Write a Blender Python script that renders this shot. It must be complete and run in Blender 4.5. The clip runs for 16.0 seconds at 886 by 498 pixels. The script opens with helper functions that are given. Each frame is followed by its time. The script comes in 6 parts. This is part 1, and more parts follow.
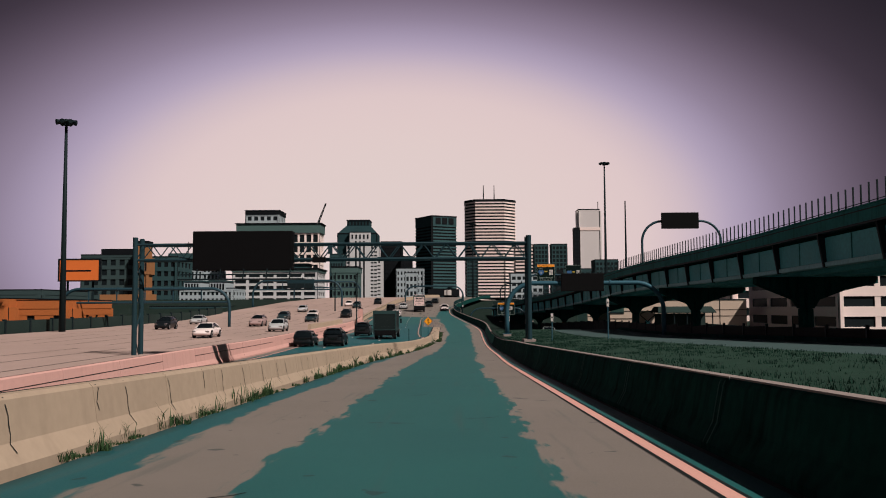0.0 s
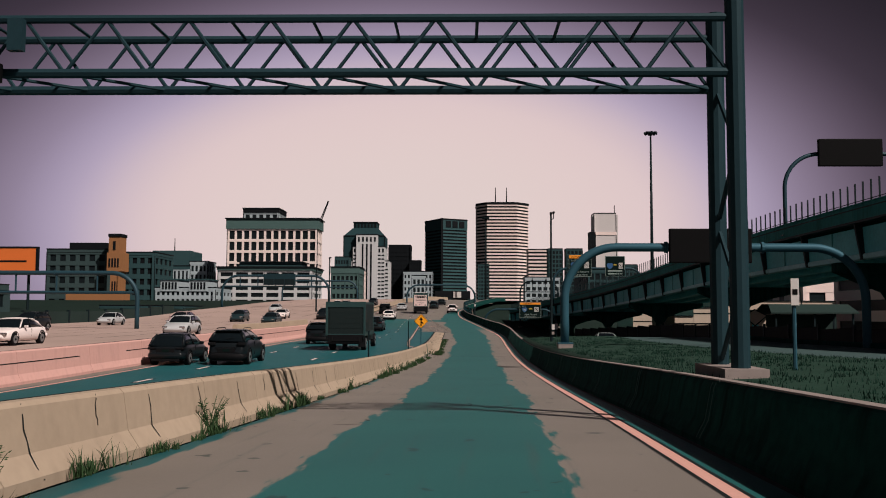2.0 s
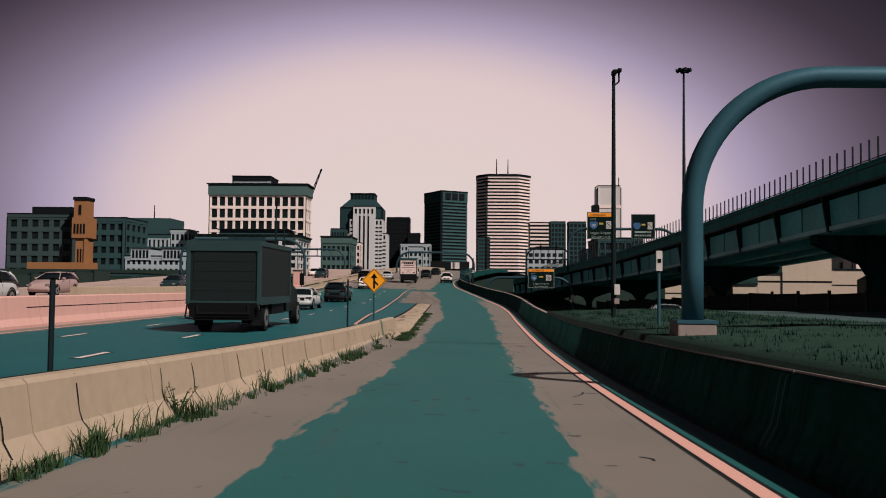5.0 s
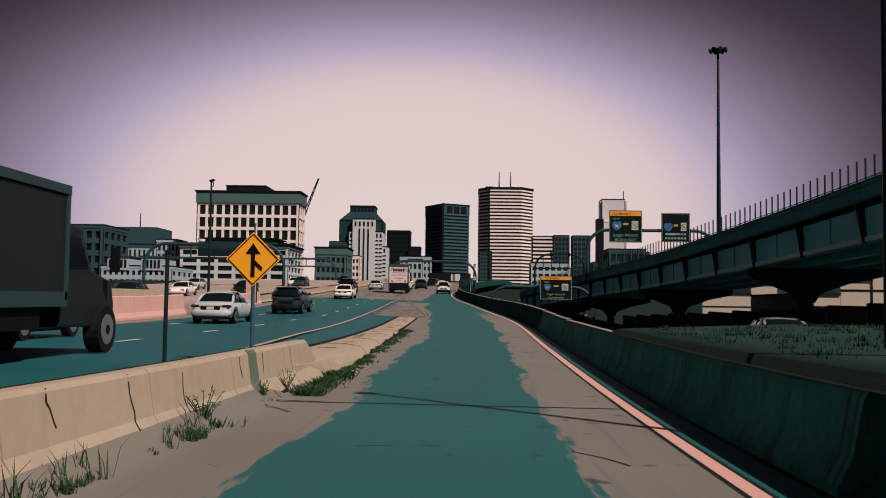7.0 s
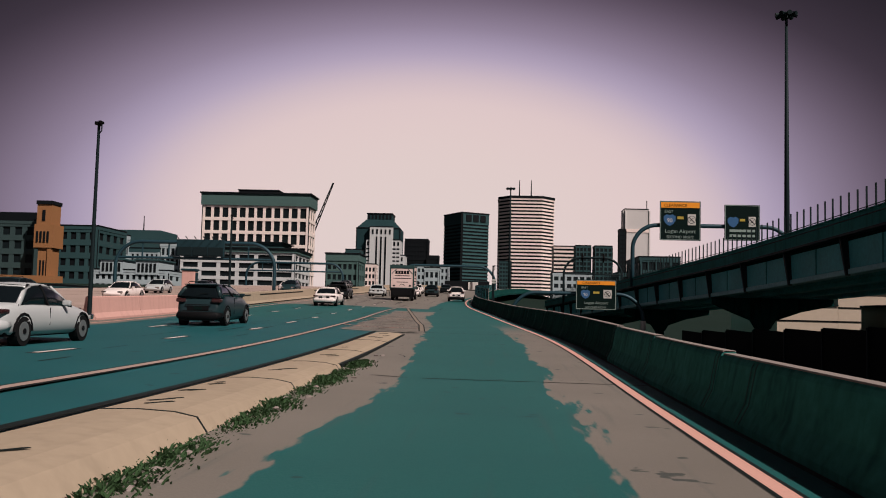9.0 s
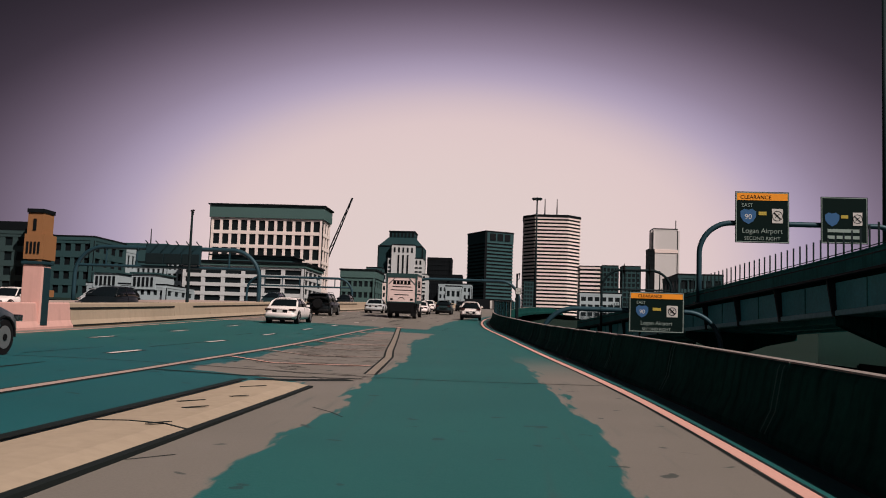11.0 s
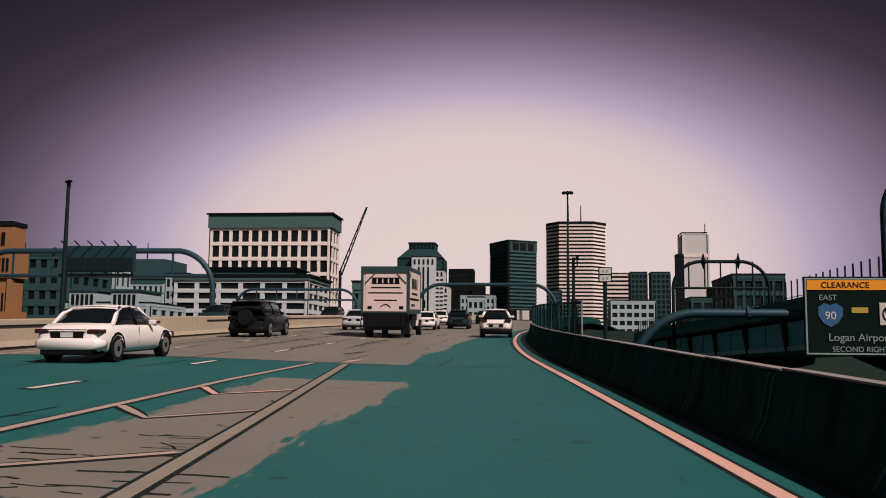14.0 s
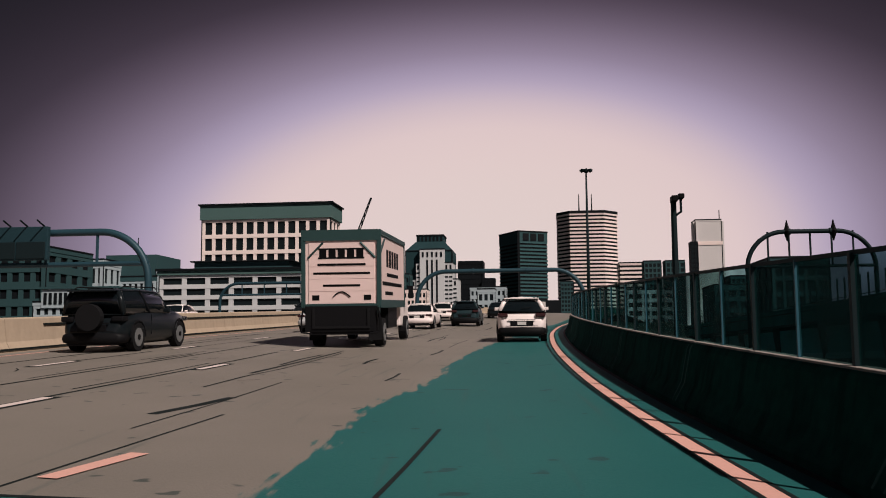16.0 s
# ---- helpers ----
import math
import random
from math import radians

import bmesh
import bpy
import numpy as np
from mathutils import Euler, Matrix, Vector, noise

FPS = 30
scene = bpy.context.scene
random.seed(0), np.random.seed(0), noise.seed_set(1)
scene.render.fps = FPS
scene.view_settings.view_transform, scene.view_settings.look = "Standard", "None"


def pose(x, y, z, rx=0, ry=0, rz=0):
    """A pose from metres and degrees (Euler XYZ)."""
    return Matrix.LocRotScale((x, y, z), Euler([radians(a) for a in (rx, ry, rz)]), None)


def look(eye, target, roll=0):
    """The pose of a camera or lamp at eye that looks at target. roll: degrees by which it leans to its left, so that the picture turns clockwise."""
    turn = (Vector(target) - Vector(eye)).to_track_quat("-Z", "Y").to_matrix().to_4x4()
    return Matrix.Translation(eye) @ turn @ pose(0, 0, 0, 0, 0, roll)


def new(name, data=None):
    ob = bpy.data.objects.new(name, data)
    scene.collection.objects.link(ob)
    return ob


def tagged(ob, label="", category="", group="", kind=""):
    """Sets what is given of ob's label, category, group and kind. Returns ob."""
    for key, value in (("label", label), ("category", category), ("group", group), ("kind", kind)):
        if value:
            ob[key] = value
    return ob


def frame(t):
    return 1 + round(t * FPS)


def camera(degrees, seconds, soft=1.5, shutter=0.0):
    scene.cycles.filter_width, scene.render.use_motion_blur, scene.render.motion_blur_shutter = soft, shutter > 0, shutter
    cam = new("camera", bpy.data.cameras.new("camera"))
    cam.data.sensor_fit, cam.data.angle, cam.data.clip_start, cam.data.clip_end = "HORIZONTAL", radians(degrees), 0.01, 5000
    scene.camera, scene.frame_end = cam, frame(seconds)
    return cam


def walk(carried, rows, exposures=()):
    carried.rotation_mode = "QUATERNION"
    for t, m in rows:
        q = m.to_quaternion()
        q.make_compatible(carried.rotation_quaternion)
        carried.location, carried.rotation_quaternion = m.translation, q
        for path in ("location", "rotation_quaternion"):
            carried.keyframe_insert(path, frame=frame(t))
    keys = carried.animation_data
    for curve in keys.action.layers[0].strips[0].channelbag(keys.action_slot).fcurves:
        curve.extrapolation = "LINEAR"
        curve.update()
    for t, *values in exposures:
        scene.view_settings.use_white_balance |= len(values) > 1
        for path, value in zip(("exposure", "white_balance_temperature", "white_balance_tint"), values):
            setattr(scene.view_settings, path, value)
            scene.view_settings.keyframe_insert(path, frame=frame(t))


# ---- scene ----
cam = camera(52.0, 16.0, soft=1.0)
PATH = [
    (0, (-0.449, -29.195, 3.112), (-0.470, -27.199, 3.240), -0.3),
    (0.5, (-0.449, -13.621, 2.683), (-0.472, -11.626, 2.823), 0.1),
    (1.0, (-0.471, 1.517, 2.267), (-0.506, 3.510, 2.436), 0.2),
    (1.5, (-0.428, 7.226, 2.113), (-0.471, 9.219, 2.27), 0.3),
    (2.4, (-0.323, 14.803, 1.898), (-0.365, 16.798, 2.035), 0.1),
    (2.8, (-0.239, 18.225, 1.825), (-0.273, 20.22, 1.957), -0.1),
    (3.2, (-0.068, 21.897, 1.744), (-0.095, 23.893, 1.869), -0.2),
    (3.5, (0.005, 24.678, 1.65), (-0.017, 26.675, 1.769), -0.1),
    (4.2, (0.113, 31.04, 1.461), (0.09, 33.037, 1.559), 0.2),
    (5, (0.248, 38.544, 1.192), (0.203, 40.542, 1.281), 0.5),
    (7.5, (0.571, 63.338, 0.672), (0.518, 65.333, 0.804), 0.9),
    (8, (0.616, 68.315, 0.606), (0.551, 70.309, 0.744), 1.0),
    (8.6, (0.667, 74.276, 0.681), (0.585, 76.269, 0.821), 1.2),
    (11, (0.959, 98.585, 0.881), (0.812, 100.571, 1.068), 2.0),
    (12, (0.689, 108.257, 1.105), (0.497, 110.237, 1.307), 1.1),
    (12.5, (0.513, 112.898, 1.202), (0.32, 114.878, 1.408), 1.0),
    (13.5, (0.054, 122.023, 1.516), (-0.132, 124.003, 1.726), 0.6),
    (14.5, (-0.566, 131.307, 1.771), (-0.773, 133.284, 1.988), 0.4),
    (15.5, (-1.137, 140.671, 2.169), (-1.35, 142.649, 2.382), -0.2),
    (16, (-1.573, 145.45, 2.275), (-1.789, 147.428, 2.475), -0.5),
]
walk(cam, [(t, look(eye, target, roll)) for t, eye, target, roll in PATH])

# ---- world, sun ----
world = bpy.data.worlds.new("sky")
scene.world = world
world.use_nodes = True
wn, wl = world.node_tree.nodes, world.node_tree.links
wn.clear()


# a hazy morning sky: a pale warm glow over the city, dusky violet away from it
w_out = wn.new("ShaderNodeOutputWorld")
w_bg = wn.new("ShaderNodeBackground")
w_co = wn.new("ShaderNodeTexCoord")
w_sep = wn.new("ShaderNodeSeparateXYZ")
wl.new(w_co.outputs["Generated"], w_sep.inputs[0])


def wmath(op, a, b):
    n = wn.new("ShaderNodeMath")
    n.operation = op
    for i, v in enumerate((a, b)):
        if isinstance(v, (int, float)):
            n.inputs[i].default_value = v
        else:
            wl.new(v, n.inputs[i])
    return n.outputs[0]


gx = wmath("DIVIDE", wmath("ADD", w_sep.outputs[0], 0.055), 0.305)
gz = wmath("DIVIDE", wmath("SUBTRACT", w_sep.outputs[2], 0.078), 0.176)
away = wmath("SQRT", wmath("ADD", wmath("MULTIPLY", gx, gx), wmath("MULTIPLY", gz, gz)), 0.0)
w_ramp = wn.new("ShaderNodeValToRGB")
w_ramp.color_ramp.interpolation = "B_SPLINE"
stops = [(0.0, (0.73, 0.61, 0.585)), (0.20, (0.74, 0.60, 0.58)), (0.33, (0.74, 0.575, 0.57)), (0.39, (0.61, 0.485, 0.535)), (0.44, (0.43, 0.355, 0.50)), (0.50, (0.28, 0.22, 0.31)), (0.58, (0.125, 0.09, 0.13)),
         (0.66, (0.038, 0.026, 0.038)), (0.80, (0.012, 0.009, 0.012)), (1.0, (0.010, 0.010, 0.013))]
el = w_ramp.color_ramp.elements
el[0].position, el[0].color = stops[0][0], (*stops[0][1], 1)
el[1].position, el[1].color = stops[-1][0], (*stops[-1][1], 1)
for p, c in stops[1:-1]:
    e = el.new(p)
    e.color = (*c, 1)
wl.new(wmath("DIVIDE", away, 2.6), w_ramp.inputs[0])
w_sky = wn.new("ShaderNodeTexSky")
w_sky.sky_type, w_sky.sun_disc = "NISHITA", False
w_sky.sun_elevation, w_sky.sun_rotation = radians(46), radians(133)
w_add = wn.new("ShaderNodeMix")
w_add.data_type, w_add.blend_type = "RGBA", "ADD"
w_add.inputs[0].default_value = 0.0012
wl.new(w_ramp.outputs[0], w_add.inputs[6])
wl.new(w_sky.outputs[0], w_add.inputs[7])
wl.new(w_add.outputs[2], w_bg.inputs[0])
w_bg.inputs[1].default_value = 1.0
wl.new(w_bg.outputs[0], w_out.inputs[0])

sun = new("sun", bpy.data.lights.new("sun", "SUN"))
sun.data.energy, sun.data.angle, sun.data.color = 4.6, radians(0.6), (1.0, 0.89, 0.82)
sun.matrix_world = look((70, -66, 100), (0, 0, 0))

# ---- materials ----
MATS = {}


def mat(name, base, rough=0.8, metal=0.0, vary=0.25, size=0.6, bump=0.2, spec=0.12, stain=None, coarse=6.0, streak=0.0):
    """A surface with fine grain, coarse blotches and a fine relief, in world metres."""
    m = bpy.data.materials.new(name)
    m.use_nodes = True
    n, l = m.node_tree.nodes, m.node_tree.links
    b = n["Principled BSDF"]
    b.inputs["Roughness"].default_value, b.inputs["Metallic"].default_value = rough, metal
    b.inputs["Specular IOR Level"].default_value = spec
    g = n.new("ShaderNodeNewGeometry")
    fine, big = n.new("ShaderNodeTexNoise"), n.new("ShaderNodeTexNoise")
    fine.inputs["Scale"].default_value, big.inputs["Scale"].default_value = 1.0 / size * 4, 1.0 / coarse
    fine.inputs["Detail"].default_value = big.inputs["Detail"].default_value = 5
    for t in (fine, big):
        l.new(g.outputs["Position"], t.inputs["Vector"])
    r1 = n.new("ShaderNodeMix")
    r1.data_type = "RGBA"
    dark = stain or tuple(c * (1 - vary) for c in base)
    r1.inputs[6].default_value, r1.inputs[7].default_value = (*dark, 1), (*[min(1, c * (1 + vary * 0.5)) for c in base], 1)
    ma = n.new("ShaderNodeMath")
    ma.operation = "MULTIPLY_ADD"
    ma.inputs[1].default_value, ma.inputs[2].default_value = 0.55, 0.0
    l.new(fine.outputs["Fac"], ma.inputs[0])
    mb = n.new("ShaderNodeMath")
    mb.operation = "MULTIPLY_ADD"
    mb.inputs[1].default_value = 0.65
    l.new(big.outputs["Fac"], mb.inputs[0])
    l.new(ma.outputs[0], mb.inputs[2])
    l.new(mb.outputs[0], r1.inputs[0])
    colour = r1.outputs[2]
    if streak:
        mp, sn, sr, sm = n.new("ShaderNodeMapping"), n.new("ShaderNodeTexNoise"), n.new("ShaderNodeMapRange"), n.new("ShaderNodeMix")
        mp.inputs["Scale"].default_value = (2.2, 2.2, 0.22)
        sn.inputs["Scale"].default_value, sn.inputs["Detail"].default_value = 1.6, 6
        sr.inputs[1].default_value, sr.inputs[2].default_value, sr.inputs[4].default_value = 0.50, 0.72, streak
        l.new(g.outputs["Position"], mp.inputs[0])
        l.new(mp.outputs[0], sn.inputs["Vector"])
        l.new(sn.outputs["Fac"], sr.inputs[0])
        sm.data_type = "RGBA"
        sm.inputs[7].default_value = (*[c * 0.22 for c in base], 1)
        l.new(sr.outputs[0], sm.inputs[0])
        l.new(colour, sm.inputs[6])
        colour = sm.outputs[2]
    l.new(colour, b.inputs["Base Color"])
    if bump:
        bp = n.new("ShaderNodeBump")
        bp.inputs["Strength"].default_value, bp.inputs["Distance"].default_value = bump, 0.02
        l.new(fine.outputs["Fac"], bp.inputs["Height"])
        l.new(bp.outputs[0], b.inputs["Normal"])
    MATS[name] = m
    return m


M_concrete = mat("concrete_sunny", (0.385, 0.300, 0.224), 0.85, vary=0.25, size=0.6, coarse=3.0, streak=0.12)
M_concrete_pink = mat("concrete_pink", (0.60, 0.345, 0.305), 0.85, vary=0.14, size=0.6, streak=0.12)
# streaked concrete with the shade of the barrier faces put into its colour
M_concrete_shaded = mat("concrete_shade_dark", (0.010, 0.060, 0.054), 0.9, vary=0.6, spec=0.01, size=0.7, stain=(0.001, 0.005, 0.0045), coarse=1.8, streak=0.8)
M_strip = mat("joint_grout", (0.03, 0.085, 0.08), 0.85, vary=0.35, size=0.3, bump=0.1)
# same barrier concrete in a brighter teal, its lit look put into the colour
M_concrete_teal = mat("concrete_lit_teal", (0.050, 0.23, 0.205), 0.9, vary=0.6, spec=0.02, size=0.7, stain=(0.005, 0.035, 0.032), coarse=1.3, streak=0.6)
# on the barriers this pale tone stands for the sunlit top
M_coping = mat("pale_concrete", (0.27, 0.225, 0.21), 0.85, vary=0.35, size=0.4, bump=0.15)
M_paint = mat("road_paint", (0.64, 0.35, 0.295), 0.7, vary=0.25, size=0.15, bump=0.1)
M_steel = mat("galvanised_steel", (0.030, 0.092, 0.125), 0.55, metal=0.15, vary=0.3, size=0.4, bump=0.05)
M_arch = mat("dark_arch_steel", (0.016, 0.050, 0.068), 0.5, metal=0.15, vary=0.35, size=0.4, bump=0.05, spec=0.3)
M_steel_dark = mat("dark_steel", (0.009, 0.018, 0.021), 0.6, metal=0.2, vary=0.3, size=0.4, bump=0.05)
M_parapet = mat("dark_teal_parapet", (0.05, 0.26, 0.26), 0.75, vary=0.45, size=0.8, bump=0.08, spec=0.06, stain=(0.012, 0.07, 0.07), coarse=3.0, streak=0.5)
# the outer flange's bright edge is put into this pale colour
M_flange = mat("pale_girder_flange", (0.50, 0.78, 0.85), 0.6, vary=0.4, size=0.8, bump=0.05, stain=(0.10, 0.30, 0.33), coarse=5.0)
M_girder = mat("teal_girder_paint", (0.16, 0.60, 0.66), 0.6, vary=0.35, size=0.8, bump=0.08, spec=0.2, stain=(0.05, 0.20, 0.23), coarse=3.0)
M_gantry = mat("dark_gantry_steel", (0.014, 0.038, 0.048), 0.6, metal=0.1, vary=0.35, size=0.4, bump=0.05)
M_black = mat("black_panel", (0.0035, 0.0035, 0.004), 0.7, vary=0.3, size=0.4, bump=0.02, spec=0.08)
M_grass = mat("grass", (0.018, 0.046, 0.032), 0.95, vary=0.6, size=0.4, bump=0.9, stain=(0.004, 0.013, 0.010), coarse=0.9)
M_verge = mat("verge_blades", (0.008, 0.031, 0.021), 0.9, vary=0.5, size=0.3, bump=0.1)
M_weed = mat("weeds", (0.036, 0.072, 0.030), 0.9, vary=0.4, size=0.1, bump=0.1)
M_earth = mat("earth", (0.009, 0.021, 0.016), 0.95, vary=0.5, size=0.6, bump=0.5, coarse=9)
M_asphalt = mat("old_asphalt", (0.05, 0.085, 0.085), 0.85, vary=0.35, size=0.2, bump=0.3)
M_sign_green = mat("sign_green", (0.004, 0.011, 0.010), 0.6, vary=0.2, size=0.3, bump=0, spec=0.04)
M_toll = mat("toll_yellow", (0.42, 0.31, 0.06), 0.5, vary=0.1, size=0.2, bump=0)
M_board = mat("billboard_red", (0.72, 0.17, 0.04), 0.5, vary=0.12, size=0.6, bump=0)
M_letter = mat("dull_lettering", (0.24, 0.30, 0.28), 0.6, vary=0.15, size=0.2, bump=0, spec=0.1)
M_orange = mat("sign_orange", (0.85, 0.30, 0.03), 0.5, vary=0.08, size=0.3, bump=0)
M_amber = mat("sign_amber", (0.90, 0.36, 0.02), 0.45, vary=0.05, size=0.3, bump=0)
M_white = mat("sign_white", (0.55, 0.52, 0.50), 0.5, vary=0.08, size=0.3, bump=0)
M_blue = mat("sign_blue", (0.04, 0.11, 0.24), 0.5, vary=0.1, size=0.3, bump=0)


def road_mat():
    """Worn asphalt lane with pale tan edges; the pattern follows the lane (u: metres from the edge line)."""
    m = bpy.data.materials.new("road_surface")
    m.use_nodes = True
    n, l = m.node_tree.nodes, m.node_tree.links
    b = n["Principled BSDF"]

    def math(op, a, c, d=None):
        k = n.new("ShaderNodeMath")
        k.operation = op
        for i, v in enumerate((a, c, d)):
            if v is None:
                continue
            if isinstance(v, (int, float)):
                k.inputs[i].default_value = v
            else:
                l.new(v, k.inputs[i])
        return k.outputs[0]

    def noise_of(scale, detail=4, vec=None):
        k = n.new("ShaderNodeTexNoise")
        k.inputs["Scale"].default_value, k.inputs["Detail"].default_value = scale, detail
        l.new(vec or g.outputs["Position"], k.inputs["Vector"])
        return k.outputs["Fac"]

    def smooth(v, lo, hi):
        k = n.new("ShaderNodeMapRange")
        k.interpolation_type = "SMOOTHSTEP"
        k.inputs[1].default_value, k.inputs[2].default_value = lo, hi
        l.new(v, k.inputs[0])
        return k.outputs[0]

    def mix(f, a, c):
        k = n.new("ShaderNodeMix")
        k.data_type = "RGBA"
        for i, v in ((0, f), (6, a), (7, c)):
            if isinstance(v, tuple):
                k.inputs[i].default_value = (*v, 1)
            elif isinstance(v, (int, float)):
                k.inputs[i].default_value = v
            else:
                l.new(v, k.inputs[i])
        return k.outputs[2]

    g = n.new("ShaderNodeNewGeometry")
    uv = n.new("ShaderNodeUVMap")
    sep = n.new("ShaderNodeSeparateXYZ")
    l.new(uv.outputs[0], sep.inputs[0])
    along = n.new("ShaderNodeMapping")
    along.inputs["Scale"].default_value = (1.0, 0.16, 1.0)
    l.new(uv.outputs[0], along.inputs[0])
    wob = math("MULTIPLY", math("SUBTRACT", noise_of(0.8, 4, along.outputs[0]), 0.5), 1.3)
    wob2 = math("MULTIPLY", math("SUBTRACT", noise_of(6.0, 6, along.outputs[0]), 0.5), 0.7)
    u = math("ADD", sep.outputs[0], math("ADD", wob, wob2))
    v = sep.outputs[1]
    shift = math("SUBTRACT", math("MULTIPLY", smooth(v, 100.0, 110.0), 0.5), math("MULTIPLY", smooth(v, 115.0, 121.0), 0.25))
    lane = math("MULTIPLY", smooth(math("ADD", u, shift), -4.55, -4.45), math("SUBTRACT", 1.0, smooth(u, -1.4, -1.3)))
    late = smooth(v, 118.0, 130.0)
    deck = smooth(v, 151.9, 152.0)
    lane_late = math("MULTIPLY", smooth(math("SUBTRACT", u, math("ADD", math("ADD", math("MULTIPLY", deck, -0.1), math("MULTIPLY", smooth(v, 132.0, 148.0), 0.95)), math("ADD", math("MULTIPLY", smooth(v, 153.0, 166.0), 1.1), math("MULTIPLY", smooth(v, 166.0, 200.0), 1.9)))), -4.75, -4.65), math("SUBTRACT", 1.0, smooth(u, 0.6, 0.8)))
    lane = math("ADD", math("MULTIPLY", lane, math("SUBTRACT", 1.0, late)), math("MULTIPLY", lane_late, late))
    edge = math("ADD", u, math("SUBTRACT", math("MULTIPLY", smooth(v, 115.2, 116.2), 2.3), math("MULTIPLY", smooth(v, 112.0, 150.0), 1.8)))
    left = math("MULTIPLY", math("SUBTRACT", 1.0, smooth(edge, -6.3, -6.15)), math("SUBTRACT", 1.0, smooth(v, 151.9, 152.0)))
    left = math("MULTIPLY", left, smooth(u, -17.6, -17.2))
    band = math("MULTIPLY", smooth(v, 145.8, 146.2), math("SUBTRACT", 1.0, deck))
    # dark teal beyond the edge line paints the barrier's shadow into the colour
    barrier_shade = smooth(sep.outputs[0], 0.10, 0.14)
    dark = math("MINIMUM", math("ADD", math("ADD", math("ADD", lane, left), band), barrier_shade), 1.0)
    grain = noise_of(38.0, 3)
    blotch = noise_of(0.35, 5)
    tan = mix(blotch, (0.165, 0.143, 0.124), (0.238, 0.204, 0.178))
    teal = mix(blotch, (0.009, 0.085, 0.085), (0.017, 0.122, 0.118))
    main_teal = mix(blotch, (0.007, 0.075, 0.086), (0.014, 0.112, 0.126))
    teal = mix(math("MULTIPLY", math("SUBTRACT", 1.0, smooth(u, -6.5, -5.9)), math("SUBTRACT", 1.0, late)), teal, main_teal)
    col = mix(dark, tan, teal)
    streak_map = n.new("ShaderNodeMapping")
    streak_map.inputs["Scale"].default_value = (3.0, 0.12, 1)
    l.new(uv.outputs[0], streak_map.inputs[0])
    streak = smooth(noise_of(1.6, 5, streak_map.outputs[0]), 0.58, 0.75)
    col = mix(math("MULTIPLY", streak, 0.35), col, (0.06, 0.085, 0.08))
    spot = smooth(noise_of(2.2, 2), 0.69, 0.72)
    col = mix(math("MULTIPLY", spot, 0.7), col, (0.02, 0.035, 0.035))
    col = mix(math("MULTIPLY", grain, 0.22), col, (0.04, 0.06, 0.06))
    l.new(col, b.inputs["Base Color"])
    b.inputs["Roughness"].default_value = 0.6
    b.inputs["Specular IOR Level"].default_value = 0.12
    bp = n.new("ShaderNodeBump")
    bp.inputs["Strength"].default_value, bp.inputs["Distance"].default_value = 0.35, 0.01
    l.new(grain, bp.inputs["Height"])
    l.new(bp.outputs[0], b.inputs["Normal"])
    return m


M_road = road_mat()

# ---- helpers of this scene ----


def interp(v, table):
    return float(np.interp(v, [p[0] for p in table], [p[1] for p in table]))


def smoothed(table, width=7.0):
    return lambda v: sum(interp(v + width * (k / 4 - 1), table) for k in range(9)) / 9


def part(name, bm, material, parent=None, label="", smooth=False):
    me = bpy.data.meshes.new(name)
    bm.to_mesh(me)
    bm.free()
    if smooth:
        me.polygons.foreach_set("use_smooth", [True] * len(me.polygons))
    me.materials.append(material)
    ob = new(name, me)
    if parent is not None:
        ob.parent = parent
    return tagged(ob, label)


def thing(name, label, category, group="", kind="", at=None):
    ob = new(name)
    ob.empty_display_size = 0.2
    if at is not None:
        ob.matrix_basis = at
    return tagged(ob, label, category, group, kind)


def box(bm, x0, x1, y0, y1, z0, z1, bevel=0.0):
    vs = [bm.verts.new((x, y, z)) for z in (z0, z1) for y in (y0, y1) for x in (x0, x1)]
    fs = [bm.faces.new([vs[i] for i in f]) for f in ((0, 2, 3, 1), (4, 5, 7, 6), (0, 1, 5, 4), (2, 6, 7, 3), (0, 4, 6, 2), (1, 3, 7, 5))]
    if bevel:
        es = list({e for f in fs for e in f.edges})
        bmesh.ops.bevel(bm, geom=es, offset=bevel, segments=2, affect="EDGES", profile=0.6)
    return bm


def boxes(*many):
    bm = bmesh.new()
    for b in many:
        box(bm, *b)
    return bm


def tube(bm, pts, r, n=10, r_end=None):
    """A round bar along a line of points, tapering to r_end."""
    pts = [Vector(p) for p in pts]
    rings = []
    for i, p in enumerate(pts):
        d = (pts[min(i + 1, len(pts) - 1)] - pts[max(i - 1, 0)]).normalized()
        a = d.orthogonal().normalized() if abs(d.y) > 0.9 else d.cross(Vector((0, 1, 0))).normalized()
        b = d.cross(a)
        k = i / (len(pts) - 1)
        rr = r if r_end is None else r + (r_end - r) * k
        rings.append([bm.verts.new(p + (a * math.cos(2 * math.pi * j / n) + b * math.sin(2 * math.pi * j / n)) * rr) for j in range(n)])
    for q, w in zip(rings, rings[1:]):
        for j in range(n):
            bm.faces.new((q[j], q[(j + 1) % n], w[(j + 1) % n], w[j]))
    bm.faces.new(rings[0][::-1])
    bm.faces.new(rings[-1])
    bmesh.ops.recalc_face_normals(bm, faces=bm.faces)
    return bm


def bar(pts, r, n=10, r_end=None):
    return tube(bmesh.new(), pts, r, n, r_end)


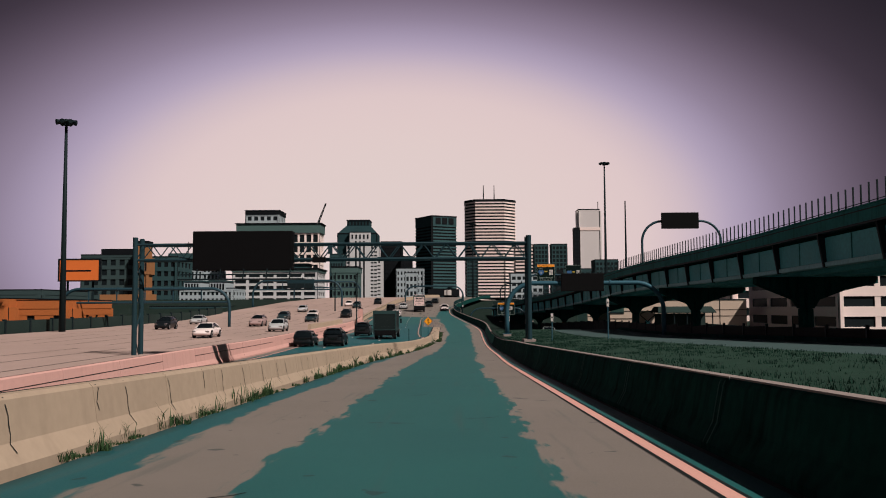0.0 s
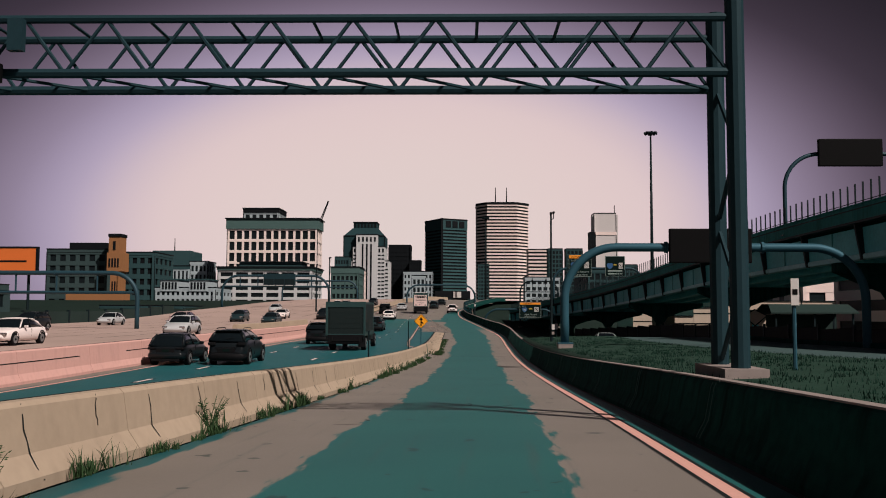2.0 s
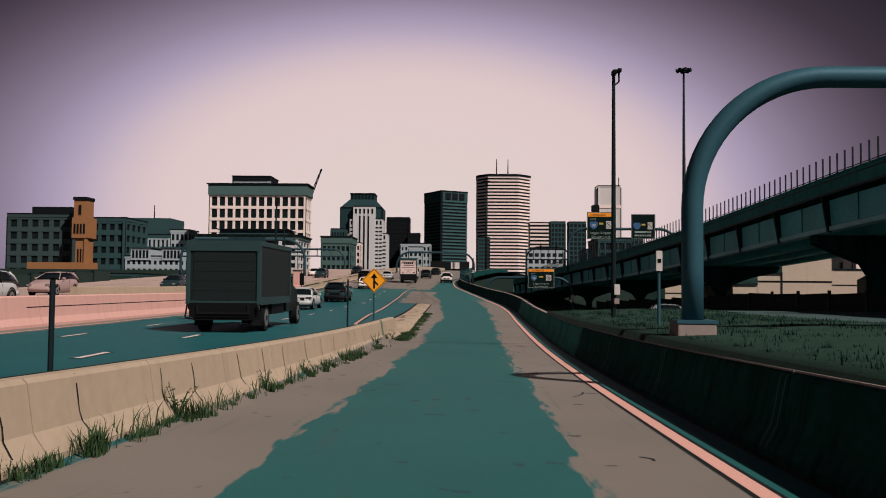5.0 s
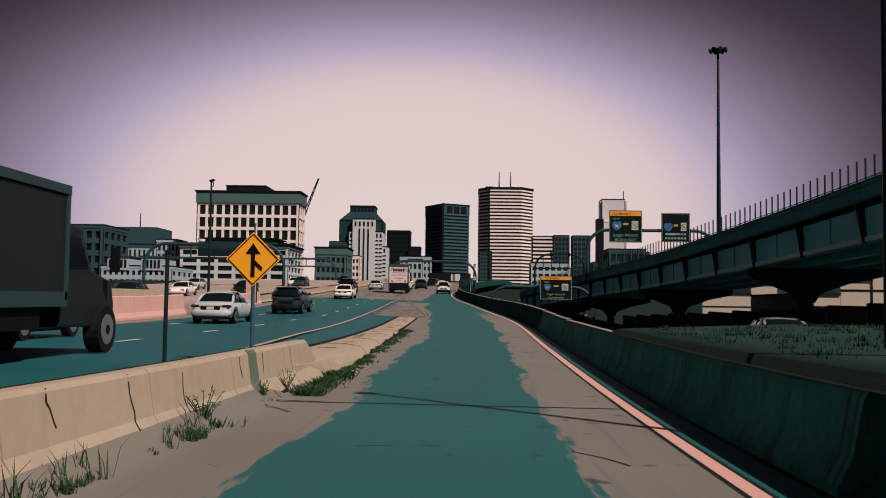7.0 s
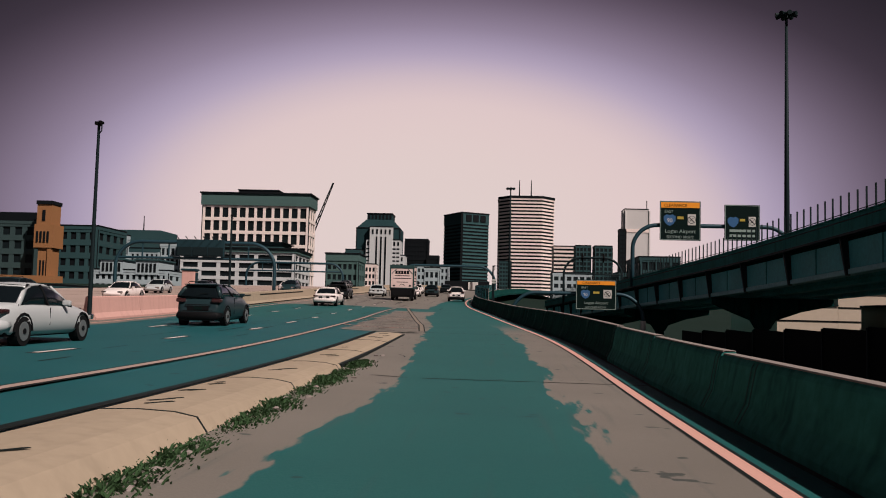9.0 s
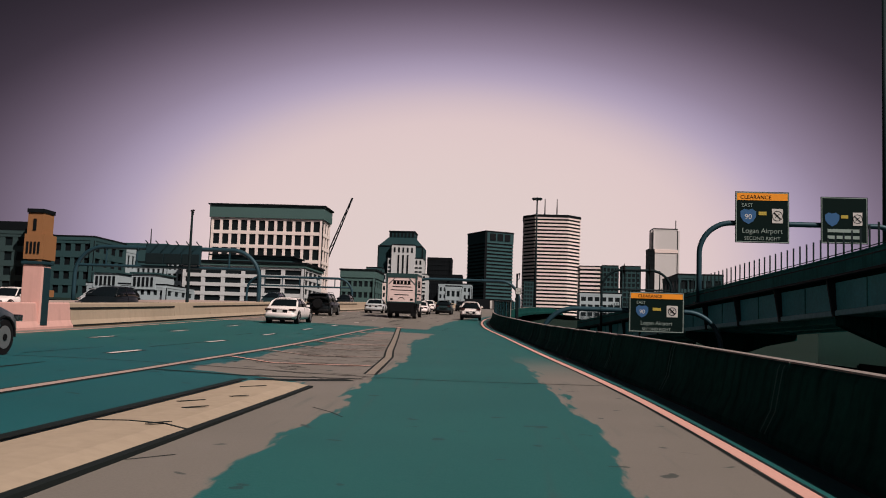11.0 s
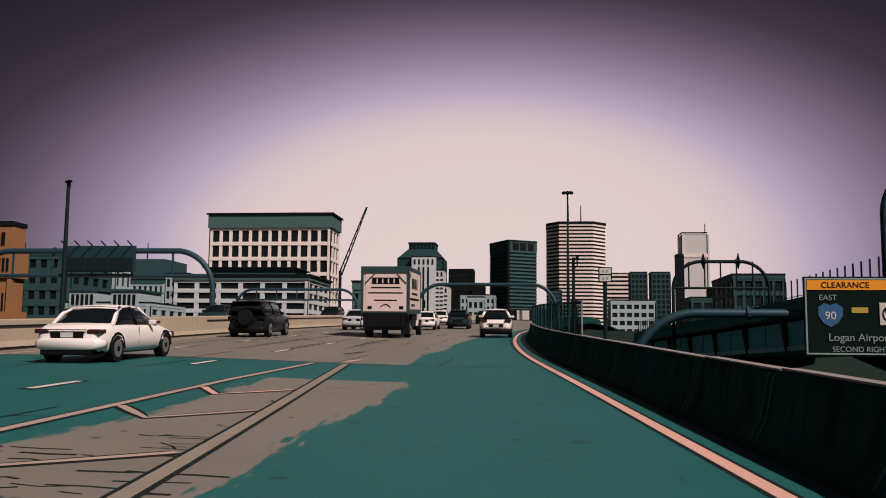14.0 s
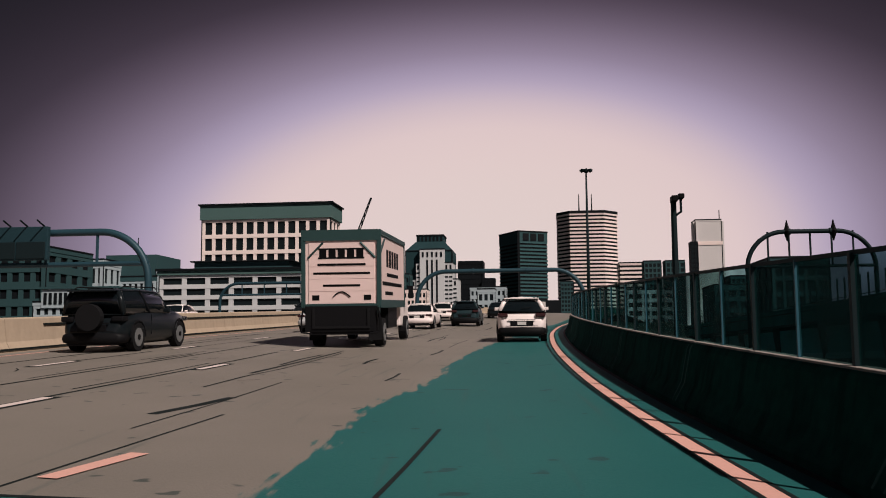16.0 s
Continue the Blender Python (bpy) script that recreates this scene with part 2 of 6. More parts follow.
def sweep(bm, profile, ys, origin, closed=True):
    """Profile points (across, up) carried along y; origin(y) gives the x and z of the profile's zero."""
    rings = []
    for y in ys:
        ox, oz = origin(y)
        rings.append([bm.verts.new((ox + a, y, oz + b)) for a, b in profile])
    m = len(profile)
    for q, w in zip(rings, rings[1:]):
        for j in range(m if closed else m - 1):
            bm.faces.new((q[j], q[(j + 1) % m], w[(j + 1) % m], w[j]))
    if closed:
        bm.faces.new(rings[0][::-1])
        bm.faces.new(rings[-1])
    bmesh.ops.recalc_face_normals(bm, faces=bm.faces)
    return bm


def steps(a, b, d):
    k = max(1, round((b - a) / d))
    return [a + (b - a) * i / k for i in range(k + 1)]


# ---- the lie of the road ----
ramp_z = smoothed([(-90, 3.2), (-40, 1.95), (7, 0.65), (15, 0.44), (25, 0.19), (31, 0.0), (38.5, -0.27), (52, -0.62), (63, -0.79), (70, -0.83), (80, -0.76),
                   (98.6, -0.58), (108, -0.36), (122, 0.05), (131, 0.31), (145.5, 0.85), (182, 2.3), (210, 3.3), (238, 4.6), (290, 6.3), (360, 7.2), (900, 7.4)])
line_x = smoothed([(-90, 1.9), (16, 2.1), (31, 2.45), (46, 2.75), (75, 3.1), (90, 3.35), (104, 3.62), (112, 3.5), (117, 3.25), (125, 2.6), (131, 2.1), (140, 1.3), (147, 0.65),
                   (152, 0.12), (156, -0.3), (160, -0.62), (166, -0.95), (176, -1.25), (190, -1.2), (205, -0.5), (225, 1.6), (250, 4.5), (300, 10), (400, 24), (900, 100)], 5.0)
wall_x = smoothed([(-90, -5.4), (0, -5.0), (17, -4.75), (22, -4.4), (34, -4.0), (49, -3.6), (56, -3.3), (75, -2.5), (120, 0)], 4.0)
main_up = smoothed([(-90, -3.0), (-40, -2.2), (7, -1.0), (31, -0.4), (52, 0.2), (66, 0.48), (75, 0.5), (98, 0.35), (110, 0.28), (131, 0.2), (900, 0.2)], 6.0)
median_x = smoothed([(-90, -15.7), (110, -15.6), (135, -16.8), (150, -17.0), (210, -17.0), (240, -15.5), (300, -10.0), (400, 4), (900, 80)], 5.0)


def road_z(x, y):
    if y < 75:
        c, half = wall_x(y) - 0.1, 0.25
    else:
        k = min(1.0, (y - 75) / 40)
        c, half = line_x(y) - 6.0 - 1.5 * k, 0.7 + 4.0 * k
    f = min(1.0, max(0.0, (c + half - x) / (2 * half)))
    return ramp_z(y) + main_up(y) * f * f * (3 - 2 * f)


def road_sheet():
    bm = bmesh.new()
    uvl = bm.loops.layers.uv.new("lane")
    ys = steps(-80, 300, 2.5) + steps(310, 900, 20)
    rows = []
    for y in ys:
        a, b = median_x(y) - 0.2, line_x(y) + 1.0
        w = wall_x(y) - 0.1 if y < 75 else line_x(y) - 6.0 - 1.5 * min(1, (y - 75) / 40)
        xs = [a + (w - 0.9 - a) * i / 8 for i in range(9)] + [w + o for o in (-0.6, -0.3, 0.0, 0.3, 0.6)] + [w + 0.9 + (b - w - 0.9) * i / 6 for i in range(7)]
        rows.append([bm.verts.new((x, y, road_z(x, y))) for x in xs])
    for q, w in zip(rows, rows[1:]):
        for j in range(len(q) - 1):
            f = bm.faces.new((q[j], q[j + 1], w[j + 1], w[j]))
            for lp in f.loops:
                co = lp.vert.co
                lp[uvl].uv = (co.x - line_x(co.y), co.y)
    return bm


road = tagged(part("road", road_sheet(), M_road, smooth=True), "worn grey-green asphalt highway lanes with pale edges", "road", kind="structure")

# ground: one sheet to the horizon, banked up beside the ramp
def ground_z(x, y):
    base = ramp_z(min(max(y, -90), 420))
    if x > line_x(y) + 0.9:
        d = x - line_x(y) - 0.9
        up = interp(y, [(-90, 0.55), (20, 0.75), (60, 1.05), (80, 1.0), (96, -0.6), (115, -3.2), (200, -4.0), (300, -1.5), (500, -0.8)])
        far = interp(y, [(-90, -0.9), (40, -0.6), (100, -2.5), (200, -4.0), (500, -1.0)])
        k = min(1, max(0, (d - 7.0) / 9.0))
        return base + up + min(d, 4) * 0.04 * (up > 0) + (far - up) * k * k * (3 - 2 * k)
    if x < median_x(y) - 0.2:
        return base + main_up(y) - 0.5
    return base - 1.2 + min(0, main_up(y))


def ground_sheet():
    bm = bmesh.new()
    ys = [-3500, -1200, -400, -160] + steps(-90, 320, 5) + [360, 420, 600, 900, 1500, 3000, 4800]
    rows = []
    for y in ys:
        yy = min(max(y, -90), 600)
        r, m = line_x(yy) + 0.95, median_x(yy) - 0.25
        xs = [-4500, -1500, -500, -200, -100, -60, -45, m - 8, m, m + 0.6, r - 0.6] + [r + o for o in (0, 1, 2.5, 4, 5.5, 7, 9, 11, 13, 15, 18, 24, 34, 60, 120, 300, 900, 2500, 4500)]
        rows.append([bm.verts.new((x, y, ground_z(x, yy))) for x in xs])
    for q, w in zip(rows, rows[1:]):
        for j in range(len(q) - 1):
            bm.faces.new((q[j], q[j + 1], w[j + 1], w[j]))
    for f in bm.faces:
        c = f.calc_center_median()
        if -90 < c.y < 100 and line_x(c.y) + 0.9 < c.x < line_x(c.y) + 9.5:
            f.material_index = 1
    return bm


ground = tagged(part("ground", ground_sheet(), M_earth, smooth=True), "rough dark green verge grass and earth", "ground", kind="structure")
ground.data.materials.append(M_grass)

# ---- barriers ----
JERSEY = [(0.0, -0.25), (0.0, 0.09), (0.13, 0.34), (0.22, 0.80), (0.25, 0.86), (0.29, 0.90), (0.43, 0.90), (0.47, 0.86), (0.48, 0.80), (0.59, 0.34), (0.72, 0.09), (0.72, -0.25)]


def barrier_run(name, label, y0, y1, seg, origin, profile, material, cap_material=None, group=""):
    run = thing(name, label, "barrier", kind="structure")
    y = y0
    while y < y1 - 0.1:
        e = min(y + seg, y1)
        part("segment", sweep(bmesh.new(), profile, steps(y + 0.012, e - 0.012, 2.0), origin), material, run)
        y = e
    return run


def dress_barrier(run, y0, y1, origin, profile):
    """Pale coping that paints the lit top, and thin raised joint strips down the face."""
    top = max(b for a, b in profile)
    xs = [a for a, b in profile if b == top]
    y = y0
    while y < y1 - 0.1:
        e = min(y + 6.0, y1)
        part("coping", sweep(bmesh.new(), [(xs[0] - 0.03, top - 0.014), (xs[0] - 0.02, top + 0.006), (xs[-1] + 0.02, top + 0.006), (xs[-1] + 0.03, top - 0.014)], steps(y + 0.012, e - 0.012, 2.0), origin), M_coping, run, "pale coping strip, lit top put into its colour")
        face = [(a - 0.006, b) for a, b in profile[1:5]] + [(a + 0.05, b) for a, b in profile[1:5]][::-1]
        for k in (0.09, 0.27):
            part("joint_strip", sweep(bmesh.new(), face, [y + k, y + k + 0.035], origin), M_strip, run)
        y = e


def right_barrier_at(y):
    return line_x(y) + 0.62, ramp_z(y)


barrier_right = barrier_run("barrier_right", "weathered concrete safety barrier beside the ramp, shade in its colour", -78, 66, 6.0, right_barrier_at, JERSEY, M_concrete_shaded)
barrier_teal = barrier_run("barrier_teal", "mottled teal concrete safety barrier beside the verge", 66, 92, 6.5, right_barrier_at, JERSEY, M_concrete_teal)


def scaled(k):
    return [(a, b * k if b > 0 else b) for a, b in JERSEY]


STEPS = [(92, 98, 1.04), (98, 104, 1.07), (104, 122, 1.1), (122, 125, 1.08), (125, 128, 1.06), (128, 131, 1.04), (131, 134, 1.02), (134, 137, 1.0), (137, 140, 0.985)]
bridge_parts = [barrier_run("barrier_bridge", "weathered concrete bridge parapet before the curve, shade in its colour", a, b, 6.0, right_barrier_at, scaled(k), M_concrete_teal if b < 110 else M_concrete_shaded) for a, b, k in STEPS]
barrier_curve = barrier_run("barrier_curve", "weathered concrete parapet along the curve, shade in its colour", 140, 320, 6.0, right_barrier_at, [(a, b * 0.97 if b > 0 else b) for a, b in JERSEY], M_concrete_shaded)
dress_barrier(barrier_right, -78, 66, right_barrier_at, JERSEY)
dress_barrier(barrier_teal, 66, 92, right_barrier_at, JERSEY)
for (a, b, k), run in zip(STEPS, bridge_parts):
    dress_barrier(run, a, b, right_barrier_at, scaled(k))
dress_barrier(barrier_curve, 140, 320, right_barrier_at, [(a, b * 0.97 if b > 0 else b) for a, b in JERSEY])
WALL = [(-0.42, -1.6), (-0.24, 0.3), (-0.18, 0.76), (-0.13, 0.81), (0.05, 0.81), (0.10, 0.76), (0.17, 0.3), (0.32, 0.08), (0.32, -0.3)]
wall_left = barrier_run("barrier_left", "sunlit tan concrete dividing wall with dark vertical cracks", -78, 75, 3.05, lambda y: (wall_x(y) - 0.3, ramp_z(y)), WALL, M_concrete)
M_moss = mat("mossy_stain", (0.12, 0.155, 0.115), 0.95, vary=0.6, size=0.3, bump=0.3, stain=(0.03, 0.05, 0.035), coarse=0.6)
bm = bmesh.new()
rings = []
for y, k in ((75.01, 1.0), (76.4, 1.0), (77.3, 0.5)):
    rings.append([bm.verts.new((wall_x(y) - 0.3 + a, y, ramp_z(y) + (b * k if b > 0 else b))) for a, b in WALL])
for q, w in zip(rings, rings[1:]):
    for j in range(len(WALL)):
        bm.faces.new((q[j], q[(j + 1) % len(WALL)], w[(j + 1) % len(WALL)], w[j]))
bm.faces.new(rings[-1])
bmesh.ops.recalc_face_normals(bm, faces=bm.faces)
part("end_segment", bm, M_concrete, wall_left, "sloped end of the wall")
part("moss", sweep(bmesh.new(), [(0.055, 0.815), (0.105, 0.765), (0.175, 0.305), (0.30, 0.11), (0.30, 0.10), (0.165, 0.295), (0.095, 0.755), (0.05, 0.81)], [72.3, 72.5, 72.75], lambda y: (wall_x(y) - 0.3, ramp_z(y))), M_moss, wall_left, "mossy green stain beside a joint")
MEDIAN = [(-0.4, -0.3), (-0.28, 0.35), (-0.2, 1.1), (-0.15, 1.15), (0.05, 1.15), (0.1, 1.1), (0.18, 0.35), (0.3, 0.1), (0.3, -0.3)]
median_1 = barrier_run("median_barrier", "sunlit pinkish concrete median barrier", -78, 110, 6.0, lambda y: (median_x(y), road_z(-12, y)), MEDIAN, M_concrete_pink)
median_mid = barrier_run("median_wall", "low sunlit pinkish concrete wall past the median gap", 116, 134, 6.0, lambda y: (median_x(y), road_z(median_x(y), y)), [(a, b * 0.87) for a, b in MEDIAN], M_concrete_pink)
median_2 = barrier_run("median_wall", "low sunlit tan concrete wall along the highway", 134, 330, 6.0, lambda y: (median_x(y), road_z(median_x(y), y)), [(a, b * 0.87) for a, b in MEDIAN], M_concrete)

# dark outline strips added along the walls' tops, and dark bed joints
M_seam = mat("black_wall_seam", (0.010, 0.013, 0.013), 0.85, vary=0.3, size=0.2, bump=0.1)
for run, y0, y1, at, z, x in ((wall_left, -78, 75, lambda y: (wall_x(y) - 0.3, ramp_z(y)), 0.812, -0.15),
                              (median_1, -78, 110, lambda y: (median_x(y), road_z(-12, y)), 1.152, -0.12), (median_mid, 116, 134, lambda y: (median_x(y), road_z(median_x(y), y)), 1.003, -0.12),
                              (median_2, 134, 330, lambda y: (median_x(y), road_z(median_x(y), y)), 1.003, -0.12)):
    part("top_outline", sweep(bmesh.new(), [(x - 0.03, z - 0.03), (x - 0.03, z), (x + 0.03, z), (x + 0.03, z - 0.03)], steps(y0, y1, 3.0), at), M_seam, run, "black outline strip along the wall top")
for y0, y1 in ((-60, -22), (-14, 18), (24, 47), (52, 66), (71, 98)):
    part("bed_seam", sweep(bmesh.new(), [(0.135, 0.72), (0.150, 0.72), (0.147, 0.75), (0.132, 0.75)], steps(y0, y1, 3.0), lambda y: (median_x(y), road_z(-12, y))), M_seam, median_1, "dark bed joint")

for y0, y1, a, b in ((134, 250, 0.29, 0.11), (134, 146, 0.135, 0.80), (149, 166, 0.135, 0.80), (172, 205, 0.135, 0.80)):
    part("bed_seam", sweep(bmesh.new(), [(a - 0.02, b - 0.05), (a + 0.035, b - 0.05), (a + 0.03, b + 0.01), (a - 0.02, b + 0.01)], steps(y0, y1, 3.0), lambda y: (median_x(y), road_z(median_x(y), y))), M_seam, median_2, "dark bed joint")

# edge line of the ramp
tagged(part("edge_line", sweep(bmesh.new(), [(-0.085, 0.006), (0.085, 0.006)], steps(-78, 320, 1.5), lambda y: (line_x(y), road_z(line_x(y), y)), closed=False), M_paint), "worn pinkish white edge line", "road marking", kind="structure")


# joints, lane lines, gore
def ribbon(name, label, pts, width, material=None, up=0.008):
    """A painted line on the road through (x, y) points."""
    bm = bmesh.new()
    fine = []
    for (xa, ya), (xb, yb) in zip(pts, pts[1:]):
        k = max(1, round(math.hypot(xb - xa, yb - ya) / 1.0))
        fine += [(xa + (xb - xa) * i / k, ya + (yb - ya) * i / k) for i in range(k)]
    fine.append(pts[-1])
    rows = []
    for i, (x, y) in enumerate(fine):
        a, b = fine[max(0, i - 1)], fine[min(len(fine) - 1, i + 1)]
        d = Vector((b[0] - a[0], b[1] - a[1], 0)).normalized()
        s = Vector((d.y, -d.x, 0)) * (width / 2)
        rows.append([bm.verts.new((x + s.x * q, y + s.y * q, road_z(x + s.x * q, y + s.y * q) + up)) for q in (-1, 1)])
    for q, w in zip(rows, rows[1:]):
        bm.faces.new((q[0], q[1], w[1], w[0]))
    return tagged(part(name, bm, material or M_paint), label, "road marking", kind="structure")


M_tar = mat("joint_tar", (0.012, 0.016, 0.016), 0.7, vary=0.3, size=0.2, bump=0.1)
GORE_L = [(-4.3, 77), (-5.0, 89), (-5.5, 105), (-5.75, 114), (-6.05, 127), (-6.35, 137), (-6.45, 145), (-6.35, 149), (-6.3, 151.5)]
GORE_R = [(-1.9, 110), (-1.95, 118), (-2.45, 124.8), (-2.9, 128.5), (-3.4, 133.2), (-4.15, 140.2), (-4.9, 147), (-5.7, 154.5)]


def outlined(name, label, pts, width, material, seam=0.06):
    """A painted line with a thin dark outline added along both of its edges."""
    ribbon("line_outline", "thin dark outline strip along a painted line", pts, width + 2 * seam, M_tar, 0.005)
    return ribbon(name, label, pts, width, material, 0.010)


M_dusty = mat("dusty_paint", (0.25, 0.205, 0.17), 0.8, vary=0.3, size=0.2, bump=0.1, coarse=1.2)
M_faded = mat("faded_paint", (0.40, 0.285, 0.25), 0.75, vary=0.35, size=0.2, bump=0.1, coarse=1.5)
outlined("gore_line", "worn pinkish white line bounding the painted gore", GORE_L, 0.16, M_faded)
ribbon("gore_line", "bright pink end of the gore line past the joint", [(-5.62, 152.6), (-5.42, 153.9)], 0.2, M_paint, 0.012)
outlined("gore_line", "broad dusty line bounding the painted gore", GORE_R[1:-1] + [(-5.4, 151.6)], 0.18, M_dusty, 0.06)
for k, y in enumerate((119.3, 123.1, 126.9, 130.6, 134.4, 138.4, 141.9)):
    xl, xr = interp(y + 1.2, [(b, a) for a, b in GORE_L]), interp(y + 1.4, [(b, a) for a, b in GORE_R])
    xm = xl + (xr - xl) * (0.45 if k % 2 else 0.40)
    outlined("gore_hatch", "worn pinkish chevron stripe of the gore", [(xl + 0.12, y + 1.2), (xm, y), (xr - 0.2, y + 1.4)], 0.14, M_faded if k % 3 else M_paint, 0.08)
M_dash = mat("lane_paint", (0.60, 0.50, 0.47), 0.7, vary=0.25, size=0.15, bump=0.1)
for x in (-8.2, -11.9):
    for y in steps(-70, 300, 7.6):
        xx = x if y < 110 else x + (median_x(y) + 15.6) * 0.8 + 0.5
        ribbon("lane_dash", "worn white lane dash", [(xx, y), (xx, y + 1.7)], 0.17, M_dash, 0.010)
        # dark strip added to outline the dash
        ribbon("line_outline", "thin dark outline strip around a lane dash", [(xx, y - 0.15), (xx, y + 1.85)], 0.29, M_tar, 0.005)
ribbon("main_edge_line", "worn white edge line of the main lanes", [(wall_x(y) - 1.3, y) for y in steps(-70, 75, 5)] + [(-4.3, 77)], 0.15)
ribbon("main_median_line", "worn edge line beside the median barrier", [(median_x(y) + 1.2, y) for y in steps(-70, 320, 6)], 0.15)
for y, a, b in ((72.75, -2.5, 3.6), (196, -16.5, -0.5), (97, -1.6, 4)):
    ribbon("road_joint", "dark tarred expansion joint across the road", [(a, y + 0.0), ((a + b) / 2, y - 0.25 * (b - a) / 8), (b, y - 0.5 * (b - a) / 8)], 0.09, M_tar, 0.005)
ribbon("road_joint", "dark tarred expansion joint across the road", [(-16, 116.0), (-4.5, 117.1), (4, 117.95)], 0.07, M_tar, 0.005)
ribbon("road_joint", "dark tarred expansion joint across the road", [(-16.8, 151.95), (-6.0, 151.95), (1.0, 151.9)], 0.07, M_tar, 0.005)
rng = random.Random(4)
for i in range(70):
    y = rng.uniform(-40, 190)
    x = line_x(y) + rng.uniform(-5.4 if y < 105 else -14, -0.4)
    a, k = rng.uniform(-1.3, 1.3), rng.uniform(0.25, 1.1)
    ribbon("road_crack", "short dark crack in the asphalt", [(x, y), (x + math.sin(a) * k * 0.5 + 0.06, y + math.cos(a) * k * 0.5), (x + math.sin(a) * k, y + math.cos(a) * k)], 0.035, M_tar, 0.004)

for i in range(170):
    y = rng.uniform(117, 137)
    xl, xr = interp(y, [(b, a) for a, b in GORE_L]), interp(y, [(b, a) for a, b in GORE_R])
    x = rng.uniform(xl, max(xr, xl + 0.4))
    k = rng.uniform(0.15, 0.8)
    ribbon("road_crack", "short dark crack in the asphalt", [(x, y), (x + k * 0.5, y + rng.uniform(-0.06, 0.06)), (x + k, y + rng.uniform(-0.1, 0.1))], rng.choice((0.03, 0.045, 0.07)), M_tar, 0.004)
for i in range(46):
    y = rng.uniform(146, 215)
    x = rng.uniform(-14.5, -4.5) if y < 190 else rng.uniform(-12, -4)
    k = rng.uniform(1.5, 7.0)
    ribbon("skid_mark", "dark tyre streak along the lane", [(x, y), (x + rng.uniform(-0.1, 0.1), y + k * 0.5), (x + rng.uniform(-0.15, 0.15), y + k)], rng.choice((0.04, 0.06, 0.09)), M_tar, 0.004)
for i in range(30):
    y = rng.uniform(76, 146)
    x = rng.uniform(-14.5, -6.5)
    ribbon("skid_mark", "dark tyre streak along the lane", [(x, y), (x + rng.uniform(-0.1, 0.1), y + rng.uniform(1, 4))], rng.choice((0.05, 0.08)), M_tar, 0.004)
# dark seams along the wall feet
ribbon("gutter_seam", "dark seam along the foot of the barrier", [(line_x(y) + 0.57, y) for y in steps(-70, 250, 4)], 0.09, M_tar, 0.005)
# dark strips added to outline the edge line on both sides
ribbon("line_outline", "thin dark outline strip beside the edge line", [(line_x(y) + 0.115, y) for y in steps(-70, 250, 4)], 0.05, M_tar, 0.005)
ribbon("line_outline", "thin dark outline strip beside the edge line", [(line_x(y) - 0.115, y) for y in steps(-70, 250, 4)], 0.05, M_tar, 0.005)
ribbon("road_crack", "long dark crack slanting over the asphalt", [(-2.85, 151.6), (-2.8, 153.5), (-2.77, 155.9)], 0.05, M_tar, 0.005)
for xa, ya, xb, yb, w in ((-7.5, 163.5, -7.5, 172, 0.1), (-7.26, 164.5, -7.3, 171, 0.05), (-8.9, 157.2, -9.15, 171, 0.07), (-9.15, 159.5, -9.3, 166, 0.05), (-6.6, 156.8, -6.3, 159.0, 0.16), (-10.6, 158, -10.9, 176, 0.07), (-13.6, 150, -14.4, 186, 0.09)):
    ribbon("skid_mark", "long dark tyre streak along the lane", [(xa, ya), ((xa + xb) / 2 + 0.04, (ya + yb) / 2), (xb, yb)], w, M_tar, 0.005)
ribbon("gutter_seam", "dark seam along the foot of the wall", [(wall_x(y) + 0.06, y) for y in steps(-70, 74, 4)], 0.07, M_tar, 0.005)

# pale concrete gore curb after the dividing wall, with weeds along its foot
CURB = [(-0.98, -0.6), (-0.98, 0.0), (-0.92, 0.03), (-0.5, 0.04), (-0.1, 0.02), (0.15, -0.03), (0.30, -0.24), (0.38, -0.5), (0.38, -0.8)]


def curb_at(y):
    return -2.47 - (y - 75) * 0.003, road_z(-3.5, y) + 0.01


def curb_mesh():
    """The curb widens from the foot of the wall's end to its full width."""
    bm = bmesh.new()
    rings = []
    for y in steps(75.2, 114.3, 1.3):
        k = min(1.0, max(0.0, (y - 75.5) / 5.0))
        ox, oz = curb_at(y)
        rings.append([bm.verts.new((ox + (a if a < -0.2 else a * k - 0.12 * (1 - k)), y, oz + b - (0.12 * (1 - k) if a > -0.2 else 0))) for a, b in CURB])
    for q, w in zip(rings, rings[1:]):
        for j in range(len(CURB)):
            bm.faces.new((q[j], q[(j + 1) % len(CURB)], w[(j + 1) % len(CURB)], w[j]))
    bm.faces.new(rings[0][::-1])
    bm.faces.new(rings[-1])
    bmesh.ops.recalc_face_normals(bm, faces=bm.faces)
    return bm


gore_curb = tagged(part("gore_curb", curb_mesh(), M_concrete), "low sunlit tan concrete curb ending the dividing wall", "curb", kind="structure")
for y in (83.6, 88.1, 93.0, 97.6, 102.5, 108.2):
    part("joint", sweep(bmesh.new(), [(a, b + 0.006) for a, b in CURB], [y, y + 0.05], curb_at), M_tar, gore_curb, "dark joint across the curb")
part("edge_seam", sweep(bmesh.new(), [(-1.1, 0.045), (-1.1, 0.055), (-0.95, 0.055), (-0.95, 0.045)], steps(75.2, 114.3, 2.3), curb_at), M_tar, gore_curb, "dark tarred edge of the curb")
part("edge_seam", sweep(bmesh.new(), [(0.13, -0.02), (0.21, -0.03), (0.21, -0.12), (0.13, -0.06)], steps(98, 114.3, 2.0), curb_at), M_tar, gore_curb, "dark tarred edge of the curb")
rng = random.Random(61)
